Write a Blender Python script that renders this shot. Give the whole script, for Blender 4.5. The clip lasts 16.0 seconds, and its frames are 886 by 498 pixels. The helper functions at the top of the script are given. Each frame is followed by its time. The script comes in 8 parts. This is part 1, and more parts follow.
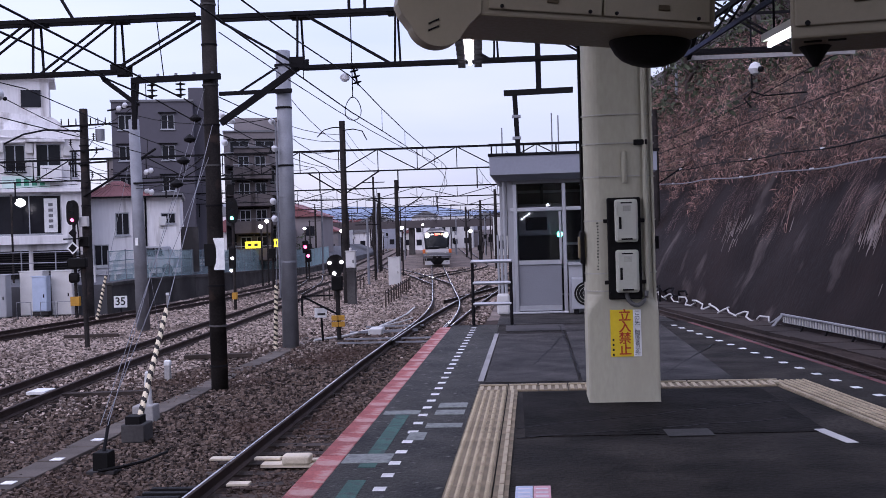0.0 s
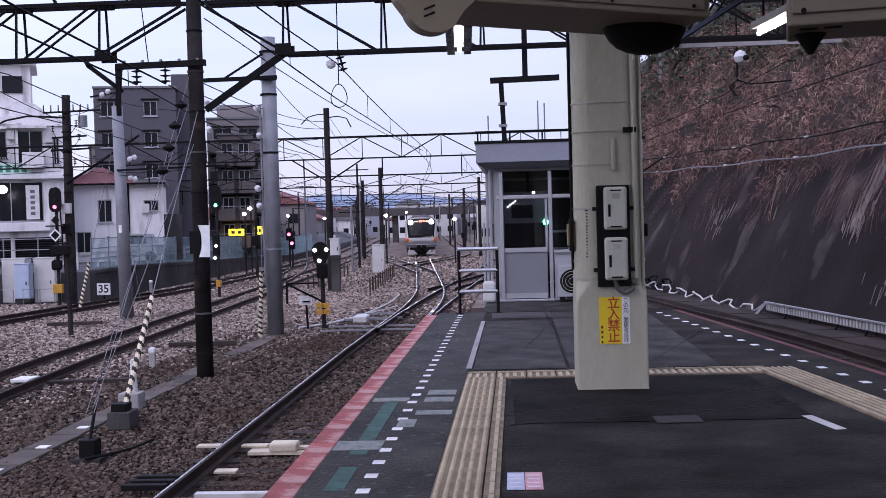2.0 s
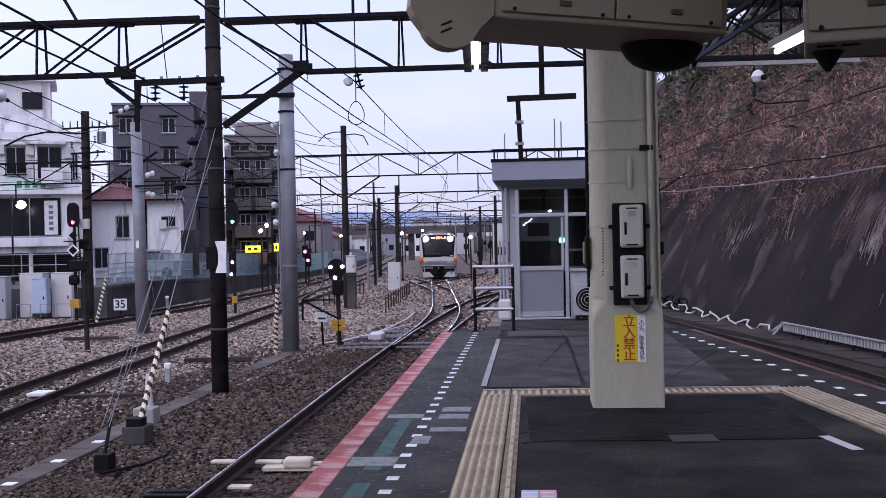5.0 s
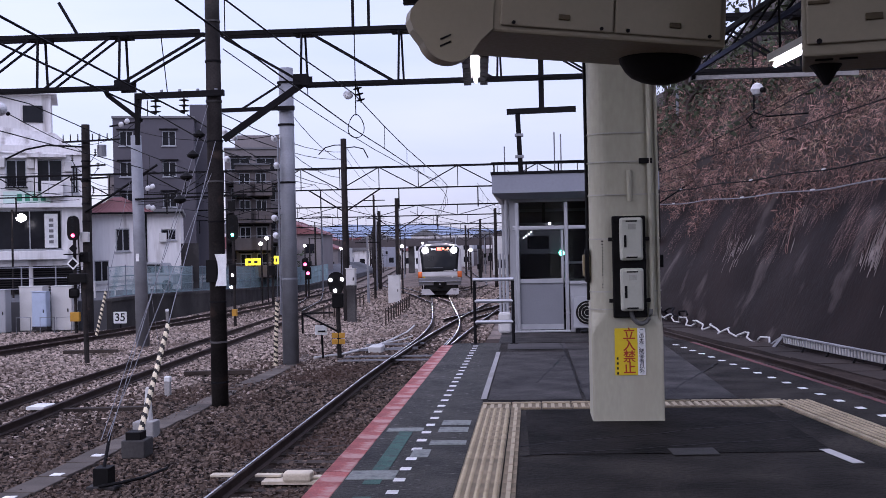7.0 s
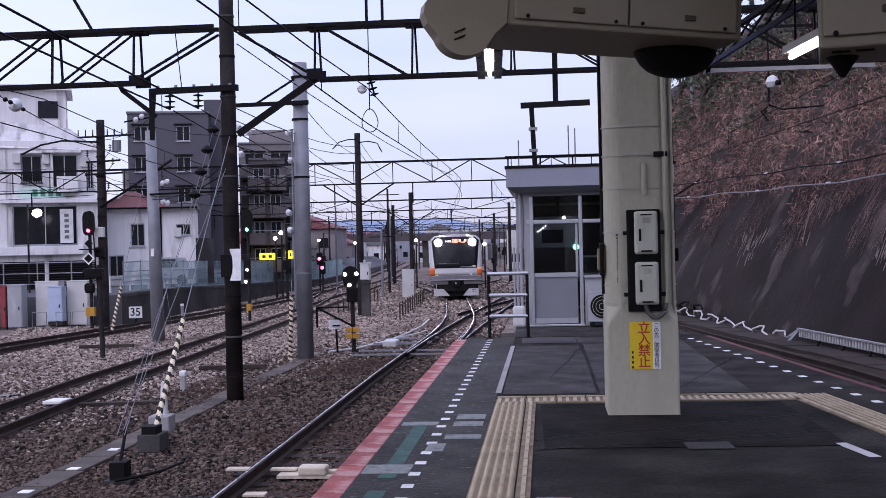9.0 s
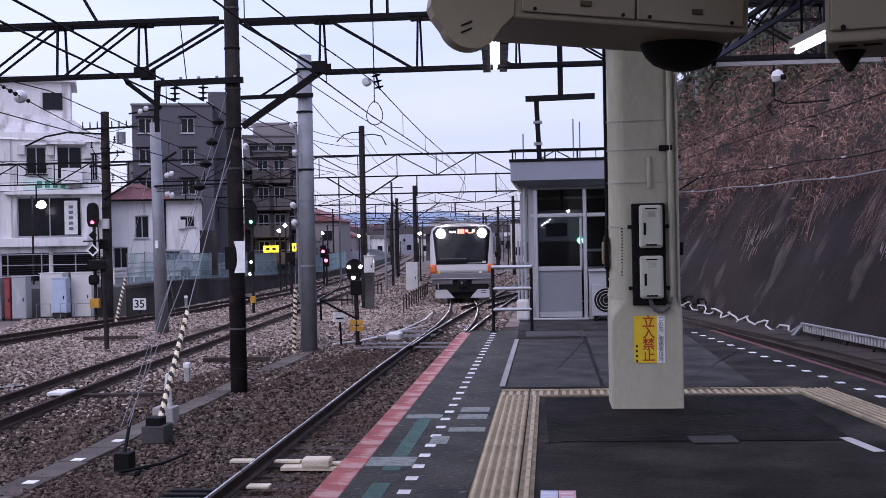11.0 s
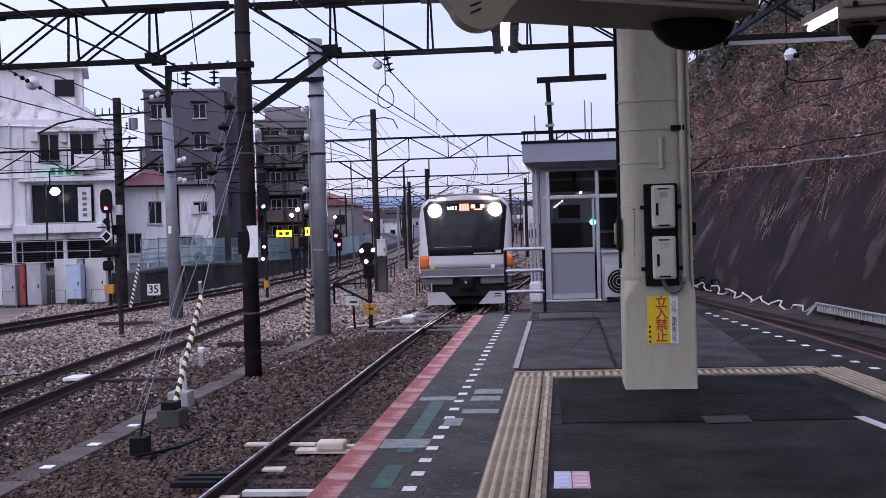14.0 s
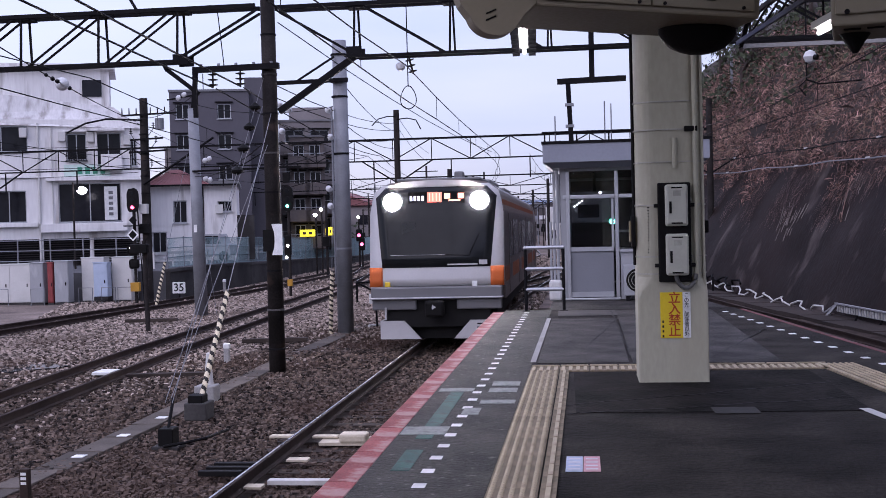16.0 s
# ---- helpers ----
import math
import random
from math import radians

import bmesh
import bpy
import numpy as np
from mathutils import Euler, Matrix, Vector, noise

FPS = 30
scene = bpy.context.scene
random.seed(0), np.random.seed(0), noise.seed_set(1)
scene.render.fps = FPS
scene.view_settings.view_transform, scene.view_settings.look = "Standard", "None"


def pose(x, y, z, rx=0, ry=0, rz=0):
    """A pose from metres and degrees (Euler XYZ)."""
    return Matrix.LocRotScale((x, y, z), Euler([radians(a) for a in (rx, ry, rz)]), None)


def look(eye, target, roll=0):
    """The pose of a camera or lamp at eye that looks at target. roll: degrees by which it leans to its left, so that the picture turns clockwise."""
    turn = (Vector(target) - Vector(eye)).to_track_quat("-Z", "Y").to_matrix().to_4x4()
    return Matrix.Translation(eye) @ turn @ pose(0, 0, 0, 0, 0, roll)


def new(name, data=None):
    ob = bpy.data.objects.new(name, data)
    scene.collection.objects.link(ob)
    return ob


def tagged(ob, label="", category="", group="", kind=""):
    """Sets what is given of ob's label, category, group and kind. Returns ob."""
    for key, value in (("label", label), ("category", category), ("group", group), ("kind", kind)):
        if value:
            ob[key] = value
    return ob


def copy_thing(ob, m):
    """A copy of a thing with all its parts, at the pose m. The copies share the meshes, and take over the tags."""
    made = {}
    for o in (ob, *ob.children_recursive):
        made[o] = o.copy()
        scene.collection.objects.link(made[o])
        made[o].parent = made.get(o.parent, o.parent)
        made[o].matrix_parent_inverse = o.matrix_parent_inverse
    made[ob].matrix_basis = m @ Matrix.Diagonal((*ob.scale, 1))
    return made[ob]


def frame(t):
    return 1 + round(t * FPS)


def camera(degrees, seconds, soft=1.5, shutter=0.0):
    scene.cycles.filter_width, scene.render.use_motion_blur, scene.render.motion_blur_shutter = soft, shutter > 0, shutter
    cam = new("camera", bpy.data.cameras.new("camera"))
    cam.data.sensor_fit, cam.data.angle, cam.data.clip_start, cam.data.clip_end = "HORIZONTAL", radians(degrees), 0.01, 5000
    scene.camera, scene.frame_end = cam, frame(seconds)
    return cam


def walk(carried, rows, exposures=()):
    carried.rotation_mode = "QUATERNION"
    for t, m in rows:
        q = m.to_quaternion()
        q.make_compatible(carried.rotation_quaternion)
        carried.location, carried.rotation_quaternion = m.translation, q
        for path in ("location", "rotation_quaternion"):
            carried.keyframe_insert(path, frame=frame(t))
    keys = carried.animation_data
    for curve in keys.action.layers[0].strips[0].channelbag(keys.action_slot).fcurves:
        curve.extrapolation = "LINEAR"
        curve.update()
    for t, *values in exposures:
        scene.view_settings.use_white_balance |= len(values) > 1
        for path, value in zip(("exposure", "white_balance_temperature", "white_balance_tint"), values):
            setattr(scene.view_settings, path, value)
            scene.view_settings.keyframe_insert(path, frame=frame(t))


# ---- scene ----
cam = camera(42.3, 16.0, 0.5)
walk(cam, [
    (0.0, pose(0.018, -0.001, 1.608, 89.105, 1.64, 4.454)),
    (0.5, pose(0.024, 0.010, 1.621, 89.068, 1.712, 4.788)),
    (1.0, pose(0.017, 0.011, 1.615, 88.898, 1.588, 4.631)),
    (1.5, pose(-0.012, 0.000, 1.615, 88.852, 1.661, 4.191)),
    (2.0, pose(-0.038, -0.000, 1.605, 88.47, 1.55, 3.61)),
    (2.5, pose(-0.051, 0.002, 1.599, 89.19, 0.53, 3.43)),
    (3.0, pose(-0.048, 0.005, 1.598, 89.16, 0.58, 3.81)),
    (3.5, pose(-0.042, 0.000, 1.598, 88.88, 0.97, 3.87)),
    (4.0, pose(-0.041, -0.002, 1.590, 89.15, 1.16, 4.47)),
    (6.5, pose(-0.028, 0.004, 1.590, 89.69, 1.13, 4.31)),
    (7.0, pose(-0.032, -0.001, 1.593, 90.04, 1.20, 4.42)),
    (7.5, pose(-0.036, -0.001, 1.591, 89.85, 1.29, 4.30)),
    (8.0, pose(-0.036, -0.003, 1.591, 89.64, 1.31, 4.57)),
    (8.5, pose(-0.035, 0.004, 1.593, 89.78, 1.46, 5.01)),
    (11.0, pose(-0.046, -0.004, 1.591, 89.43, 1.10, 5.30)),
    (11.5, pose(-0.043, -0.002, 1.589, 89.30, 1.18, 5.26)),
    (12.0, pose(-0.043, -0.001, 1.591, 89.25, 1.11, 5.54)),
    (12.5, pose(-0.041, -0.000, 1.587, 89.47, 1.13, 5.55)),
    (13.0, pose(-0.044, -0.002, 1.591, 89.23, 1.32, 5.60)),
    (13.5, pose(-0.045, -0.002, 1.585, 88.81, 1.53, 5.83)),
    (14.0, pose(-0.038, 0.001, 1.584, 88.60, 1.63, 5.94)),
    (14.5, pose(-0.041, -0.009, 1.586, 88.90, 1.52, 6.02)),
    (15.0, pose(-0.037, -0.002, 1.591, 88.80, 1.72, 6.73)),
    (15.5, pose(-0.045, -0.003, 1.585, 88.69, 1.62, 6.67)),
    (15.6, pose(-0.040, -0.010, 1.585, 88.68, 1.65, 6.72)),
    (15.8, pose(-0.002, -0.185, 1.568, 88.70, 1.52, 6.92)),
    (16.0, pose(0.027, -0.341, 1.552, 88.66, 1.44, 7.08)),
], exposures=[(0.0, 0.80, 5900, 28), (4.0, 0.81, 5900, 28), (8.0, 0.76, 5900, 28), (13.0, 0.76, 5900, 28), (16.0, 0.71, 5900, 28)])

# ---- world and sun: overcast early evening ----
world = bpy.data.worlds.new("overcast_sky")
scene.world = world
world.use_nodes = True
wn, wl = world.node_tree.nodes, world.node_tree.links
wn.clear()
w_out = wn.new("ShaderNodeOutputWorld")
w_add = wn.new("ShaderNodeAddShader")
w_sky = wn.new("ShaderNodeTexSky")
w_sky.sky_type, w_sky.sun_disc = "NISHITA", False
w_sky.sun_elevation, w_sky.sun_rotation = radians(35), radians(-70)
w_b1, w_b2 = wn.new("ShaderNodeBackground"), wn.new("ShaderNodeBackground")
w_b1.inputs[1].default_value, w_b2.inputs[1].default_value = 0.03, 1.0
wl.new(w_sky.outputs[0], w_b1.inputs[0])
w_tc, w_map = wn.new("ShaderNodeTexCoord"), wn.new("ShaderNodeMapping")
w_map.inputs["Scale"].default_value = (1.5, 1.5, 9)
w_no, w_cr = wn.new("ShaderNodeTexNoise"), wn.new("ShaderNodeValToRGB")
w_no.inputs["Scale"].default_value, w_no.inputs["Detail"].default_value = 1.6, 5
w_cr.color_ramp.elements[0].position, w_cr.color_ramp.elements[1].position = 0.3, 0.7
w_cr.color_ramp.elements[0].color = (0.655, 0.735, 0.965, 1)
w_cr.color_ramp.elements[1].color = (0.845, 0.88, 1.005, 1)
wl.new(w_tc.outputs["Generated"], w_map.inputs[0])
wl.new(w_map.outputs[0], w_no.inputs[0])
wl.new(w_no.outputs[0], w_cr.inputs[0])
# an overcast sky is brighter towards the zenith
w_sep, w_cl, w_ma, w_sc = wn.new("ShaderNodeSeparateXYZ"), wn.new("ShaderNodeClamp"), wn.new("ShaderNodeMath"), wn.new("ShaderNodeVectorMath")
w_ma.operation, w_sc.operation = "MULTIPLY_ADD", "SCALE"
w_ma.inputs[1].default_value, w_ma.inputs[2].default_value = 0.70, 0.33
wl.new(w_tc.outputs["Generated"], w_sep.inputs[0])
wl.new(w_sep.outputs[2], w_cl.inputs[0])
wl.new(w_cl.outputs[0], w_ma.inputs[0])
wl.new(w_cr.outputs[0], w_sc.inputs[0])
wl.new(w_ma.outputs[0], w_sc.inputs["Scale"])
wl.new(w_sc.outputs[0], w_b2.inputs[0])
wl.new(w_b1.outputs[0], w_add.inputs[0])
wl.new(w_b2.outputs[0], w_add.inputs[1])
wl.new(w_add.outputs[0], w_out.inputs[0])
sun = new("sun", bpy.data.lights.new("sun", "SUN"))
sun.data.energy, sun.data.angle, sun.data.color = 0.8, radians(60), (1.0, 0.95, 0.9)
sun.matrix_world = look((-25, -30, 42), (0, 25, 0))


# ---- materials ----
MATS = {}


def mat(name, base, rough=0.7, metal=0.0, var=0.18, scale=3.0, fine=40.0, bump=0.15, island=0.0, each=0.0,
        stain=None, stain_scale=0.6, stain_at=0.55, stretch=(1, 1, 1), spec=0.22):
    """Procedural surface: broad and fine variation, relief, optional stains and piece-by-piece shade."""
    if name in MATS:
        return MATS[name]
    m = bpy.data.materials.new(name)
    m.use_nodes = True
    n, l = m.node_tree.nodes, m.node_tree.links
    b = n["Principled BSDF"]
    b.inputs["Roughness"].default_value, b.inputs["Metallic"].default_value = rough, metal
    b.inputs["Specular IOR Level"].default_value = spec
    tc, mp = n.new("ShaderNodeTexCoord"), n.new("ShaderNodeMapping")
    mp.inputs["Scale"].default_value = stretch
    l.new(tc.outputs["Object"], mp.inputs[0])

    def noise_tex(sc, detail):
        t = n.new("ShaderNodeTexNoise")
        t.inputs["Scale"].default_value, t.inputs["Detail"].default_value = sc, detail
        l.new(mp.outputs[0], t.inputs[0])
        return t.outputs[0]

    def ramp(fac, lo, hi, a, c):
        r = n.new("ShaderNodeMapRange")
        r.inputs[1].default_value, r.inputs[2].default_value = lo, hi
        r.inputs[3].default_value, r.inputs[4].default_value = a, c
        l.new(fac, r.inputs[0])
        return r.outputs[0]

    def mul(a, c):
        q = n.new("ShaderNodeMath")
        q.operation = "MULTIPLY"
        l.new(a, q.inputs[0])
        l.new(c, q.inputs[1])
        return q.outputs[0]

    broad, grain = noise_tex(scale, 4), noise_tex(fine, 6)
    f = mul(ramp(broad, 0.3, 0.7, 1 - var, 1 + var), ramp(grain, 0.25, 0.75, 1 - var * 0.8, 1 + var * 0.8))
    if island:
        g = n.new("ShaderNodeNewGeometry")
        f = mul(f, ramp(g.outputs["Random Per Island"], 0, 1, 1 - island, 1 + island))
    if each:
        g = n.new("ShaderNodeObjectInfo")
        f = mul(f, ramp(g.outputs["Random"], 0, 1, 1 - each, 1 + each))
    col = n.new("ShaderNodeVectorMath")
    col.operation = "SCALE"
    col.inputs[0].default_value = base
    l.new(f, col.inputs["Scale"])
    out = col.outputs[0]
    if stain:
        s = noise_tex(stain_scale, 6)
        mx = n.new("ShaderNodeMix")
        mx.data_type = "RGBA"
        l.new(ramp(s, stain_at, stain_at + 0.14, 0, 0.85), mx.inputs[0])
        l.new(out, mx.inputs[6])
        mx.inputs[7].default_value = (*stain, 1)
        out = mx.outputs[2]
    l.new(out, b.inputs["Base Color"])
    l.new(ramp(grain, 0.2, 0.8, max(rough - 0.12, 0.02), min(rough + 0.12, 1)), b.inputs["Roughness"])
    if bump:
        bp = n.new("ShaderNodeBump")
        bp.inputs["Strength"].default_value, bp.inputs["Distance"].default_value = bump, 0.02
        l.new(grain, bp.inputs["Height"])
        l.new(bp.outputs[0], b.inputs["Normal"])
    MATS[name] = m
    return m


def glow(name, color, strength):
    if name in MATS:
        return MATS[name]
    m = bpy.data.materials.new(name)
    m.use_nodes = True
    b = m.node_tree.nodes["Principled BSDF"]
    b.inputs["Base Color"].default_value = (*color, 1)
    b.inputs["Emission Color"].default_value = (*color, 1)
    b.inputs["Emission Strength"].default_value = strength
    MATS[name] = m
    return m


def glass(name, tint, rough=0.04, alpha=1.0):
    """Dark window glass: a glossy pane over a dim inside."""
    if name in MATS:
        return MATS[name]
    m = bpy.data.materials.new(name)
    m.use_nodes = True
    b = m.node_tree.nodes["Principled BSDF"]
    b.inputs["Base Color"].default_value = (*tint, 1)
    b.inputs["Roughness"].default_value = rough
    b.inputs["IOR"].default_value = 1.5
    b.inputs["Transmission Weight"].default_value = alpha
    MATS[name] = m
    return m


# beds coloured darker than their stones to imitate shade in the gaps
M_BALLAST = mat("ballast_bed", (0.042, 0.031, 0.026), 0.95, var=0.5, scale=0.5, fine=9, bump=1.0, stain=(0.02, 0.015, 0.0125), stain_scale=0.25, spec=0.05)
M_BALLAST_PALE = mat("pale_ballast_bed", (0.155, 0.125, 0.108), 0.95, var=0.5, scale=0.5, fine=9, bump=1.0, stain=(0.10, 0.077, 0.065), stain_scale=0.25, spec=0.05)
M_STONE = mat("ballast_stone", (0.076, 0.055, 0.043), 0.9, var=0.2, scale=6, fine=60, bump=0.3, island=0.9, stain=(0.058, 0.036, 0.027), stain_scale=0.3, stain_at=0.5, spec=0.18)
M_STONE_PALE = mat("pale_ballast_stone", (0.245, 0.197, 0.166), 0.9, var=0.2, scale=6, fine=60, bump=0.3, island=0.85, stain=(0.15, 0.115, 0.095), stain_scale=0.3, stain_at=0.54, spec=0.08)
M_EARTH = mat("earth", (0.035, 0.026, 0.022), 0.95, var=0.35, scale=0.3, fine=6, bump=0.6)
M_ASPHALT = mat("platform_asphalt", (0.0255, 0.0222, 0.0188), 0.82, var=0.8, scale=1.4, fine=26, bump=1.0, stain=(0.013, 0.0118, 0.0108), stain_scale=0.6, stain_at=0.5, spec=0.08)
# gritty asphalt; pale specks in its colour imitate light glinting off the grit
M_GRIT_GLINT = mat("glinting_gritty_asphalt", (0.027, 0.0255, 0.0215), 0.7, var=0.7, scale=1.6, fine=30, bump=1.0, stain=(0.20, 0.195, 0.175), stain_scale=13, stain_at=0.61, spec=0.15)
M_PATCH = mat("asphalt_patch", (0.036, 0.0325, 0.030), 0.78, var=0.75, scale=1.8, fine=24, bump=0.9, stain=(0.022, 0.02, 0.0185), stain_scale=1.1, stain_at=0.52, spec=0.16)
M_DARKPATCH = mat("asphalt_dark_patch", (0.0175, 0.0153, 0.0138), 0.85, var=0.85, scale=1.3, fine=24, bump=0.9, stain=(0.009, 0.008, 0.0073), stain_scale=1.2, stain_at=0.5, spec=0.06)
M_TACTILE = mat("tactile_yellow", (0.42, 0.35, 0.235), 0.7, var=0.14, scale=3, fine=50, bump=0.1, each=0.1, stain=(0.25, 0.2, 0.14), stain_scale=2.5, stain_at=0.55)
M_TACTILE_DIRT = mat("tactile_dirt", (0.20, 0.16, 0.105), 0.85, var=0.3, scale=3, fine=40, bump=0.1, each=0.15)
M_CONC = mat("concrete", (0.27, 0.26, 0.25), 0.9, var=0.2, scale=1.0, fine=30, bump=0.25, stain=(0.14, 0.13, 0.12), stain_scale=0.8)
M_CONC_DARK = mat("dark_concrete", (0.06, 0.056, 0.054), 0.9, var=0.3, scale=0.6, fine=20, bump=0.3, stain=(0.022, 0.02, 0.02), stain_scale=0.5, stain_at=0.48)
M_POLE = mat("weathered_pole", (0.0235, 0.0205, 0.0195), 0.8, 0.0, spec=0.08, var=0.4, scale=2, fine=30, bump=0.2, stain=(0.06, 0.043, 0.035), stain_scale=3, stain_at=0.6)
M_GALV = mat("galvanised_steel", (0.21, 0.215, 0.23), 0.6, 0.3, var=0.15, scale=2, fine=25, bump=0.05)
M_STEEL = mat("dark_steel", (0.0075, 0.007, 0.0078), 0.7, 0.0, spec=0.08, var=0.25, scale=3, fine=30, bump=0.1)
M_RAILTOP = mat("worn_rail_head_glint", (0.62, 0.61, 0.60), 0.27, 1.0, var=0.05, scale=0.8, fine=1.5, bump=0.0)
M_RUST = mat("rusty_rail_side", (0.034, 0.022, 0.018), 0.85, 0.1, var=0.3, scale=3, fine=40, bump=0.2)
M_SLEEPER = mat("sleeper", (0.046, 0.035, 0.029), 0.95, var=0.3, scale=2, fine=30, bump=0.3, each=0.3)
M_RED = mat("red_edge_paint", (0.29, 0.085, 0.08), 0.8, var=0.35, scale=3.5, fine=60, bump=0.4, each=0.16, stain=(0.42, 0.27, 0.245), stain_scale=6, stain_at=0.5)
M_WHITE = mat("white_marking", (0.66, 0.66, 0.64), 0.7, var=0.12, scale=6, fine=50, bump=0.1, each=0.1)
M_GREENMARK = mat("green_marking", (0.028, 0.085, 0.068), 0.7, var=0.4, scale=4, fine=50, bump=0.3, stain=(0.03, 0.04, 0.035), stain_scale=7, stain_at=0.5)
M_CREAM = mat("cream_paint", (0.375, 0.358, 0.272), 0.45, var=0.1, scale=1.5, fine=30, bump=0.04, stain=(0.34, 0.315, 0.235), stain_scale=1.8, stain_at=0.57, stretch=(1, 1, 0.35))
M_BEIGE = mat("beige_casing", (0.205, 0.177, 0.123), 0.5, var=0.05, scale=2, fine=40, bump=0.03)
M_BLACK = mat("black_plate", (0.007, 0.0065, 0.0065), 0.65, spec=0.1, var=0.2, scale=5, fine=40, bump=0.05)
M_GREYBOX = mat("grey_green_box", (0.42, 0.42, 0.35), 0.45, var=0.05, scale=3, fine=40, bump=0.03)
M_HUT = mat("hut_panel_white", (0.285, 0.29, 0.30), 0.55, var=0.06, scale=1.2, fine=20, bump=0.05, stain=(0.45, 0.45, 0.46), stain_scale=1.5, stain_at=0.62, stretch=(1, 1, 0.4))
M_HUTROOF = mat("hut_fascia_grey", (0.22, 0.23, 0.265), 0.5, var=0.06, scale=1, fine=20, bump=0.05)
M_PANE = glass("dark_window_glass", (0.8, 0.86, 0.9), 0.02, 1.0)
M_PANE_DARK = mat("unlit_window", (0.014, 0.014, 0.017), 0.06, var=0.2, scale=1, fine=3, bump=0.0, spec=0.16)
M_ALU = mat("aluminium_frame", (0.38, 0.385, 0.40), 0.38, 0.7, var=0.06, scale=3, fine=40, bump=0.02)
M_WBLD = mat("white_render", (0.65, 0.635, 0.625), 0.85, var=0.1, scale=0.4, fine=8, bump=0.1, stain=(0.27, 0.245, 0.225), stain_scale=1.5, stain_at=0.55, stretch=(1, 1, 0.14))
M_GBLD = mat("grey_tile_wall", (0.085, 0.08, 0.092), 0.7, var=0.08, scale=0.4, fine=5, bump=0.1)
M_TBLD = mat("taupe_wall", (0.19, 0.17, 0.168), 0.8, var=0.1, scale=0.4, fine=6, bump=0.1)
M_MIDBLD = mat("mid_taupe_wall", (0.135, 0.115, 0.11), 0.8, var=0.12, scale=0.4, fine=6, bump=0.1)
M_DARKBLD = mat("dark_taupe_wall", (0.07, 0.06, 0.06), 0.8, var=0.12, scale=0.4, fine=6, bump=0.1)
M_ROOFRED = mat("red_tile_roof", (0.18, 0.075, 0.075), 0.75, var=0.15, scale=1, fine=15, bump=0.2)
M_FENCE = mat("teal_mesh_fence", (0.19, 0.27, 0.29), 0.7, var=0.1, scale=1, fine=20, bump=0.05)
M_CAB = mat("pale_cabinet", (0.50, 0.49, 0.47), 0.6, var=0.08, scale=1.5, fine=30, bump=0.05, stain=(0.36, 0.34, 0.31), stain_scale=1.5, stain_at=0.62)
M_SHEET = mat("black_slope_sheet", (0.0165, 0.0115, 0.0108), 0.7, var=0.35, scale=0.35, fine=9, bump=0.5, stain=(0.11, 0.089, 0.082), stain_scale=0.6, stain_at=0.585, stretch=(1, 1, 0.35), spec=0.06)
M_DRY = mat("dry_vines", (0.215, 0.13, 0.108), 0.95, var=0.8, scale=0.9, fine=5, bump=0.3, island=0.9)
M_DRYL = mat("pale_dry_grass", (0.31, 0.225, 0.16), 0.95, var=0.3, scale=0.5, fine=5, bump=0.2, island=0.5)
M_BRANCH = mat("dark_twigs", (0.045, 0.034, 0.03), 0.95, var=0.3, scale=1, fine=10, bump=0.2, island=0.4)
M_LEAF = mat("dull_evergreen_leaf", (0.05, 0.06, 0.035), 0.8, var=0.3, scale=1, fine=10, bump=0.0, island=0.5)
M_INS = mat("white_porcelain", (0.50, 0.50, 0.50), 0.3, var=0.05, scale=5, fine=30, bump=0.0)
M_YEL = mat("yellow_paint", (0.62, 0.42, 0.03), 0.55, var=0.1, scale=4, fine=40, bump=0.05)
M_ORANGE = mat("orange_paint", (0.52, 0.115, 0.025), 0.5, var=0.08, scale=3, fine=40, bump=0.03)
M_SILVER = mat("train_silver", (0.46, 0.45, 0.45), 0.42, 0.15, var=0.05, scale=1, fine=30, bump=0.02)
M_STAINLESS = mat("train_stainless", (0.16, 0.14, 0.135), 0.38, 0.6, var=0.12, scale=0.8, fine=20, bump=0.03, stretch=(1, 0.2, 3))
M_TGREY = mat("train_grey", (0.145, 0.143, 0.147), 0.45, 0.2, var=0.06, scale=1, fine=30, bump=0.02)
M_TBLACK = mat("train_black_glass", (0.012, 0.013, 0.014), 0.07, var=0.2, scale=0.6, fine=4, bump=0.0, spec=0.16)
M_UNDER = mat("underframe_dark", (0.01, 0.0095, 0.0095), 0.8, var=0.3, scale=2, fine=20, bump=0.1)
M_HEAD = glow("headlight_glow", (1.0, 0.93, 0.78), 260.0)
M_TUBE = glow("fluorescent_tube_glow", (0.95, 0.97, 1.0), 14.0)
M_REDLED = glow("red_lamp_glow", (1.0, 0.05, 0.12), 9.0)
M_GREENLED = glow("green_lamp_glow", (0.08, 1.0, 0.55), 9.0)
M_WLED = glow("white_lamp_glow", (1.0, 0.98, 0.92), 6.0)
M_YSIGN = glow("lit_yellow_sign", (0.9, 0.75, 0.03), 0.9)
M_DISP = glow("red_display", (1.0, 0.16, 0.10), 1.5)
M_DISPW = glow("white_display", (0.9, 0.9, 1.0), 1.2)
M_DISPO = glow("orange_display", (1.0, 0.45, 0.25), 1.4)


# ---- mesh helpers ----
def link(name, me, material, parent=None, label="", smooth=False):
    if material:
        me.materials.append(material)
    if smooth:
        for p in me.polygons:
            p.use_smooth = True
    ob = new(name, me)
    ob.parent = parent
    if label:
        ob["label"] = label
    return ob


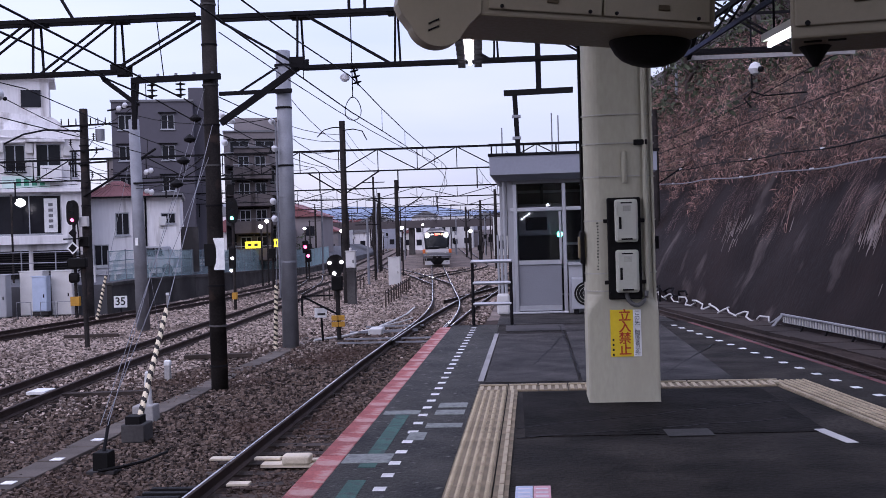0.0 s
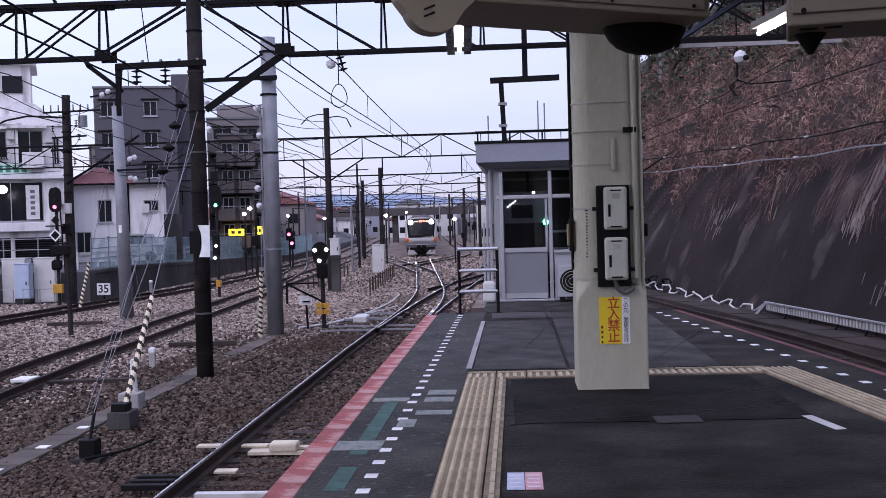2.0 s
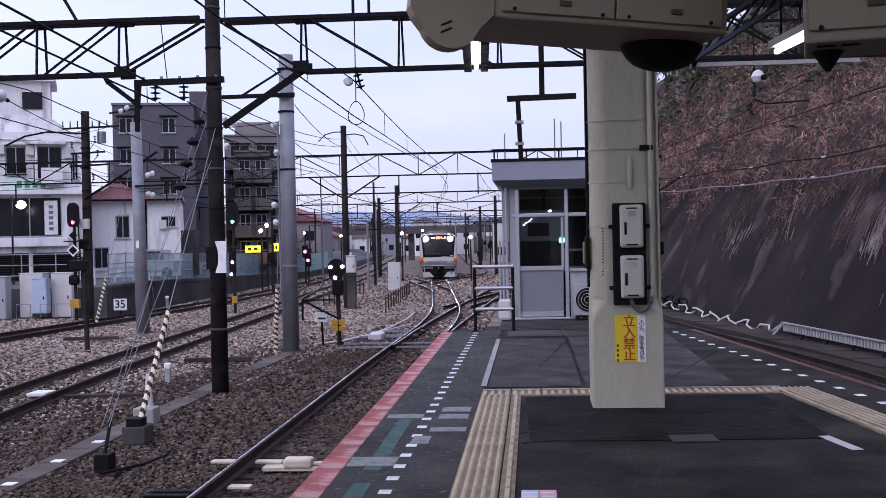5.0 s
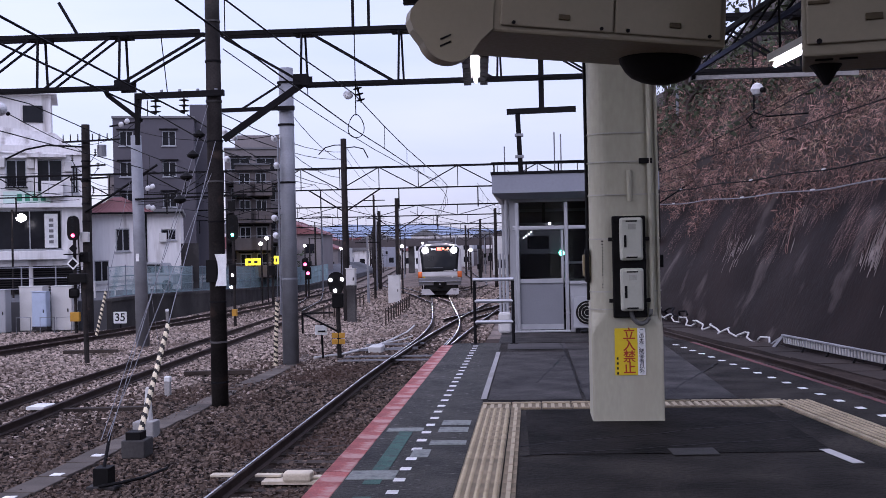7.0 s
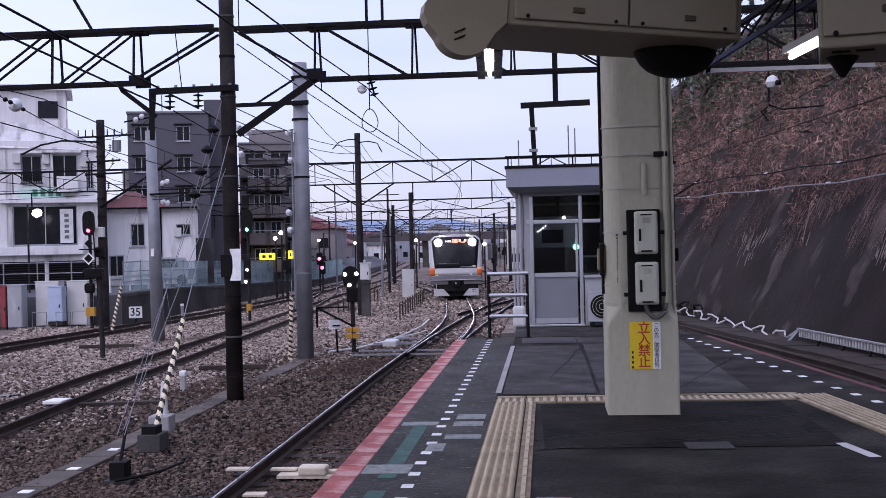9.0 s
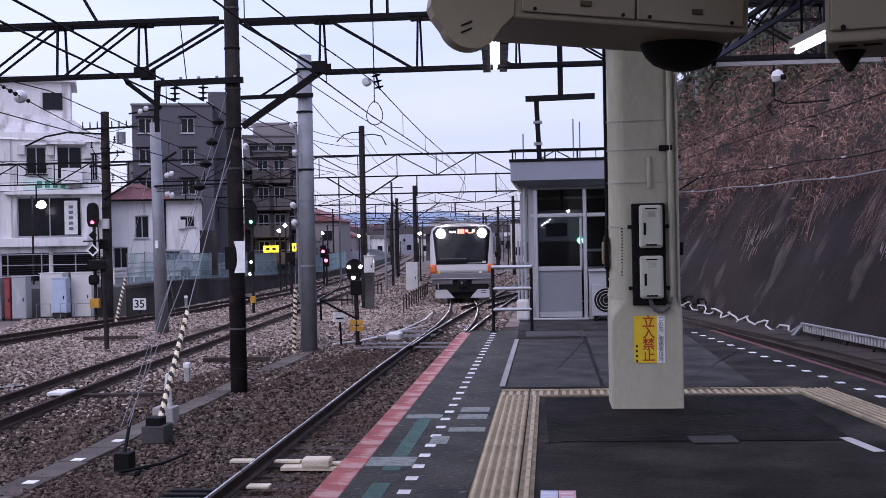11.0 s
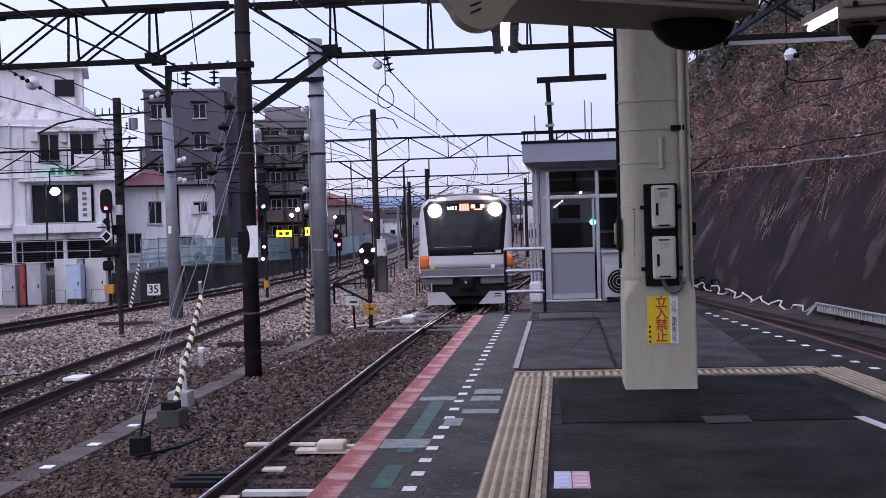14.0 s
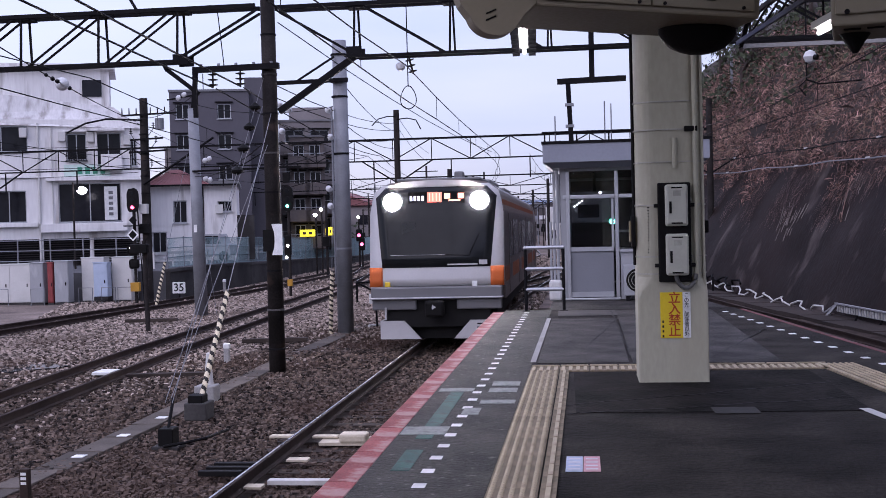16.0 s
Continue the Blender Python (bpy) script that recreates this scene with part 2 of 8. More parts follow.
def part(name, bm, material, parent=None, label="", smooth=False):
    me = bpy.data.meshes.new(name)
    bmesh.ops.recalc_face_normals(bm, faces=bm.faces[:])
    bm.to_mesh(me)
    bm.free()
    return link(name, me, material, parent, label, smooth)


def thing(name, label, category, group="", m=None):
    ob = new(name)
    ob.empty_display_size = 0.2
    if m is not None:
        ob.matrix_basis = m
    return tagged(ob, label, category, group)


def box(bm, cx, cy, cz, sx, sy, sz, bevel=0.0, m=None):
    mm = Matrix.Translation((cx, cy, cz)) @ (m or Matrix.Identity(4)) @ Matrix.Diagonal((sx, sy, sz, 1))
    r = bmesh.ops.create_cube(bm, size=1, matrix=mm)
    if bevel:
        es = list({e for v in r["verts"] for e in v.link_edges})
        bmesh.ops.bevel(bm, geom=es, offset=bevel, segments=2, profile=0.5, affect="EDGES")
    return bm


def rod(bm, a, b, r0, r1=None, n=8):
    a, b = Vector(a), Vector(b)
    d = b - a
    if d.length < 1e-6:
        return bm
    q = d.to_track_quat("Z", "Y").to_matrix().to_4x4()
    bmesh.ops.create_cone(bm, cap_ends=True, segments=n, radius1=r0, radius2=r0 if r1 is None else r1, depth=d.length,
                          matrix=Matrix.Translation((a + b) / 2) @ q)
    return bm


def bar(bm, a, b, w, h=None):
    """A square bar from a to b."""
    a, b = Vector(a), Vector(b)
    d = b - a
    q = d.to_track_quat("Z", "Y").to_matrix().to_4x4()
    bmesh.ops.create_cube(bm, size=1, matrix=Matrix.Translation((a + b) / 2) @ q @ Matrix.Diagonal((w, h or w, d.length, 1)))
    return bm


def prism(bm, pts, a, b, axis="y"):
    """A closed outline (u, v) drawn out along an axis from a to b."""
    def put(u, v, s):
        return {"y": (u, s, v), "x": (s, u, v), "z": (u, v, s)}[axis]
    lo = [bm.verts.new(put(u, v, a)) for u, v in pts]
    hi = [bm.verts.new(put(u, v, b)) for u, v in pts]
    bm.faces.new(lo)
    bm.faces.new(hi[::-1])
    for i in range(len(pts)):
        j = (i + 1) % len(pts)
        bm.faces.new((lo[i], lo[j], hi[j], hi[i]))
    return bm


def lathe(bm, prof, cx, cy, n=16, m=None):
    """Turn (radius, height) pairs round the z axis."""
    rings = []
    for r, z in prof:
        rings.append([bm.verts.new((m or Matrix.Identity(4)) @ Vector((cx + r * math.cos(2 * math.pi * i / n), cy + r * math.sin(2 * math.pi * i / n), z))) for i in range(n)])
    for a, b in zip(rings, rings[1:]):
        for i in range(n):
            j = (i + 1) % n
            bm.faces.new((a[i], a[j], b[j], b[i]))
    bm.faces.new(rings[0][::-1])
    bm.faces.new(rings[-1])
    return bm


def wire(bm, pts, r, n=5):
    """One unbroken tube through all the points."""
    pts = [Vector(p) for p in pts]
    rings = []
    for i, p in enumerate(pts):
        d = (pts[min(i + 1, len(pts) - 1)] - pts[max(i - 1, 0)]).normalized()
        u = d.cross(Vector((0, 0, 1)) if abs(d.z) < 0.9 else Vector((1, 0, 0))).normalized()
        v = d.cross(u)
        rings.append([bm.verts.new(p + (u * math.cos(2 * math.pi * k / n) + v * math.sin(2 * math.pi * k / n)) * r) for k in range(n)])
    for a, b in zip(rings, rings[1:]):
        for k in range(n):
            bm.faces.new((a[k], a[(k + 1) % n], b[(k + 1) % n], b[k]))
    bm.faces.new(rings[0][::-1])
    bm.faces.new(rings[-1])
    return bm


def bms():
    return bmesh.new()


def sag(a, b, drop, n=8):
    a, b = Vector(a), Vector(b)
    return [a.lerp(b, i / n) - Vector((0, 0, drop * 4 * (i / n) * (1 - i / n))) for i in range(n + 1)]


def raw(name, verts, faces, material, parent=None, smooth=False):
    me = bpy.data.meshes.new(name)
    me.from_pydata(verts, [], faces)
    me.update()
    return link(name, me, material, parent, smooth=smooth)

# ---- ground and tracks ----
def rail_z(y):
    """Height of the rail heads: level beside the platform, then falling away gently."""
    return -1.1 - 0.0085 * min(max(y - 24, 0), 100)


def smooth_line(knots):
    ys, xs = [k[0] for k in knots], [k[1] for k in knots]
    n = len(ys)
    d = [(xs[min(i + 1, n - 1)] - xs[max(i - 1, 0)]) / (ys[min(i + 1, n - 1)] - ys[max(i - 1, 0)]) for i in range(n)]

    def at(y):
        i = min(max(sum(1 for k in ys if k <= y) - 1, 0), n - 2)
        h = ys[i + 1] - ys[i]
        u = (y - ys[i]) / h
        if u < 0 or u > 1:
            return (xs[i] + d[i] * (y - ys[i])) if u < 0 else (xs[i + 1] + d[i + 1] * (y - ys[i + 1]))
        return ((2 * u ** 3 - 3 * u * u + 1) * xs[i] + (u ** 3 - 2 * u * u + u) * h * d[i]
                + (3 * u * u - 2 * u ** 3) * xs[i + 1] + (u ** 3 - u * u) * h * d[i + 1])
    return at


def main_x(y):
    """Centre of the platform track: straight, one curve, straight again."""
    if y < 33.6:
        return -3.12
    if y < 50.2:
        return -3.12 - 0.5 * 0.00533 * (y - 33.6) ** 2
    return -3.12 - 0.5 * 0.00533 * 16.6 ** 2 - 0.0885 * (y - 50.2)


branch_x = smooth_line([(28, -3.12), (40, -2.85), (55, -2.35), (75, -1.6), (110, -0.9), (160, -2.0), (230, -6)])
yard_x = smooth_line([(-10, -7.4), (20, -9.35), (42, -10.75), (60, -12.0), (80, -13.4), (110, -15.8), (160, -20.2), (240, -27)])
outer_x = smooth_line([(-10, -18.2), (20, -17.3), (34, -16.6), (45, -16.0), (60, -15.8), (80, -16.6), (110, -19.0), (160, -23.4), (240, -30)])
right_x = smooth_line([(-20, 8.6), (0, 7.4), (21, 5.75), (35, 4.05), (50, 2.5), (75, 0.9), (110, 2.0), (160, 1.5), (240, -3)])
cross_x = smooth_line([(58, -12.4), (75, -14.6), (92, -17.6)])
link_x = smooth_line([(48, -3.2), (62, -1.2), (78, 0.6)])
mid_x = smooth_line([(66, -5.2), (85, -8.6), (105, -12.6), (130, -17.2)])
for_x = smooth_line([(80, -7.5), (110, -5.0), (160, -8.5), (240, -15)])


def ground_z(x, y):
    return rail_z(y) - 0.17


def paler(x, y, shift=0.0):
    """Stone is coloured paler farther out in the yard and darker by the platform."""
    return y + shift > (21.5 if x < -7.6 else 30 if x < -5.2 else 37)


def build_ground():
    xs = [-900, -300, -120, -60, -40, -26, -20] + [-19 + i for i in range(0, 42)] + [26, 40, 80, 200, 900]
    ys = [-60, -30, -15] + [-10 + 2 * i for i in range(70)] + [140, 170, 220, 300, 500, 900, 1600, 3000]
    vs, fs = [], []
    for y in ys:
        for x in xs:
            h = 0.05 * noise.noise(Vector((x * 0.35, y * 0.35, 1.3))) if -19 < x < 22 and y < 130 else 0
            vs.append((x, y, ground_z(x, y) - 0.05 + h))
    w = len(xs)
    for j in range(len(ys) - 1):
        for i in range(w - 1):
            fs.append((j * w + i, j * w + i + 1, (j + 1) * w + i + 1, (j + 1) * w + i))
    g = raw("ground", vs, fs, M_BALLAST, smooth=True)
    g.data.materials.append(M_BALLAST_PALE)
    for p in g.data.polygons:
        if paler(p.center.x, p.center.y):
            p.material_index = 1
    tagged(g, "brown-grey crushed stone ballast of the rail yard", "ground", kind="structure")


def build_ballast():
    """Loose stones over the bed beside the platform."""
    rng = np.random.default_rng(3)
    cube = np.array([(-1, -1, -1), (1, -1, -1), (1, 1, -1), (-1, 1, -1), (-1, -1, 1), (1, -1, 1), (1, 1, 1), (-1, 1, 1)], float)
    quads = np.array([(0, 3, 2, 1), (4, 5, 6, 7), (0, 1, 5, 4), (1, 2, 6, 5), (2, 3, 7, 6), (3, 0, 4, 7)])
    rusty, pale = ([], []), ([], [])
    count = 125000
    ys = 9 + 44 * rng.random(count) ** 1.7
    xs = -1.6 - rng.random(count) * (5.5 + (ys - 9) * 0.36 + 1.5)
    more = 22000
    ys = np.concatenate([ys, 48 + 62 * rng.random(more) ** 1.2])
    xs = np.concatenate([xs, -20 + 24 * rng.random(more)])
    for x, y in zip(xs, ys):
        if min(abs(abs(x - main_x(y)) - 0.566), abs(abs(x - yard_x(y)) - 0.566), abs(abs(x - outer_x(y)) - 0.566)) < 0.085:
            continue
        if y > 46 and (x < -17.0 - 0.062 * (y - 46) or (x > -0.7 and y < 50)):
            continue
        s = rng.uniform(0.012, 0.029) * (1 + max(y - 14, 0) * 0.022)
        p = cube * s * rng.uniform(0.6, 1.25, 3) * rng.uniform(0.75, 1.15, (8, 1))
        a, b, c = rng.uniform(0, 6.28, 3)
        ca, sa, cb, sb = math.cos(a), math.sin(a), math.cos(b), math.sin(b)
        r = np.array([(ca, -sa, 0), (sa, ca, 0), (0, 0, 1)]) @ np.array([(1, 0, 0), (0, cb, -sb), (0, sb, cb)])
        bed = ground_z(x, y) - 0.05 + 0.05 * noise.noise(Vector((x * 0.35, y * 0.35, 1.3)))
        if abs(x - main_x(y)) < 0.62:
            bed -= 0.02
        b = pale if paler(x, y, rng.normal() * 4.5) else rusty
        b[0].append(p @ r.T + (x, y, bed + s * 0.85))
        b[1].append(quads + 8 * (len(b[0]) - 1))
    for (vs, fs), material, label in ((rusty, M_STONE, "loose rusty brown crushed ballast beside the platform track"), (pale, M_STONE_PALE, "loose pale grey-brown crushed ballast of the yard")):
        me = bpy.data.meshes.new("ballast_stones")
        me.from_pydata(np.concatenate(vs).tolist(), [], np.concatenate(fs).tolist())
        tagged(link("ballast_stones", me, material), label, "gravel", kind="stuff")


def rail_strip(at, off, y0, y1, step, worn):
    """One rail: foot, web and head along a track's line."""
    prof = [(-0.062, -0.153), (0.062, -0.153), (0.062, -0.14), (0.012, -0.12), (0.012, -0.04), (0.033, -0.032), (0.033, -0.004), (0.025, 0), (0.0, 0.0005), (-0.025, 0), (-0.033, -0.004), (-0.033, -0.032), (-0.012, -0.04), (-0.012, -0.12), (-0.062, -0.14)]
    n = max(int((y1 - y0) / step), 1)
    vs, fs, mi = [], [], []
    for i in range(n + 1):
        y = y0 + (y1 - y0) * i / n
        for u, v in prof:
            vs.append((at(y) + off + u, y, rail_z(y) + v))
    m = len(prof)
    for i in range(n):
        for j in range(m):
            q = (j + 1) % m
            fs.append((i * m + j, i * m + q, (i + 1) * m + q, (i + 1) * m + j))
            # worn metal kept to the head's left half, shaping a thin painted highlight
            mi.append(1 if j in (8, 9) and worn else 0)
    return vs, fs, mi


def build_track(name, at, y0, y1, label, worn=True, step=2.0, sleepers_to=70, spacing=0.62):
    t = thing(name, label, "railway track", "tracks of the yard")
    for off in (-0.566, 0.566):
        vs, fs, mi = rail_strip(at, off, y0, y1, step, worn)
        r = raw("rail", vs, fs, M_RUST, t)
        r.data.materials.append(M_RAILTOP)
        for p, k in zip(r.data.polygons, mi):
            p.material_index = k
    bm = box(bms(), 0, 0, 0, 2.0, 0.22, 0.14)
    me = bpy.data.meshes.new("sleeper")
    bm.to_mesh(me)
    bm.free()
    me.materials.append(M_SLEEPER)
    pb = bms()
    for off in (-0.566, 0.566):
        box(pb, off, 0, 0, 0.3, 0.17, 0.02)
    y = max(y0, 4)
    while y < min(y1, sleepers_to):
        s = new("sleeper", me)
        s.parent = t
        s.location = (at(y), y, rail_z(y) - 0.29)
        y += spacing
    pb.free()
    return t


build_ground()
build_ballast()
build_track("platform_track", main_x, -12, 260, "polished steel rails curving away from the platform edge", sleepers_to=60)
build_track("straight_branch_track", branch_x, 33.5, 230, "polished steel rails branching straight on past the hut", sleepers_to=70)
build_track("yard_track", yard_x, -8, 240, "brown-sided rails on timber sleepers in the yard", worn=False, sleepers_to=65)
build_track("outer_track", outer_x, -8, 240, "rusty rails beside the retaining wall", worn=False, sleepers_to=62)
build_track("right_track", right_x, -20, 240, "dark rusty rails below the netted slope", worn=False, sleepers_to=40)
build_track("crossover_track", cross_x, 58, 92, "crossover rails between the yard tracks", step=1.5, sleepers_to=70)
build_track("link_track", link_x, 48, 78, "crossover rails beyond the platform end", step=1.5, sleepers_to=78)
build_track("middle_track", mid_x, 66, 130, "crossover rails leading to the yard", step=2, sleepers_to=75)
build_track("far_track", for_x, 80, 240, "far rails of the yard throat", sleepers_to=81)


def turnout_blades():
    """Point blades, check rails and the slide rods where the branch leaves."""
    t = thing("turnout", "bright switch blades and tie rods of a turnout", "railway switch")
    for off, at in ((-0.50, branch_x), (0.50, main_x)):
        vs, fs, mi = rail_strip(lambda y: at(y) * 0.5 + main_x(y) * 0.5 * 1.0 if y < 36 else at(y), off, 29, 36, 1, True)
        r = raw("switch_blade", vs, fs, M_RUST, t)
        r.data.materials.append(M_RAILTOP)
        for p, k in zip(r.data.polygons, mi):
            p.material_index = k
    for y in (29.4, 30.6):
        part("tie_rod", box(bms(), -3.6, y, rail_z(y) - 0.08, 3.0, 0.06, 0.04), M_GALV, t)


turnout_blades()


# ---- platform ----
def right_edge(y):
    return 3.44 - 0.115 * (y - 11.6)


def build_platform():
    ys = [-14 + 1.0 * i for i in range(34)] + [19.4]
    vs = []
    for y in ys:
        vs += [(-1.37, y, 0), (right_edge(y) - 0.08, y, 0), (-1.37, y, -1.35), (right_edge(y) - 0.08, y, -1.35)]
    fs = []
    for i in range(len(ys) - 1):
        a, b = i * 4, i * 4 + 4
        fs += [(a, a + 1, b + 1, b), (a, b, b + 2, a + 2), (a + 1, a + 3, b + 3, b + 1), (a + 2, b + 2, b + 3, a + 3)]
    e = (len(ys) - 1) * 4
    fs += [(0, 2, 3, 1), (e, e + 1, e + 3, e + 2)]
    pf = tagged(raw("platform", vs, fs, M_ASPHALT), "worn dark asphalt station platform with patched joints", "platform", kind="structure")
    # narrower tail of the platform that carries the hut
    bm = prism(bms(), [(-0.62, 19.4), (right_edge(19.4) - 0.18, 19.4), (right_edge(27) - 0.1, 27.5), (-0.62, 27.5)], -1.35, -0.002, "z")
    tagged(part("platform_end", bm, M_PATCH), "dark paved end of the platform below the hut", "platform", kind="structure")
    # edge stones, red
    me = bpy.data.meshes.new("edge_stone")
    bm = box(bms(), 0, 0, 0, 0.19, 0.89, 0.16, 0.008)
    bm.to_mesh(me)
    bm.free()
    me.materials.append(M_RED)
    me_dull = me.copy()
    me_dull.materials.clear()
    me_dull.materials.append(mat("dull_red_edge", (0.12, 0.04, 0.04), 0.8, var=0.35, scale=3, fine=50, each=0.2, stain=(0.05, 0.045, 0.043), stain_scale=3, stain_at=0.5))
    y = -8.0
    while y < 19.0:
        s = new("edge_stone", me)
        s.parent = pf
        s.location = (-1.465, y + 0.45, -0.076)
        s = new("edge_stone", me_dull)
        s.parent = pf
        s.location, s.scale = (right_edge(y + 0.45) - 0.04, y + 0.45, -0.076), (0.42, 1, 1)
        s.rotation_euler = (0, 0, math.atan(0.115))
        y += 0.9
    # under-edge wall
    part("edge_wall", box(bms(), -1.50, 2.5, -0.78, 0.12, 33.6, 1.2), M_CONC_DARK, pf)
    # tiles
    def tile_mesh(name, kind, w, d):
        b = box(bms(), 0, 0, 0.003, w - 0.006, d - 0.006, 0.014)
        if kind == "dots":
            for i in range(5):
                for j in range(5):
                    bmesh.ops.create_cone(b, cap_ends=True, segments=6, radius1=0.02, radius2=0.012, depth=0.01, matrix=Matrix.Translation((-w / 2 + w * (i + 0.5) / 5, -d / 2 + d * (j + 0.5) / 5, 0.0145)))
        elif kind == "bars":
            for i in range(4):
                box(b, 0 if w < d else -w / 2 + w * (i + 0.5) / 4, 0, 0.0145, 0.036, d * 0.94, 0.010)
        else:
            box(b, 0, 0, 0.0145, 0.03, d * 0.94, 0.010)
        mm = bpy.data.meshes.new(name)
        b.to_mesh(mm)
        b.free()
        mm.materials.append(M_TACTILE)
        mm.materials.append(M_TACTILE_DIRT)
        for f in mm.polygons:
            f.material_index = 1 if f.center.z < 0.0112 else 0
        return mm
    t_dot = tile_mesh("tactile_dot", "dots", 0.30, 0.30)
    t_line = tile_mesh("tactile_line", "line", 0.10, 0.30)
    t_bar = tile_mesh("tactile_bar", "bars", 0.30, 0.30)
    y = 2.0
    while y < 11.2:
        for me, x in ((t_dot, -0.42), (t_line, -0.215)):
            s = new("tactile_tile", me)
            s.parent = pf
            s.location = (x, y + 0.15, 0.001)
        y += 0.302
    # cross strip of two rows, then the strip beside the far edge
    x = -0.57
    while x < 2.35:
        for j, yy in enumerate((11.36,)):
            s = new("tactile_tile", t_bar)
            s.parent = pf
            s.location = (x + 0.15, yy + 0.02 * x + 0.12, 0.001)
        s = new("tactile_tile", t_line)
        s.parent = pf
        s.location = (x + 0.15, 11.62 + 0.02 * x + 0.12, 0.001)
        s.rotation_euler = (0, 0, radians(90))
        x += 0.302
    k = math.atan(0.115 * 0 + 0.19)
    for i in range(30):
        yy = 11.6 - 0.302 * i
        xx = right_edge(yy) - 0.95
        for me, dx in ((t_dot, 0.1), (t_line, -0.105)):
            s = new("tactile_tile", me)
            s.parent = pf
            s.location = (xx + dx, yy, 0.001)
            s.rotation_euler = (0, 0, math.atan(0.115))
    # painted dash marks along both edges
    dm = bpy.data.meshes.new("dash_mark")
    b = box(bms(), 0, 0, 0.002, 0.08, 0.115, 0.005)
    b.to_mesh(dm)
    b.free()
    dm.materials.append(M_WHITE)
    y = 6.3
    while y < 18.9:
        s = new("dash_mark", dm)
        s.parent = pf
        s.location = (-0.98, y, 0)
        y += 0.42 if y > 8.6 else 0.40
    y = 6.0
    while y < 18.9:
        s = new("dash_mark", dm)
        s.parent = pf
        s.location = (right_edge(y) - 0.42, y, 0)
        s.rotation_euler = (0, 0, math.atan(0.115))
        y += 0.52
    def flat(name, x0, y0, x1, y1, material, z=0.004, turn=0):
        part(name, box(bms(), 0, 0, 0, x1 - x0, y1 - y0, 0.004), material, pf).matrix_basis = pose((x0 + x1) / 2, (y0 + y1) / 2, z, 0, 0, turn)
    flat("green_strip", -1.22, 7.75, -1.10, 10.0, M_GREENMARK)
    flat("green_strip", -1.22, 6.7, -1.10, 7.35, M_GREENMARK)
    for x0, y0, x1, y1 in ((-1.34, 10.0, -1.02, 10.2), (-1.36, 7.9, -1.02, 8.22), (-0.88, 10.35, -0.62, 10.62), (-0.88, 9.95, -0.62, 10.2), (-0.90, 9.3, -0.60, 9.5), (-1.0, 8.75, -0.86, 9.08)):
        flat("worn_tape", x0, y0, x1, y1, mat("worn_tape", (0.20, 0.215, 0.20), 0.7, var=0.35, scale=9, fine=50, stain=(0.09, 0.10, 0.095), stain_scale=8, stain_at=0.5), 0.0055)
    flat("pale_tape", 2.18, 8.4, 2.265, 8.98, M_CAB, 0.005, 10)
    # darker and paler repairs
    flat("gritty_strip", -1.368, 1.0, -0.575, 19.3, M_GRIT_GLINT, 0.0012)
    flat("asphalt_patch", -0.10, 8.85, 2.2, 11.25, M_DARKPATCH, 0.0045, 1)
    flat("asphalt_patch", -0.52, 12.0, 0.46, 17.5, M_PATCH, 0.0045)
    flat("asphalt_patch", 0.5, 11.95, 2.05, 19.0, M_PATCH, 0.005)
    flat("asphalt_patch", -0.45, 18.0, 0.5, 19.1, M_CONC_DARK, 0.0055, 1)
    flat("joint_strip", -0.60, 12.1, -0.54, 17.6, M_CONC, 0.0065)
    rng = random.Random(5)
    for x0, y0, x1, y1 in ((-0.15, 8.75, 2.25, 9.55), (-0.15, 9.2, 2.2, 10.4), (0.0, 13.5, 0.5, 17.6), (0.5, 12.6, 0.42, 19.0), (-0.55, 17.7, 1.8, 18.0), (1.3, 12.2, 2.4, 15.5)):
        b = bms()
        p = [Vector((x0 + (x1 - x0) * i / 14 + rng.uniform(-0.02, 0.02), y0 + (y1 - y0) * i / 14 + rng.uniform(-0.03, 0.03), 0.0075)) for i in range(15)]
        for a, c in zip(p, p[1:]):
            bar(b, a, c, rng.uniform(0.012, 0.026), 0.002)
        part("crack", b, M_BLACK, pf)
    # worn drain cover
    flat("drain_cover", 1.0, 8.75, 1.35, 9.05, mat("drain_iron", (0.03, 0.028, 0.025), 0.7, 0.2, var=0.3, scale=8), 0.0075, 2)
    # pale notice glued to the ground
    notice = thing("floor_notice", "scuffed pink and pale blue notice stuck on the platform", "floor sticker")
    part("notice_sheet", box(bms(), -0.075, 6.9, 0.006, 0.105, 0.44, 0.004), mat("notice_blue", (0.45, 0.50, 0.62), 0.6, var=0.15, scale=12), notice)
    part("notice_sheet", box(bms(), 0.035, 6.9, 0.006, 0.105, 0.44, 0.004), mat("notice_pink", (0.60, 0.33, 0.36), 0.6, var=0.15, scale=12), notice)
    for i in range(4):
        for x in (-0.075, 0.035):
            part("print_bar", box(bms(), x, 6.74 + 0.1 * i, 0.0092, 0.075, 0.03, 0.001), mat("notice_print", (0.62, 0.58, 0.62), 0.6, var=0.1), notice)


build_platform()


# ---- netted slope on the far side ----
def foot_x(y):
    return 7.9 - 0.165 * (y - 26) if y < 60 else 2.3 - 0.05 * (y - 60)


def slope_at(y, h):
    """A point of the slope h metres up: steep below, easing off higher."""
    run = 0.50 * h + 0.02 * max(h - 4, 0) ** 2
    bulge = 0.35 * noise.noise(Vector((y * 0.12, h * 0.3, 4.0))) + 0.12 * noise.noise(Vector((y * 0.6, h * 0.9, 9.0)))
    return Vector((foot_x(y) + run + bulge, y, -1.4 + h))


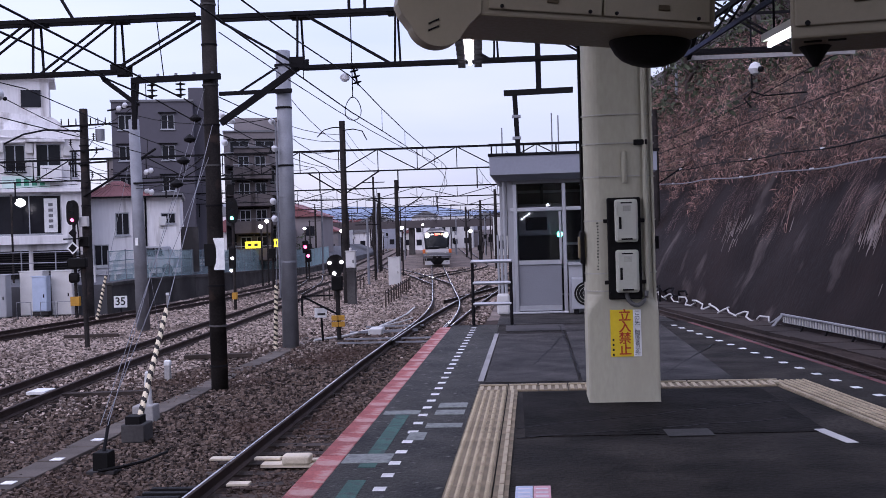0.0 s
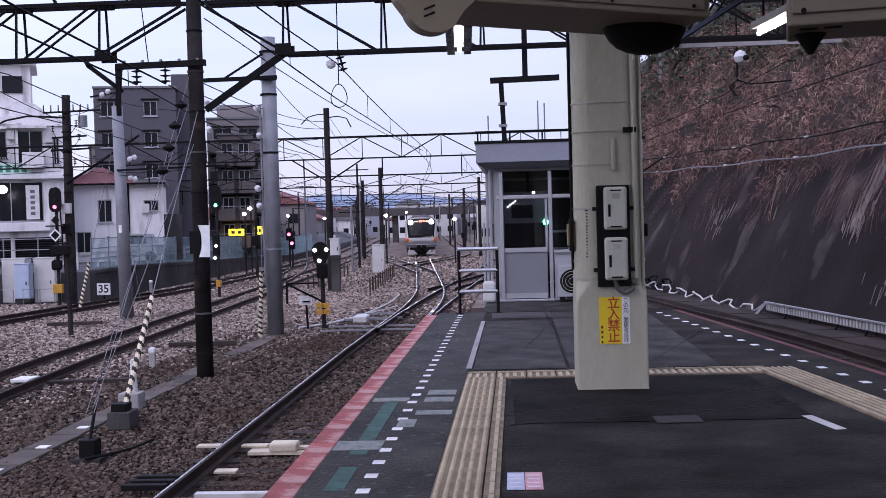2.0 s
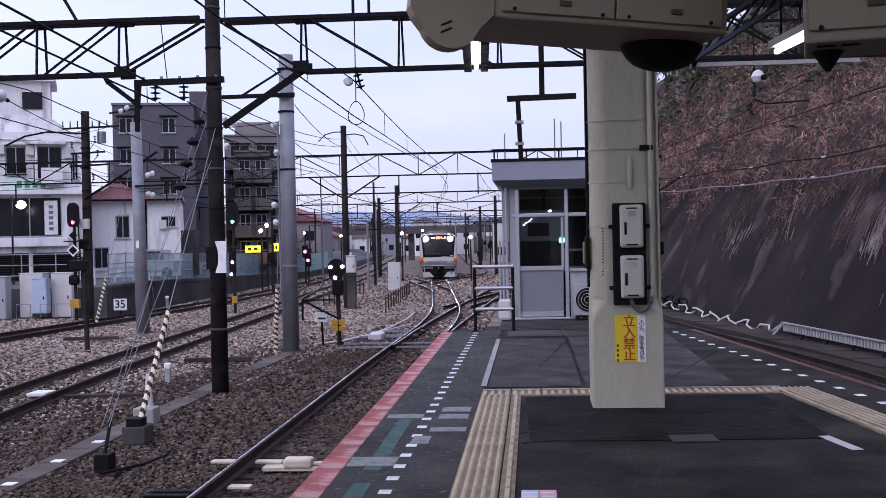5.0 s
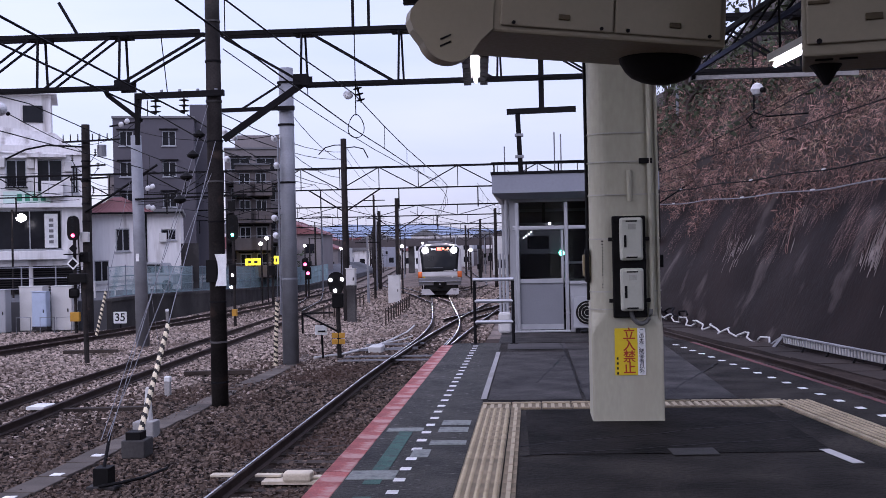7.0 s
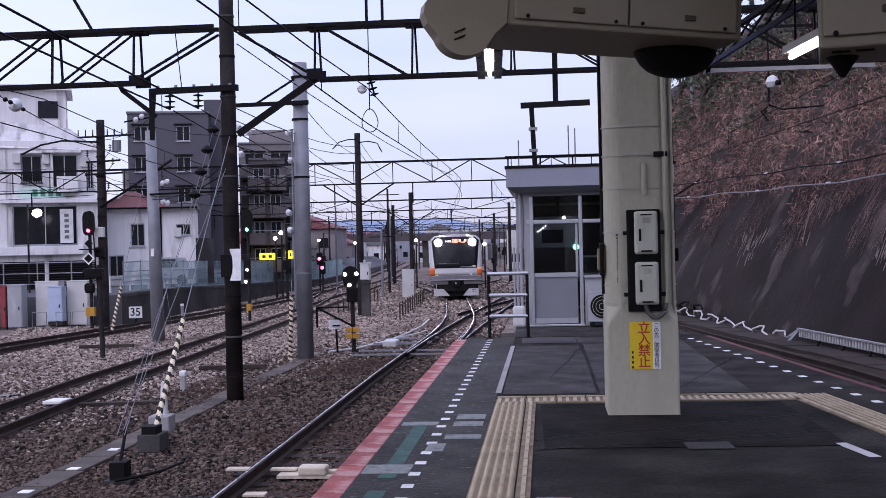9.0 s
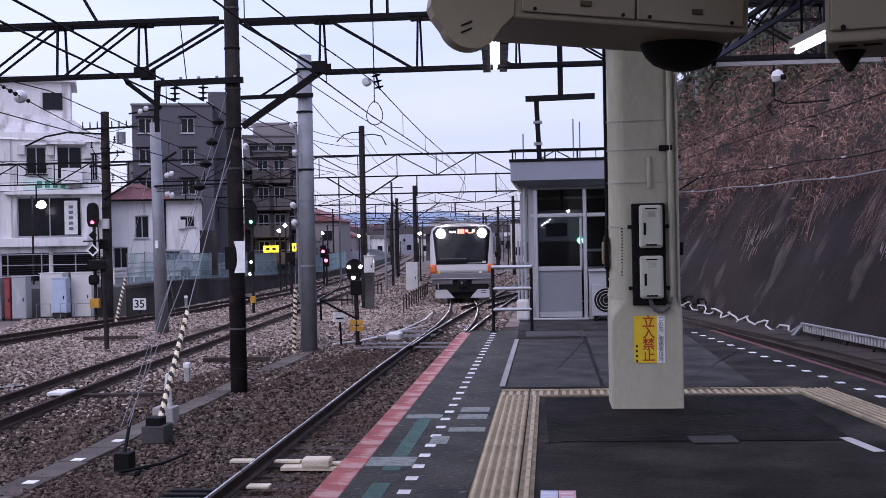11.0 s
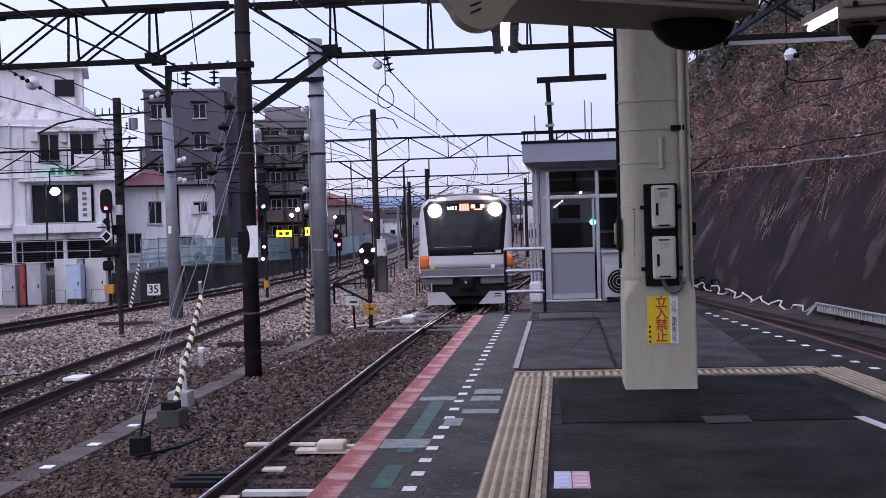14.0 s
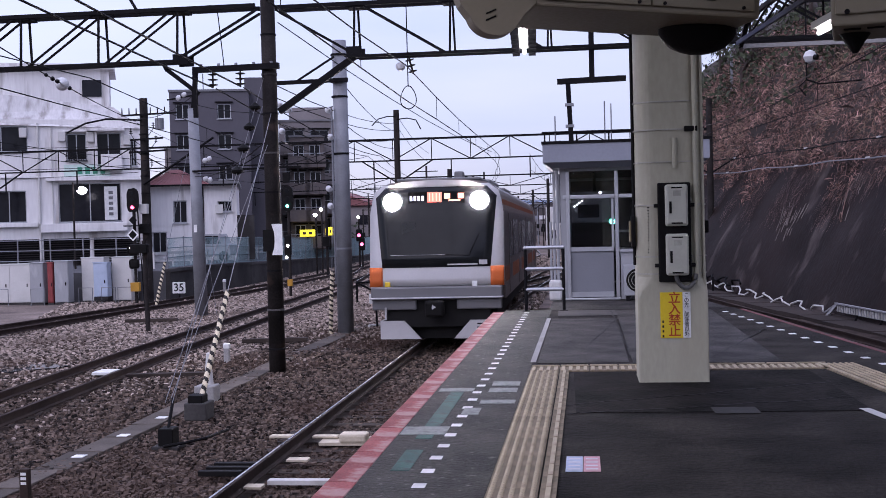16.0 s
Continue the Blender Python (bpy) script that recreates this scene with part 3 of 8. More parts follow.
def build_slope():
    def sheet(name, h0, h1, nh, material, label, category, off):
        vs, fs = [], []
        ys = [-6 + 1.0 * i for i in range(128)]
        for y in ys:
            for j in range(nh + 1):
                p = slope_at(y, h0 + (h1 - h0) * j / nh)
                vs.append((p.x + off, p.y, p.z))
        w = nh + 1
        for i in range(len(ys) - 1):
            for j in range(nh):
                fs.append((i * w + j, (i + 1) * w + j, (i + 1) * w + j + 1, i * w + j + 1))
        return tagged(raw(name, vs, fs, material, smooth=True), label, category, kind="structure")
    sheet("slope_earth", 0, 16, 24, M_EARTH, "steep brown earth bank above the railway", "hillside", 0.1)
    sheet("slope_sheet", -0.2, 4.9, 20, M_SHEET, "black sheeting stretched over the lower slope with pale scuffs", "hillside", 0.0)


build_slope()


def build_vines():
    """Dry creepers and grass: thin crossed blades in clumps over the upper bank."""
    rng = np.random.default_rng(11)
    for name, material, n, lo, hi, size, label in (
            ("dry_creepers", M_DRY, 115000, 3.4, 12.0, 0.19, "tangled reddish-brown dry creepers on the bank"),
            ("dry_grass", M_DRYL, 26000, 4.9, 11.0, 0.17, "pale straw-coloured dry grass on the bank"),
            ("bank_twigs", M_BRANCH, 3500, 5.0, 14.0, 0.5, "dark bare twigs over the bank")):
        vs, fs, k = [], [], 0
        for i in range(n):
            y = 12 + 75 * rng.random() ** 1.25
            h = lo + (hi - lo) * rng.random() ** 0.9
            if name == "dry_creepers" and h < 4.6 and noise.noise(Vector((y * 0.45, h * 0.2, 2.0))) < (4.6 - h) * 0.25 - 0.05:
                continue
            if name == "dry_creepers" and noise.noise(Vector((y * 0.9, h * 1.3, 5.0))) < -0.42 + 0.2 * rng.random():
                continue
            if name == "dry_grass" and noise.noise(Vector((y * 0.3, h * 0.4, 7.0))) < 0.06:
                continue
            p = slope_at(y, h) + Vector((rng.uniform(-0.35, 0.02), 0, 0))
            s = size * rng.uniform(0.4, 1.3) * (1 + y * 0.006)
            d = Vector((rng.normal(-0.25, 0.5), rng.normal(0, 0.6), rng.normal(-0.5, 0.6)))
            if name == "dry_grass":
                d = Vector((rng.normal(-0.4, 0.4), rng.normal(0, 0.5), rng.normal(0.2, 0.6)))
            d.normalize()
            q = d.cross(Vector((rng.normal(), rng.normal(), rng.normal()))).normalized() * s * (0.038 if name != "bank_twigs" else 0.018)
            e = p + d * s
            mdl = p + d * s * 0.5 + Vector((0, 0, 0.12 * s))
            vs += [p - q, p + q, mdl + q, e, mdl - q]
            fs.append((k, k + 1, k + 2, k + 3, k + 4))
            k += 5
        tagged(raw(name, [tuple(v) for v in vs], fs, material), label, "vegetation", kind="stuff")
    # hanging strands over the sheeting
    vs, fs, k = [], [], 0
    for i in range(16000):
        y = 15 + 55 * rng.random() ** 1.2
        h = 5.3 - 2.5 * rng.random() ** 1.6
        if noise.noise(Vector((y * 0.5, h * 0.25, 3.0))) < (5.0 - h) * 0.14 - 0.26:
            continue
        p = slope_at(y, h) + Vector((-0.05, 0, 0))
        L = rng.uniform(0.15, 0.6)
        e = slope_at(y + rng.normal(-0.05, 0.22), max(h - L, 0.5)) + Vector((-0.04 - 0.06 * rng.random(), 0, 0))
        w = Vector((0, rng.uniform(0.003, 0.0075), 0))
        vs += [p - w, p + w, e + w, e - w]
        fs.append((k, k + 1, k + 2, k + 3))
        k += 4
    tagged(raw("hanging_strands", [tuple(v) for v in vs], fs, mat("dry_strands", (0.135, 0.085, 0.074), 0.95, var=0.4, scale=0.6, fine=6, bump=0.0, island=0.8)), "dry brown strands hanging over the black sheeting", "vegetation", kind="stuff")


build_vines()

# ---- hut at the end of the platform ----
def build_hut():
    x0, x1, y0, y1, h = -0.44, 2.05, 21.7, 26.5, 2.52
    hut = thing("platform_hut", "pale grey station staff hut with flat roof and sliding glazed door", "hut")
    def wall(name, *a, material=M_HUT):
        return part(name, box(bms(), *a), material, hut)
    # front wall built round its door and window openings
    t = 0.1
    wall("wall", x0 + 0.055, y0 + t / 2, h / 2, 0.11, t, h)
    wall("wall", (x0 + x1) / 2 + 0.05, y0 + t / 2, h - 0.03, x1 - x0 - 0.13, t, 0.06)
    wall("wall", 1.29, y0 + t / 2, 0.45, 1.22, t, 0.9)
    wall("wall", 1.97, y0 + t / 2, h / 2 - 0.03, 0.14, t, h - 0.07)
    # side walls, solid back wall that keeps the inside dim, floor
    wall("wall", x0 + t / 2, (y0 + y1) / 2 + t / 2, 0.46, t - 0.004, y1 - y0 - t, 0.92)
    wall("wall", x0 + t / 2, (y0 + y1) / 2 + t / 2, h - 0.12, t - 0.004, y1 - y0 - t, 0.24)
    for y in (y0 + 0.35, (y0 + y1) / 2, y1 - 0.2):
        wall("wall", x0 + t / 2, y, h / 2, t - 0.008, 0.5, h - 0.01)
    wall("wall", x1 - t / 2, (y0 + y1) / 2 + t / 2, h / 2, t, y1 - y0 - t, h)
    wall("wall", (x0 + x1) / 2, y1 + t / 2, h / 2, x1 - x0, t, h)
    # ceiling, lining and floor coloured dark to stand in for indoor shade
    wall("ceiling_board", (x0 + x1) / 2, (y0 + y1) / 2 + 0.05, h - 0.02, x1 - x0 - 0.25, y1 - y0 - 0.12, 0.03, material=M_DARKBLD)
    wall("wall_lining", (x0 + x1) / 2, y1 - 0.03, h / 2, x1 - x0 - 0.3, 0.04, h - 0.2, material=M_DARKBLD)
    wall("floor_slab", (x0 + x1) / 2, (y0 + y1) / 2, 0.03, x1 - x0 - 0.24, y1 - y0 - 0.1, 0.05, material=M_CONC_DARK)
    # roof: slab and sloping fascia with overhang
    bm = bms()
    lo = [(x0 - 0.16, y0 - 0.22), (x1 + 0.15, y0 - 0.22), (x1 + 0.15, y1 + 0.25), (x0 - 0.16, y1 + 0.25)]
    hi = [(x0 - 0.30, y0 - 0.46), (x1 + 0.28, y0 - 0.46), (x1 + 0.28, y1 + 0.4), (x0 - 0.30, y1 + 0.4)]
    a = [bm.verts.new((*p, h)) for p in lo]
    b = [bm.verts.new((*p, h + 0.10)) for p in hi]
    c = [bm.verts.new((*p, h + 0.44)) for p in hi]
    bm.faces.new(a[::-1])
    bm.faces.new(c)
    for u, v in ((a, b), (b, c)):
        for i in range(4):
            j = (i + 1) % 4
            bm.faces.new((u[i], u[j], v[j], v[i]))
    part("roof", bm, M_HUTROOF, hut, "grey boxed roof fascia")
    part("roof_cap", box(bms(), (x0 + x1) / 2, (y0 + y1) / 2 - 0.02, h + 0.47, x1 - x0 + 0.64, y1 - y0 + 0.92, 0.05), M_STEEL, hut, "dark roof capping")
    # door frame, transom, door leaf, second leaf
    for nm, *a in (("door_frame", x0 + 0.145, y0 + 0.03, 1.235, 0.07, 0.12, 2.43), ("door_frame", 0.625, y0 + 0.03, 1.235, 0.07, 0.12, 2.43),
                   ("door_frame", 0.10, y0 + 0.03, 1.97, 0.98, 0.11, 0.07), ("door_frame", 1.28, y0 + 0.03, 1.97, 1.23, 0.11, 0.07), ("sill", 0.12, y0 - 0.02, 0.02, 1.1, 0.2, 0.035)):
        part(nm, box(bms(), *a, 0.008), M_ALU, hut)
    part("transom_pane", box(bms(), 0.125, y0 + 0.06, 2.22, 0.92, 0.008, 0.42), M_PANE, hut)
    part("transom_pane", box(bms(), 1.28, y0 + 0.06, 2.22, 1.22, 0.008, 0.42), M_PANE, hut)
    door = part("door", box(bms(), 0.125, y0 + 0.05, 0.52, 0.86, 0.035, 0.94, 0.01), mat("door_panel", (0.165, 0.17, 0.185), 0.5, var=0.05, scale=2), hut, "pale grey sliding door leaf")
    part("kick_plate", box(bms(), 0.125, y0 + 0.028, 0.10, 0.84, 0.012, 0.10), M_ALU, door)
    part("lock_rail", box(bms(), 0.125, y0 + 0.03, 0.965, 0.86, 0.05, 0.085, 0.008), M_HUT, door)
    part("door_pane", box(bms(), 0.125, y0 + 0.05, 1.465, 0.80, 0.008, 0.92), M_PANE, door)
    for x in (-0.295, 0.545):
        part("stile", box(bms(), x, y0 + 0.045, 1.465, 0.045, 0.04, 0.92), M_ALU, door)
    part("door_handle", box(bms(), -0.29, y0 + 0.015, 1.05, 0.02, 0.025, 0.16, 0.005), M_STEEL, door)
    part("pane", box(bms(), 1.28, y0 + 0.06, 1.43, 1.22, 0.008, 1.0), M_PANE, hut)
    part("sill", box(bms(), 1.28, y0 + 0.01, 0.93, 1.22, 0.14, 0.05), M_HUT, hut)
    part("mullion", box(bms(), 1.28, y0 + 0.03, 1.44, 0.05, 0.06, 1.0), M_ALU, hut)
    # panes along the left side and the back
    part("pane", box(bms(), x0 + 0.05, 23.0, 1.6, 0.008, 1.6, 1.36), M_PANE, hut)
    wall("wall", x0 + t / 2, 25.15, 1.6, t - 0.012, 2.4, 1.37)
    # side blind box, downpipes and cable covers on the track side
    part("shutter_box", box(bms(), x0 - 0.08, y0 + 0.45, 1.95, 0.14, 0.5, 0.95, 0.01), M_HUT, hut)
    for i, (x, r) in enumerate(((-0.50, 0.03), (-0.57, 0.026), (-0.635, 0.022))):
        part("pipe", rod(bms(), (x, y0 - 0.05, 0.15), (x, y0 - 0.05, 1.5 if i else 2.5), r), M_HUT, hut)
    part("pipe_boot", box(bms(), -0.56, y0 - 0.12, 0.2, 0.24, 0.16, 0.4, 0.05), M_CAB, hut, "taped white pipe lagging")
    # desk and panels seen through the glass
    desk = thing("desk", "dim grey desk with equipment inside the hut", "desk")
    part("desktop", box(bms(), 0.95, 24.6, 0.78, 1.7, 0.8, 0.05), M_TGREY, desk)
    for x in (0.2, 1.7):
        part("leg", box(bms(), x, 24.6, 0.39, 0.06, 0.7, 0.74), M_TGREY, desk)
    mon = thing("console", "grey control console on the desk in the hut", "console")
    part("console_body", box(bms(), 0.9, 24.75, 1.05, 0.55, 0.35, 0.48, 0.02), M_CAB, mon)
    part("console_screen", box(bms(), 0.9, 24.565, 1.08, 0.45, 0.02, 0.32), M_BLACK, mon)
    # added hanging panel inside; its lit discs stand in for reflections on the glass
    ip = thing("indicator_panel", "added dark hanging panel with lit discs imitating reflections in the glass", "control panel")
    part("panel", box(bms(), 0.22, 22.75, 1.78, 0.95, 0.05, 0.62, 0.01), M_TGREY, ip)
    part("hanger", box(bms(), 0.22, 22.78, 2.28, 0.06, 0.04, 0.44), M_STEEL, ip)
    for i in range(4):
        part("lamp", rod(bms(), (-0.18 + 0.05 * i, 22.72, 1.80 + 0.035 * i), (-0.18 + 0.05 * i, 22.70, 1.80 + 0.035 * i), 0.012, n=10), M_WLED, ip)
    part("green_lamp", rod(bms(), (0.56, 22.72, 1.48), (0.56, 22.70, 1.48), 0.055, n=14), M_GREENLED, ip)
    part("white_lamp", rod(bms(), (0.32, 22.72, 2.06), (0.35, 22.70, 2.07), 0.022, n=10), M_WLED, ip)
    part("dark_screen", box(bms(), 0.10, 22.715, 1.70, 0.42, 0.02, 0.26), M_PANE_DARK, ip)
    # air conditioner
    ac = thing("air_conditioner", "white outdoor air conditioner unit beside the hut door", "air conditioner")
    part("casing", box(bms(), 1.10, 21.45, 0.38, 0.76, 0.30, 0.58, 0.015), M_HUT, ac)
    part("fan_grille", rod(bms(), (0.98, 21.30, 0.38), (0.98, 21.285, 0.38), 0.22, n=28), M_BLACK, ac, "round black fan grille")
    for r in (0.06, 0.12, 0.18):
        b = bms()
        wire(b, [(0.98 + r * math.cos(k * 0.449), 21.28, 0.38 + r * math.sin(k * 0.449)) for k in range(15)], 0.004)
        part("grille_ring", b, M_GREYBOX, ac)
    for x in (0.80, 1.40):
        part("foot", box(bms(), x, 21.45, 0.045, 0.08, 0.34, 0.09), M_STEEL, ac)
    # roof rail with short masts
    rr = thing("roof_railing", "thin dark pipe railing with masts on the hut roof", "railing")
    part("rail", rod(bms(), (-0.75, 21.4, 3.19), (2.25, 21.4, 3.19), 0.02), M_STEEL, rr)
    for x in (-0.7, -0.1, 0.5, 1.1, 1.7, 2.2):
        part("post", rod(bms(), (x, 21.4, 3.0), (x, 21.4, 3.19), 0.015), M_STEEL, rr)
    for x, z in ((-0.5, 3.5), (0.55, 3.7), (0.43, 3.75)):
        part("mast", rod(bms(), (x, 21.45, 3.0), (x, 21.45, z), 0.012), M_GALV, rr)


build_hut()


def build_end_fence():
    f = thing("end_railing", "steel pipe railing closing off the platform end", "railing")
    y = 19.15
    for x in (-1.0, -0.36):
        part("post", rod(bms(), (x, y, 0), (x, y, 1.06), 0.027, n=12), M_STEEL, f)
    for z in (1.08, 0.72, 0.37):
        part("rail", rod(bms(), (-1.0, y, z), (-0.36, y, z), 0.03, n=12), M_ALU, f, "bright galvanised rail")
    for x in (-1.0, -0.36):
        part("corner", lathe(bms(), [(0.005, 1.045), (0.03, 1.06), (0.033, 1.085), (0.02, 1.108), (0.004, 1.112)], x, y, 12), M_ALU, f)
        part("base_plate", box(bms(), x, y, 0.008, 0.13, 0.13, 0.014), M_STEEL, f)


build_end_fence()


# ---- roof column with its boxes and notice ----
def round_rect(w, d, r, n=6):
    pts = []
    for cx, cy, a0 in ((w / 2 - r, d / 2 - r, 0), (-w / 2 + r, d / 2 - r, 90), (-w / 2 + r, -d / 2 + r, 180), (w / 2 - r, -d / 2 + r, 270)):
        for i in range(n + 1):
            a = radians(a0 + 90 * i / n)
            pts.append((cx + r * math.cos(a), cy + r * math.sin(a)))
    return pts


CX, CY, CW, CD = 0.82, 10.78, 0.645, 0.60


def text_mesh(s, size, material, parent, m, name="lettering"):
    cu = bpy.data.curves.new(name, "FONT")
    cu.body, cu.size, cu.extrude, cu.offset = s, size, 0.001, (size * 0.016 if size > 0.06 else 0.0)
    cu.align_x, cu.align_y = "CENTER", "CENTER"
    tmp = bpy.data.objects.new(name, cu)
    scene.collection.objects.link(tmp)
    me = bpy.data.meshes.new_from_object(tmp.evaluated_get(bpy.context.evaluated_depsgraph_get()))
    bpy.data.objects.remove(tmp)
    me.materials.clear()
    ob = link(name, me, material, parent)
    ob.matrix_basis = m
    return ob


def build_column():
    col = thing("roof_column", "cream painted steel canopy column with strapped cable pipes", "column")
    b = bms()
    rings = [[b.verts.new((x, y, z)) for x, y in round_rect(w, d, r, 8)] for z, w, d, r in (
        (0.0, CW + 0.01, CD + 0.01, 0.02), (0.012, CW, CD, 0.018), (0.80, CW, CD, 0.02), (0.87, CW, CD, 0.06), (0.93, CW, CD, 0.12), (0.99, CW, CD, 0.165), (4.3, CW - 0.03, CD - 0.03, 0.16))]
    b.faces.new(rings[0][::-1])
    b.faces.new(rings[-1])
    for lo, hi in zip(rings, rings[1:]):
        for i in range(len(lo)):
            j = (i + 1) % len(lo)
            b.faces.new((lo[i], lo[j], hi[j], hi[i]))
    part("column_shaft", b, M_CREAM, col, smooth=False)
    for o in col.children:
        o.location = (CX, CY, 0)
    steel = mat("strap_steel", (0.36, 0.35, 0.30), 0.5, 0.5, var=0.1, scale=8)
    for z in (1.18, 1.66, 2.06, 2.36, 2.62, 1.02):
        b = prism(bms(), round_rect(CW + 0.012, CD + 0.012, 0.172, 8), z - 0.006, z + 0.006, "z")
        o = part("strap", b, steel, col, "thin steel strap")
        o.location = (CX, CY, 0)
    fy = CY - CD / 2
    part("conduit", rod(bms(), (1.045, fy - 0.02, 0.95), (1.045, fy - 0.02, 4.2), 0.021, n=12), M_CREAM, col)
    part("conduit", rod(bms(), (1.115, fy + 0.045, 0.1), (1.115, fy + 0.045, 4.2), 0.014, n=10), M_CREAM, col)
    part("conduit", rod(bms(), (0.487, CY - 0.1, 1.1), (0.487, CY - 0.1, 4.2), 0.016, n=10), M_BLACK, col, "black cable pipe")
    part("short_conduit", rod(bms(), (0.86, fy - 0.015, 2.0), (0.86, fy - 0.015, 2.28), 0.022, n=12), M_CREAM, col)
    part("junction_box", box(bms(), 0.47, fy + 0.15, 1.42, 0.07, 0.10, 0.2, 0.01), mat("brass_box", (0.22, 0.18, 0.10), 0.5, 0.3), col)
    part("junction_box", box(bms(), 0.475, fy + 0.15, 1.42, 0.04, 0.14, 0.3, 0.01), M_BLACK, col)
    part("junction_box", box(bms(), 1.155, fy + 0.2, 1.45, 0.04, 0.10, 0.12, 0.01), M_BLACK, col)
    part("pipe_clip", box(bms(), 1.01, fy - 0.025, 2.36, 0.12, 0.03, 0.05, 0.006), M_BLACK, col)
    # switch boxes on a black backing plate
    plate = part("backing_plate", box(bms(), 0.845, fy - 0.03, 1.405, 0.30, 0.045, 0.92, 0.012), M_BLACK, col, "black mounting plate")
    for z in (1.655, 1.20):
        bx = part("switch_box", box(bms(), 0.862, fy - 0.085, z, 0.205, 0.085, 0.385, 0.022), M_GREYBOX, plate, "grey-green switch box with rounded corners")
        part("box_lid", box(bms(), 0.862, fy - 0.132, z, 0.17, 0.012, 0.345, 0.005), M_GREYBOX, plate)
        part("box_slot", box(bms(), 0.805, fy - 0.14, z - 0.02, 0.022, 0.008, 0.11, 0.002), M_BLACK, plate)
        part("box_slot", box(bms(), 0.862, fy - 0.14, z - 0.165, 0.10, 0.006, 0.014), M_BLACK, plate)
        part("box_plate", box(bms(), 0.866, fy - 0.14, z + 0.11, 0.07, 0.004, 0.05), mat("box_name_plate", (0.33, 0.33, 0.28), 0.5), plate)
        part("box_slot", box(bms(), 0.862, fy - 0.14, z + 0.16, 0.10, 0.004, 0.012), M_STEEL, plate)
    for x in (0.71, 0.98):
        for z in (1.0, 1.2, 1.655, 1.82):
            part("bolt", rod(bms(), (x, fy - 0.05, z), (x, fy - 0.07, z), 0.012, n=6), M_STEEL, plate)
    for x in (0.69, 1.0):
        for z in (1.10, 1.655):
            part("bracket", box(bms(), x, fy - 0.03, z, 0.06, 0.03, 0.035, 0.004), M_BLACK, plate)
    hose = [(0.85 + 0.09 * (1 - math.cos(k * 0.35)), fy - 0.06, 1.02 - 0.13 * math.sin(k * 0.35)) for k in range(10)]
    part("cable_loop", wire(bms(), hose, 0.02, 8), mat("cable_grey", (0.10, 0.10, 0.095), 0.6), plate, "looped grey cable")
    # notice: yellow board with red characters and a white strip
    sign = thing("warning_notice", "yellow keep-out notice with red characters on the column", "sign")
    y = fy - 0.006
    part("board", box(bms(), 0.805, y, 0.635, 0.205, 0.006, 0.425), mat("notice_yellow", (0.66, 0.48, 0.02), 0.5, var=0.05), sign)
    part("board", box(bms(), 0.943, y, 0.635, 0.072, 0.006, 0.425), M_WHITE, sign)
    red = mat("notice_red", (0.36, 0.05, 0.02), 0.5, var=0.05)
    face = pose(0, 0, 0, 90)
    for i, s in enumerate("立入禁止"):
        text_mesh(s, 0.115, red, sign, Matrix.Translation((0.832, y - 0.005, 0.79 - 0.103 * i)) @ face)
    black = mat("notice_black", (0.02, 0.02, 0.02), 0.6)
    for i, s in enumerate("この先、関係者以外"):
        text_mesh(s, 0.05, black, sign, Matrix.Translation((0.943, y - 0.005, 0.815 - 0.045 * i)) @ face)
    for i in range(4):
        part("print_bar", box(bms(), 0.726, y - 0.0045, 0.575 - 0.045 * i, 0.016, 0.003, 0.022), black, sign)
    # faint stencilled marks on the shaft
    rng = random.Random(2)
    for i in range(16):
        part("stencil_bar", box(bms(), 0.615, fy + 0.012, 1.22 + 0.028 * i, rng.uniform(0.012, 0.03), 0.004, 0.012), M_STEEL, col)


build_column()


# ---- canopy, its lamps and the monitor housings ----
def build_canopy():
    roof = mat("canopy_underside", (0.33, 0.33, 0.31), 0.7, var=0.1, scale=0.8)
    blue = mat("canopy_blue", (0.02, 0.024, 0.052), 0.8, 0.0, var=0.15, scale=2)
    b = prism(bms(), [(-1.35, -14), (4.2, -14), (2.5, 12.2), (-1.35, 12.2)], 4.3, 4.38, "z")
    tagged(part("canopy_roof", b, roof), "corrugated canopy roof over the platform", "canopy", kind="structure")
    b = bms()
    for i in range(9):
        y = -13 + 3.1 * i
        bar(b, (-1.3, y, 4.22), (2.4 + 0.06 * (12 - y), y, 4.22), 0.09, 0.16)
    tagged(part("canopy_beams", b, M_STEEL), "dark steel cross beams under the canopy", "canopy", kind="structure")
    g = thing("canopy_gutter_beam", "dark blue painted lattice eaves beam of the canopy", "beam")
    a, c = Vector((1.91, 14.0, 3.64)), Vector((2.62, 7.0, 3.62))
    part("chord", bar(bms(), a, c, 0.03, 0.05), blue, g)
    part("chord", bar(bms(), a + Vector((0.10, 0, 0.28)), c + Vector((0.10, 0, 0.28)), 0.05, 0.05), M_STEEL, g)
    for i in range(12):
        p, q = a.lerp(c, i / 12), a.lerp(c, (i + 1) / 12)
        part("lattice_bar", bar(bms(), p, q + Vector((0.10, 0, 0.28)), 0.018), M_STEEL, g)
    part("tail_bar", bar(bms(), (1.95, 14.0, 3.60), (3.9, 14.0, 3.60), 0.05), M_CONC, g, "pale cross bar")
    part("hanger", bar(bms(), (1.95, 14.0, 3.60), (1.95, 12.0, 4.3), 0.05), M_STEEL, g)
    part("hanger", bar(bms(), (2.62, 7.0, 3.62), (2.62, 7.0, 4.3), 0.05), M_STEEL, g)


build_canopy()


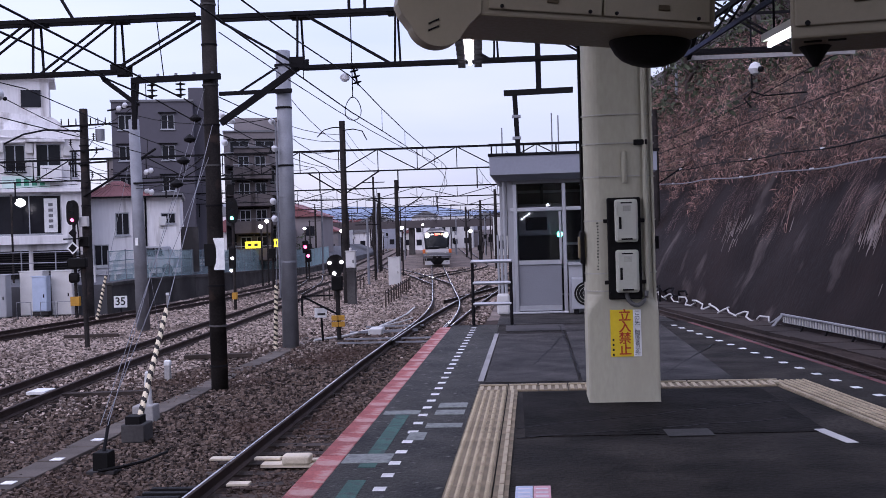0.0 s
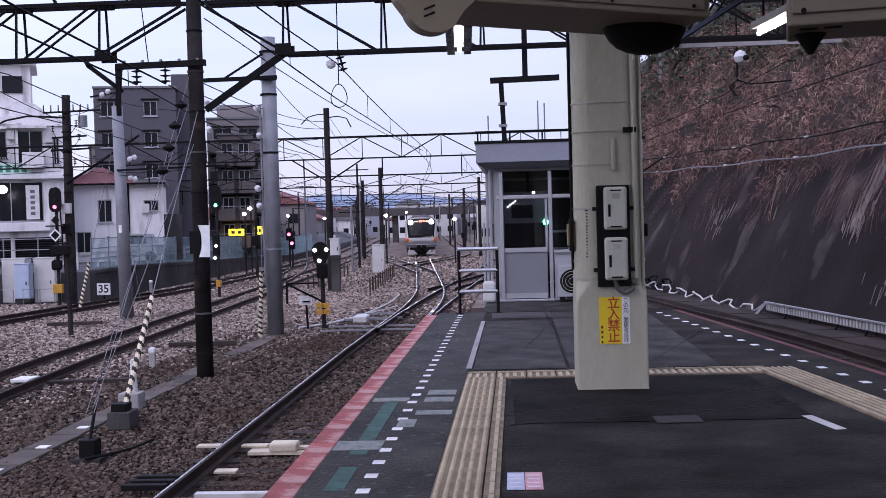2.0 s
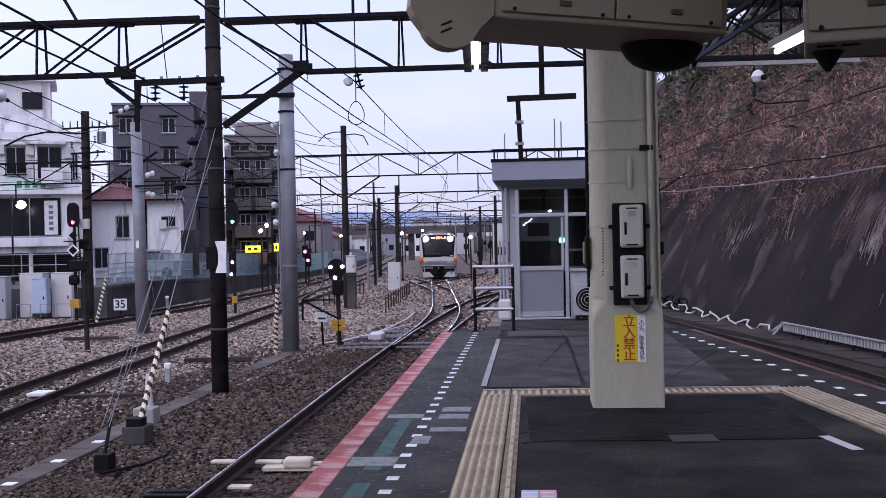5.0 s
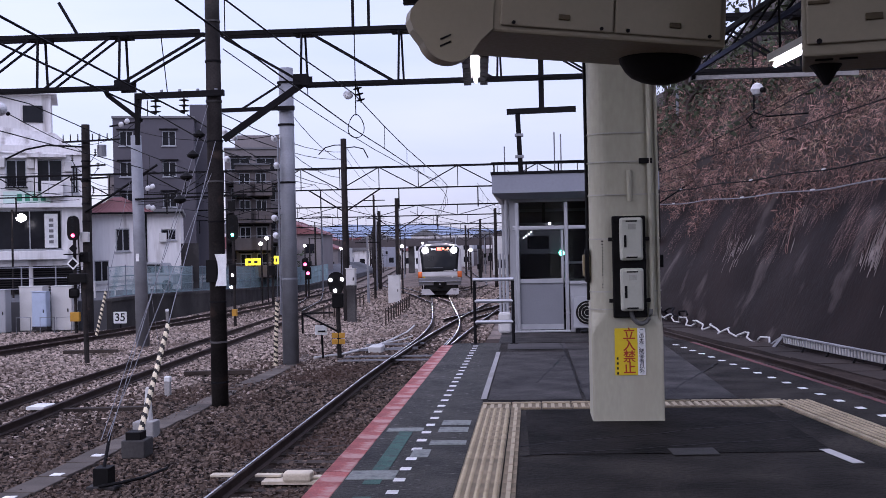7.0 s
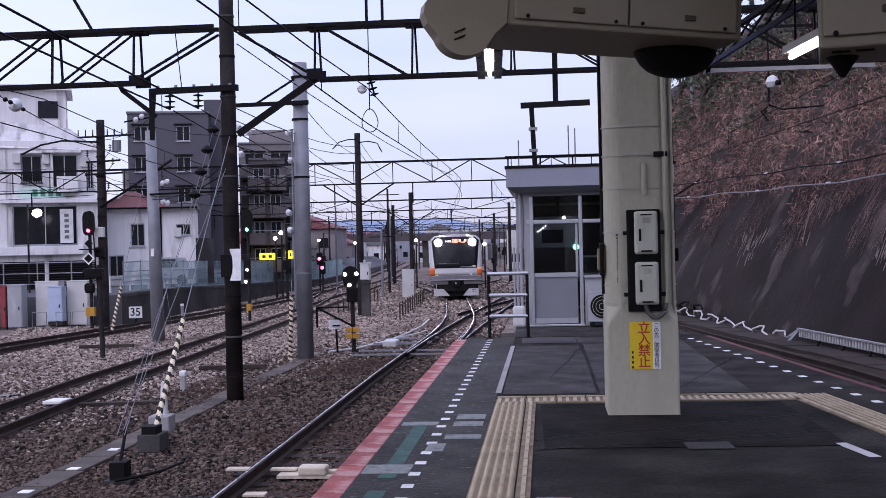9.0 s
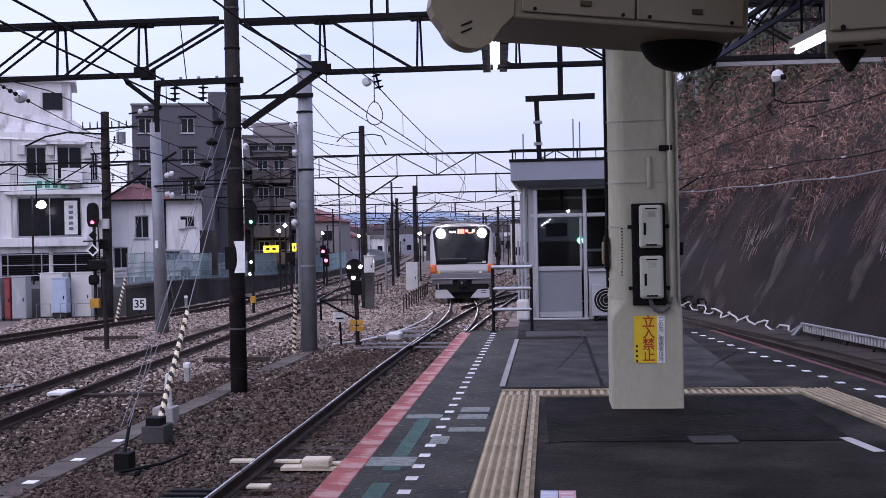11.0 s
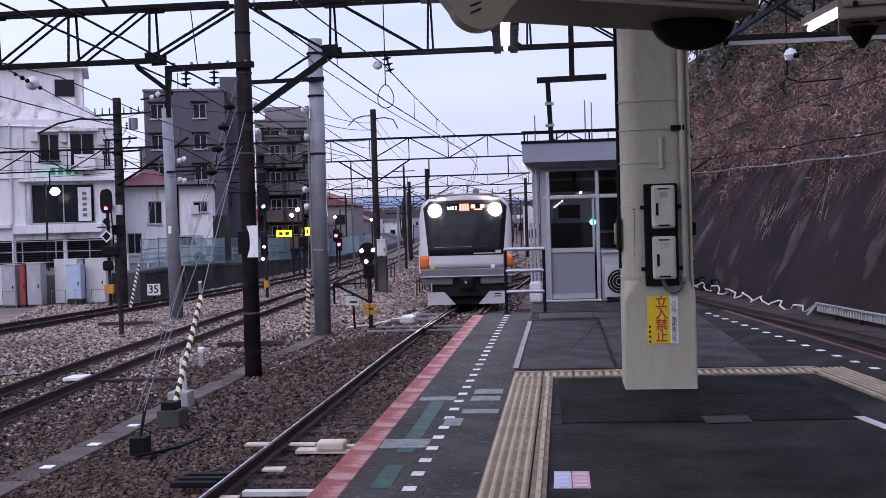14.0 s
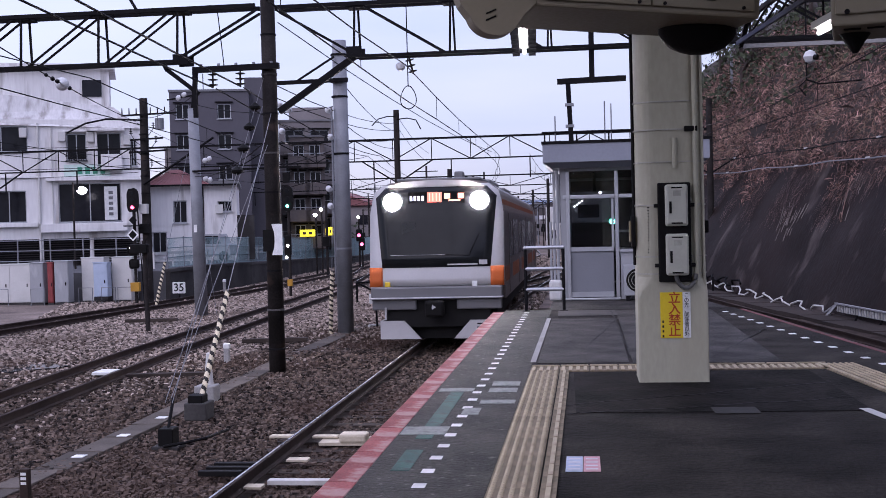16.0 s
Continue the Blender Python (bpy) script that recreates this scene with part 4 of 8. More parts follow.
def build_rear_blocker():
    """Added walls, out of view, that close the platform behind and block light."""
    s = thing("stair_block", "dull unseen walls added to block light from behind", "staircase")
    part("side_panel", box(bms(), -0.9, -13.0, 2.1, 0.12, 6.0, 4.2), M_TBLD, s)
    part("side_panel", box(bms(), 4.0, -13.0, 2.1, 0.12, 6.0, 4.2), M_TBLD, s)
    part("front_panel", box(bms(), 1.55, -10.0, 2.1, 4.8, 0.12, 4.2), M_TBLD, s)


build_rear_blocker()


def build_tube(a, b, label):
    a, b = Vector(a), Vector(b)
    d = (b - a).normalized()
    lamp = thing("fluorescent_lamp", label, "lamp")
    part("tube", rod(bms(), a, b, 0.019, n=12), M_TUBE, lamp, "lit white fluorescent tube")
    up = Vector((0, 0, 0.07))
    part("housing", bar(bms(), a - d * 0.06 + up, b + d * 0.06 + up, 0.10, 0.06), M_CREAM, lamp)
    for p in (a, b):
        part("lamp_holder", bar(bms(), p - Vector((0, 0, 0.02)), p + up, 0.03), M_CREAM, lamp)
    for p in (a.lerp(b, 0.1), a.lerp(b, 0.9)):
        part("hanger", rod(bms(), p + up, Vector((p.x, p.y, 4.25)), 0.01), M_STEEL, lamp)
    return lamp


build_tube((-0.46, 9.35, 3.2), (-0.53, 10.95, 3.2), "lit fluorescent batten hanging under the canopy")
louvre = thing("lamp_louvre", "dark slatted louvre round a fluorescent batten", "lamp part")
for i in range(7):
    f = i / 6
    for dx in (-0.078, 0.078):
        part("slat", box(bms(), -0.46 - 0.07 * f + dx, 9.38 + 1.55 * f, 3.185, 0.07, 0.03, 0.05), M_STEEL, louvre)
for dx in (-0.10, 0.10):
    part("side_bar", bar(bms(), (-0.46 + dx, 9.35, 3.22), (-0.53 + dx, 10.95, 3.22), 0.012, 0.02), M_STEEL, louvre)
for f in (0.15, 0.85):
    part("hanger", rod(bms(), (-0.46 - 0.07 * f + 0.1, 9.35 + 1.6 * f, 3.22), (-0.46 - 0.07 * f + 0.1, 9.35 + 1.6 * f, 4.3), 0.008), M_STEEL, louvre)
build_tube((2.06, 9.9, 3.1), (2.21, 8.6, 3.1), "lit fluorescent batten beside the canopy eaves")
build_tube((-0.4, 3.0, 3.2), (-0.4, 4.4, 3.2), "lit fluorescent batten hanging under the canopy")
build_tube((1.9, 2.0, 3.2), (1.9, 3.4, 3.2), "lit fluorescent batten hanging under the canopy")


def build_monitors():
    bronze = mat("bronze_handle", (0.06, 0.045, 0.025), 0.5, 0.3)
    hs = thing("monitor_housing", "beige twin monitor housing with rounded hood hung under the canopy", "monitor")
    b = box(bms(), 0.57, 0.33, 0.31, 1.16, 0.64, 0.62, 0.012)
    part("casing", b, M_BEIGE, hs)
    for x0, x1 in ((0.03, 0.575), (0.585, 1.115)):
        part("door_panel", box(bms(), (x0 + x1) / 2, -0.002, 0.33, x1 - x0, 0.016, 0.60, 0.006), M_BEIGE, hs)
        part("panel_handle", box(bms(), (x0 + x1) / 2 + 0.03, -0.014, 0.085, 0.055, 0.014, 0.026, 0.004), bronze, hs)
        for x in (x0 + 0.06, x1 - 0.06):
            part("screw", rod(bms(), (x, -0.006, 0.045), (x, -0.018, 0.045), 0.009, n=8), M_STEEL, hs)
    # hood: rounded cowl closing the open side
    outline = [(-0.005, 0.58), (-0.005, 0.01), (-0.06, -0.045)]
    outline += [(-0.20 + 0.135 * math.cos(radians(a)), -0.03 + 0.125 * math.sin(radians(a))) for a in range(-45, -161, -5)]
    outline += [(-0.375, -0.015), (-0.395, 0.03), (-0.39, 0.075), (-0.345, 0.13), (-0.25, 0.22), (-0.19, 0.40), (-0.16, 0.58)]
    part("hood", prism(bms(), outline, 0.0, 0.13, "y"), M_BEIGE, hs, "rounded beige side hood")
    for i in (0, 1):
        part("vent_slot", wire(bms(), [(-0.25 + 0.012 * k, -0.003, -0.055 - 0.032 * i + 0.006 * k) for k in range(5)], 0.004), M_BLACK, hs)
    part("dome", lathe(bms(), [(0.02, -0.125), (0.06, -0.122), (0.10, -0.112), (0.145, -0.092), (0.18, -0.06), (0.205, -0.02), (0.212, 0.01)], 0.975, 0.42, 36), M_BLACK, hs, "black dome under the housing", True)
    for x in (0.2, 0.9):
        part("hanger", rod(bms(), (x, 0.25, 0.6), (x, 0.25, 1.72), 0.03), M_STEEL, hs)
    hs.matrix_basis = pose(-0.185, 5.3, 2.60, 0, 3.2, 15)
    h2 = thing("monitor_housing", "beige monitor housing with vent slots hung under the canopy", "monitor")
    part("casing", box(bms(), 0.45, 0.25, 0.31, 0.9, 0.48, 0.62, 0.012), M_BEIGE, h2)
    part("door_panel", box(bms(), 0.45, -0.002, 0.35, 0.86, 0.016, 0.60, 0.006), M_BEIGE, h2)
    for x in (0.09, 0.19):
        part("vent_slot", box(bms(), x, 0.10, -0.002, 0.075, 0.02, 0.008), M_BLACK, h2)
    part("panel_handle", box(bms(), 0.29, -0.014, 0.15, 0.07, 0.014, 0.03, 0.004), bronze, h2)
    part("panel_handle", box(bms(), 0.07, -0.014, 0.225, 0.09, 0.014, 0.015, 0.004), bronze, h2)
    part("screw", rod(bms(), (0.07, -0.006, 0.06), (0.07, -0.018, 0.06), 0.012, n=8), M_STEEL, h2)
    part("foot_cone", lathe(bms(), [(0.012, -0.09), (0.05, -0.03), (0.075, 0.005)], 0.10, 0.28, 14), M_BLACK, h2)
    for x in (0.2, 0.7):
        part("hanger", rod(bms(), (x, 0.2, 0.6), (x, 0.2, 1.92), 0.03), M_STEEL, h2)
    h2.matrix_basis = pose(1.14, 5.0, 2.385, 0, 0, -13)


build_monitors()

# ---- overhead line equipment ----
def banded_pole(name, x, y, z0, z1, r0, r1, material, label, bands=9, parent=None):
    t = thing(name, label, "pole")
    part("shaft", rod(bms(), (x, y, z0), (x, y, z1), r0, r1, 20), material, t, smooth=True)
    for i in range(bands):
        z = z0 + 0.5 + (z1 - z0 - 0.8) * i / max(bands - 1, 1)
        r = r0 + (r1 - r0) * (z - z0) / (z1 - z0)
        part("band", rod(bms(), (x, y, z), (x, y, z + 0.035), r + 0.012, n=20), M_CONC_DARK if i % 2 else M_STEEL, t)
    return t


def insulator(parent, p, d, n=4, r=0.075, length=0.36, material=None):
    """A string of ribbed discs from p along d."""
    d = Vector(d).normalized()
    q = d.to_track_quat("Z", "Y").to_matrix().to_4x4()
    b = bms()
    prof = [(0.012, 0.0)]
    for i in range(n):
        z = length * (i + 0.5) / n
        prof += [(0.018, z - 0.022), (r, z - 0.006), (r * 0.9, z + 0.006), (0.02, z + 0.02)]
    prof.append((0.012, length))
    lathe(b, prof, 0, 0, 12, Matrix.Translation(p) @ q)
    return part("insulator", b, material or M_POLE, parent)


def truss(t, y, x0, x1, z_top, z_low, w, step, d=0.3, zig=1, r=0.035, low=None):
    """Lattice beam across the tracks: twin chords, posts and slanting bars."""
    lx0, lx1 = low or (x0, x1)
    for s in (-d / 2, d / 2):
        part("top_chord", bar(bms(), (x0, y + s, z_top), (x1, y + s, z_top), r * 2.4, r * 2.4), M_STEEL, t)
        part("low_chord", bar(bms(), (lx0, y + s, z_low), (lx1, y + s, z_low), r * 1.7, r * 1.7), M_STEEL, t)
    n = max(int(round((lx1 - lx0) / step)), 1)
    for i in range(n + 1):
        x = lx0 + (lx1 - lx0) * i / n
        for s in (-d / 2, d / 2):
            part("post", bar(bms(), (x + s * 0.2, y + s, z_low), (x, y + s, z_top), r * 1.2), M_STEEL, t)
            if i < n:
                x2 = lx0 + (lx1 - lx0) * (i + 1) / n
                a, c = ((x + 0.1, z_top), (x2 - 0.1, z_low)) if zig > 0 else ((x + 0.1, z_low), (x2 - 0.1, z_top))
                part("slanting_bar", bar(bms(), (a[0], y + s, a[1]), (c[0], y + s, c[1]), r * 1.6, r), M_STEEL, t)
        part("gusset", box(bms(), x, y, z_top - 0.02, 0.34, d + 0.03, 0.10), M_STEEL, t)


GY = 21.4
banded_pole("gantry_pole", -6.0, GY, -1.35, 8.6, 0.160, 0.130, M_POLE, "dark weathered steel tube pole with clamp bands", 13)


def build_near_gantry():
    g = thing("near_gantry", "dark steel lattice portal beam across the tracks", "gantry", "portal beams")
    truss(g, GY, -5.8, 9.0, 5.76, 4.76, 0, 1.84, 0.34, 1, 0.032, (-4.25, 8.65))
    truss(g, GY, -20.0, -6.2, 5.82, 4.82, 0, 1.62, 0.34, -1, 0.032, (-20.6, -7.75))
    # slanting members beside the pole and knee braces
    for s in (-0.17, 0.17):
        part("slanting_bar", bar(bms(), (-5.8, GY + s, 5.72), (-4.3, GY + s, 4.82), 0.06, 0.04), M_STEEL, g)
        part("slanting_bar", bar(bms(), (-6.2, GY + s, 5.72), (-7.7, GY + s, 4.9), 0.06, 0.04), M_STEEL, g)
    part("knee_brace", bar(bms(), (-5.82, GY, 3.78), (-4.3, GY, 4.78), 0.085, 0.12), M_STEEL, g)
    part("knee_brace", bar(bms(), (-8.12, GY, 4.80), (-8.05, GY, 4.66), 0.06, 0.08), M_STEEL, g)
    part("knee_brace", bar(bms(), (-8.06, GY, 4.68), (-7.42, GY, 4.18), 0.06, 0.08), M_STEEL, g)
    for x in (-4.28, -7.72):
        for s in (-0.18, 0.18):
            part("gusset", box(bms(), x, GY + s, 4.85, 0.3, 0.02, 0.2), M_STEEL, g)
    # far leg out of sight behind the column
    part("portal_leg", bar(bms(), (8.9, GY, -1.4), (8.9, GY, 5.8), 0.2), M_POLE, g)
    part("portal_leg", bar(bms(), (-20.2, GY, -1.5), (-20.2, GY, 5.9), 0.2), M_POLE, g)
    # feeder arm with hanging insulators
    a = thing("insulator_bracket", "dark steel bracket with hanging insulators on the pole", "bracket")
    part("arm", bar(bms(), (-7.46, GY - 0.2, 4.62), (-5.75, GY - 0.2, 4.64), 0.11, 0.11), M_STEEL, a)
    part("arm_post", bar(bms(), (-7.43, GY - 0.2, 3.7), (-7.43, GY - 0.2, 4.62), 0.075), M_STEEL, a)
    for x in (-7.07, -6.52):
        insulator(a, (x, GY - 0.2, 4.57), (0, 0, -1), 3, 0.10, 0.30)
    for i in range(5):
        part("bolt", rod(bms(), (-7.3 + 0.35 * i, GY - 0.2, 4.66), (-7.3 + 0.35 * i, GY - 0.2, 4.73), 0.03), M_GALV, a)
    # uprights above the beam
    for x in (-9.0, -3.3, -3.0):
        part("riser", bar(bms(), (x + 0.4 * (x < -8), GY, 5.8), (x, GY, 6.5), 0.05), M_STEEL, g)
    # hanger with a cross bar above the hut
    t = thing("drop_arm", "black steel drop arm hung from the portal beam", "bracket")
    part("upright", bar(bms(), (0.21, GY, 5.8), (0.21, GY, 4.2), 0.10, 0.07), M_STEEL, t)
    part("cross_bar", bar(bms(), (-0.44, GY, 4.14), (0.84, GY, 4.16), 0.12, 0.10), M_BLACK, t)
    part("lower_upright", bar(bms(), (-0.24, GY, 4.1), (-0.20, GY, 3.02), 0.12, 0.09), M_STEEL, t)
    part("clamp", box(bms(), -0.22, GY, 3.7, 0.16, 0.14, 0.05), M_GALV, t)
    part("clamp", box(bms(), -0.22, GY, 3.3, 0.16, 0.14, 0.05), M_GALV, t)
    # messenger wire support over the platform track
    s = thing("wire_support", "insulator and loop holding the overhead wire", "insulator")
    insulator(s, (-3.28, GY, 4.83), (0.25, 0, -1), 4, 0.09, 0.45)
    b = bms()
    lathe(b, [(0.02, -0.06), (0.075, -0.04), (0.095, 0.0), (0.075, 0.04), (0.02, 0.06)], 0, 0, 14, Matrix.Translation((-3.42, GY, 4.55)) @ pose(0, 0, 0, 60, 0, 20))
    part("disc", b, M_INS, s)
    loop = [(-3.28 + 0.15 * math.sin(k * 0.35) * (1 - 0.25 * math.cos(k * 0.35)), GY, 3.96 + 0.22 * math.cos(k * 0.35)) for k in range(19)]
    part("loop", wire(bms(), loop, 0.009), M_STEEL, s, "dark wire loop")
    part("drop_rod", rod(bms(), (-3.28, GY, 5.75), (-3.28, GY, 4.16), 0.010), M_STEEL, s)
    part("drop_rod", rod(bms(), (-7.0, GY, 5.75), (-6.9, GY, 4.7), 0.01), M_STEEL, s)
    # number plate board on the pole
    p = thing("pole_plate", "curved white plate strapped to the dark pole", "plate")
    b = bms()
    prism(b, [(0.0, 0), (0.21, 0.0), (0.21, 0.60), (0.0, 0.60), (0.015, 0.54), (0.045, 0.46), (0.055, 0.36), (0.055, 0.24), (0.045, 0.14), (0.015, 0.06)], GY - 0.235, GY - 0.222, "y")
    o = part("plate", b, M_WHITE, p)
    o.location = (-5.98, 0, 1.0)
    part("dark_plate", box(bms(), -6.06, GY - 0.212, 1.28, 0.2, 0.01, 0.42), M_BLACK, p)


build_near_gantry()


def build_grey_poles():
    g = thing("concrete_pole", "pale grey concrete pole with insulators and bracket", "pole")
    x, y = -6.33, 29.4
    part("shaft", rod(bms(), (x, y, -1.4), (x + 0.02, y, 6.40), 0.215, 0.185, 24), M_GALV, g, smooth=True)
    for z in (0.9, 2.6, 3.4, 4.9, 5.3, 6.0):
        part("band", rod(bms(), (x, y, z), (x, y, z + 0.05), 0.215, n=24), M_STEEL if z > 3 else M_GALV, g)
    part("bracket", bar(bms(), (-7.95, y - 0.25, 5.32), (-6.05, y - 0.25, 5.34), 0.10), M_STEEL, g)
    part("bracket_stay", bar(bms(), (-7.4, y - 0.25, 5.36), (-6.4, y - 0.25, 5.95), 0.05), M_STEEL, g)
    for dx, dz in ((-1.55, 4.75), (-0.25, 4.55), (-1.5, 4.05), (-0.2, 3.85), (-0.28, 2.5), (-0.25, 2.05), (-1.3, 4.6)):
        b = bms()
        lathe(b, [(0.015, -0.09), (0.05, -0.05), (0.095, 0.0), (0.06, 0.04), (0.015, 0.09)], 0, 0, 14, Matrix.Translation((x + dx, y - 0.32, dz)) @ pose(0, 0, 0, 70, 0, 35))
        part("insulator", b, M_INS, g)
    part("conduit", rod(bms(), (x - 0.18, y - 0.24, 0.0), (x - 0.18, y - 0.24, 4.5), 0.025), M_GALV, g)
    k = thing("concrete_pole", "slim grey concrete pole with dark steel top", "pole")
    x, y = -12.8, 36.7
    part("shaft", rod(bms(), (x, y, -1.45), (x - 0.1, y, 5.55), 0.22, 0.17, 20), M_GALV, k, smooth=True)
    part("top_post", bar(bms(), (x - 0.08, y, 5.4), (x + 0.05, y, 6.9), 0.14), M_STEEL, k)
    for dx, dz in ((-0.5, 5.9), (-0.3, 6.0), (0.35, 3.8), (0.5, 3.85), (0.35, 3.2), (0.5, 3.15)):
        b = bms()
        lathe(b, [(0.015, -0.09), (0.07, -0.06), (0.10, 0.0), (0.07, 0.05), (0.015, 0.09)], 0, 0, 12, Matrix.Translation((x + dx, y - 0.25, dz)) @ pose(0, 0, 0, 70, 0, -30))
        part("insulator", b, M_INS, k)
    part("bracket", bar(bms(), (x - 0.9, y - 0.2, 5.85), (x + 0.2, y - 0.2, 6.0), 0.05), M_STEEL, k)
    part("bracket", bar(bms(), (x - 0.1, y - 0.2, 3.45), (x + 3.6, y - 0.2, 3.5), 0.06), M_STEEL, k)
    part("tag", box(bms(), x - 0.05, y - 0.23, 1.55, 0.1, 0.02, 0.25), M_WHITE, k)


build_grey_poles()


def stay_guard(base, top, frac, label, r=0.044, turns=6.5):
    """A guy wire whose lower end wears a sleeve with a winding black stripe."""
    g = thing("stay_guard", label, "guy wire guard", "striped guards")
    a, c = Vector(base), Vector(top)
    e = a.lerp(c, frac)
    d = (e - a).normalized()
    u = d.cross(Vector((0, 1, 0))).normalized()
    v = d.cross(u)
    rows, cols, pitch = 96, 16, turns
    vs, fs, mi = [], [], []
    for i in range(rows + 1):
        f = i / rows
        rr = r * (1.0 - 0.12 * f) * (0.35 if i in (0, rows) else 1.0)
        for k in range(cols):
            w = 2 * math.pi * k / cols
            vs.append(tuple(a.lerp(e, f) + (u * math.cos(w) + v * math.sin(w)) * rr))
    for i in range(rows):
        for k in range(cols):
            j = (k + 1) % cols
            fs.append((i * cols + k, i * cols + j, (i + 1) * cols + j, (i + 1) * cols + k))
            mi.append(1 if (i / rows * pitch * 2 + (k + 0.5) / cols) % 1.0 < 0.44 else 0)
    sleeve = raw("sleeve", vs, fs, mat("guard_cream", (0.58, 0.50, 0.35), 0.6, var=0.2, scale=4, stain=(0.33, 0.27, 0.17), stain_scale=5, stain_at=0.58), g)
    sleeve.data.materials.append(mat("guard_black", (0.022, 0.019, 0.017), 0.7, var=0.3, scale=6))
    for p, m in zip(sleeve.data.polygons, mi):
        p.material_index = m
    part("guy_wire", rod(bms(), e, c, 0.0075), M_GALV, g)
    return g


stay_guard((-5.71, 16.1, -0.98), (-5.95, GY - 0.1, 3.77), 0.315, "cream and black striped guard on a leaning guy wire")
stay_guard((-6.64, 28.95, -1.33), (-6.45, 29.25, 4.6), 0.285, "cream and black striped guard beside a concrete pole", 0.055)
stay_guard((-16.45, 42.0, -1.4), (-15.75, 44.0, 4.5), 0.285, "cream and black striped guard beside the outer track", 0.06, 5.5)


def build_guys():
    g = thing("guy_wires", "thin twin guy wires with ball insulators", "guy wires")
    for a, c in (((-5.45, 14.2, -0.75), (-6.1, GY, 4.5)), ((-5.55, 14.2, -0.75), (-6.15, GY, 3.9)), ((-5.5, 14.3, -0.7), (-6.05, GY, 3.2)), ((-12.2, 36.5, -1.4), (-12.9, 36.7, 3.5))):
        part("guy_wire", rod(bms(), a, c, 0.0055), mat("old_guy_wire", (0.16, 0.16, 0.17), 0.7), g)
    for f in (0.62, 0.78, 0.70, 0.86):
        p = Vector((-5.45, 14.2, -0.75)).lerp(Vector((-6.1, GY, 4.5)), f)
        b = bms()
        lathe(b, [(0.01, -0.06), (0.10, -0.02), (0.11, 0.02), (0.05, 0.07), (0.01, 0.1)], p.x, p.y, 14, Matrix.Translation((0, 0, p.z)))
        part("ball_insulator", b, M_BLACK, g)
    a = thing("guy_anchor", "dark steel anchor block holding guy wires in the ballast", "anchor")
    part("block", box(bms(), -5.42, 13.95, -1.16, 0.2, 0.24, 0.26, 0.01), M_BLACK, a)
    part("turnbuckle", rod(bms(), (-5.42, 13.95, -1.05), (-5.47, 14.3, -0.7), 0.022), M_STEEL, a)
    part("block_base", box(bms(), -5.42, 13.95, -1.28, 0.36, 0.3, 0.05, 0.01), M_CONC_DARK, a)
    c = thing("guy_anchor", "grey concrete anchor block under the striped guard", "anchor")
    part("block", box(bms(), -5.75, 16.1, -1.16, 0.34, 0.4, 0.26, 0.02), M_CONC_DARK, c)
    part("block", box(bms(), -6.22, 17.85, -1.17, 0.34, 0.34, 0.28, 0.02), M_CONC, c)
    part("iron_cap", box(bms(), -5.75, 16.05, -0.98, 0.22, 0.26, 0.13, 0.01), M_BLACK, c)
    part("cone", lathe(bms(), [(0.075, -1.03), (0.06, -0.8), (0.035, -0.52), (0.012, -0.5)], -6.2, 17.9, 12), M_CAB, c)


build_guys()


def far_gantry(y, xl, xr, zt, zl, label, poles=(), step=3.4):
    g = thing("portal_gantry", label, "gantry", "portal beams")
    z0 = rail_z(y) - 0.3
    for x in poles or (xl, xr):
        part("pole", rod(bms(), (x, y, z0), (x, y, zt + (1.3 if y < 60 else 0.5)), 0.15, 0.13, 12), M_POLE, g)
        for s in (-1, 1):
            part("knee_brace", bar(bms(), (x, y, zl - 1.0), (x + 1.6 * s, y, zl), 0.06), M_STEEL, g)
    part("top_chord", bar(bms(), (xl, y, zt), (xr, y, zt), 0.09), M_STEEL, g)
    part("low_chord", bar(bms(), (xl, y, zl), (xr, y, zl), 0.06), M_STEEL, g)
    n = int((xr - xl) / step)
    b = bms()
    for i in range(n):
        xa, xb = xl + (xr - xl) * i / n, xl + (xr - xl) * (i + 1) / n
        bar(b, (xa, y, zl), (xa, y, zt), 0.035)
        p, q = ((zl, zt) if i % 2 else (zt, zl))
        bar(b, (xa, y, p), (xb, y, q), 0.045)
    part("lattice", b, M_STEEL, g)
    for i in range(n):
        x = xl + (xr - xl) * (i + 0.5) / n
        if i % 2 == 0:
            part("drop_post", bar(bms(), (x, y, zl), (x, y, zl - 0.9), 0.05), M_STEEL, g)
    return g


far_gantry(50.0, -27.5, 5.5, 5.28, 4.34, "slim dark lattice portal across the yard", (-8.2, -27.4, 5.4), 1.72)
far_gantry(76.0, -34.5, 3.2, 4.6, 3.9, "slim dark lattice portal farther down the yard", (-8.95, -34.3, 3.0), 2.6)
far_gantry(102.0, -27.0, 3.5, 4.7, 3.9, "slim dark lattice portal farther down the yard", (-13.6, -3.2, 3.3), 2.8)
far_gantry(130.0, -30.0, 4.5, 4.5, 3.7, "distant dark lattice portal", (-17.5, -5.8, 4.3), 3.0)
far_gantry(162.0, -36.0, 5.5, 4.5, 3.7, "distant dark lattice portal", (-22.5, -9.3, 5.3, -36), 3.2)
far_gantry(200.0, -44.0, 6.0, 4.6, 3.7, "distant dark lattice portal", (-28, -11, 5.8, -44), 3.6)
far_gantry(240.0, -52.0, 4.0, 4.6, 3.6, "distant dark lattice portal", (-34, -17, 3.8, -52), 4)


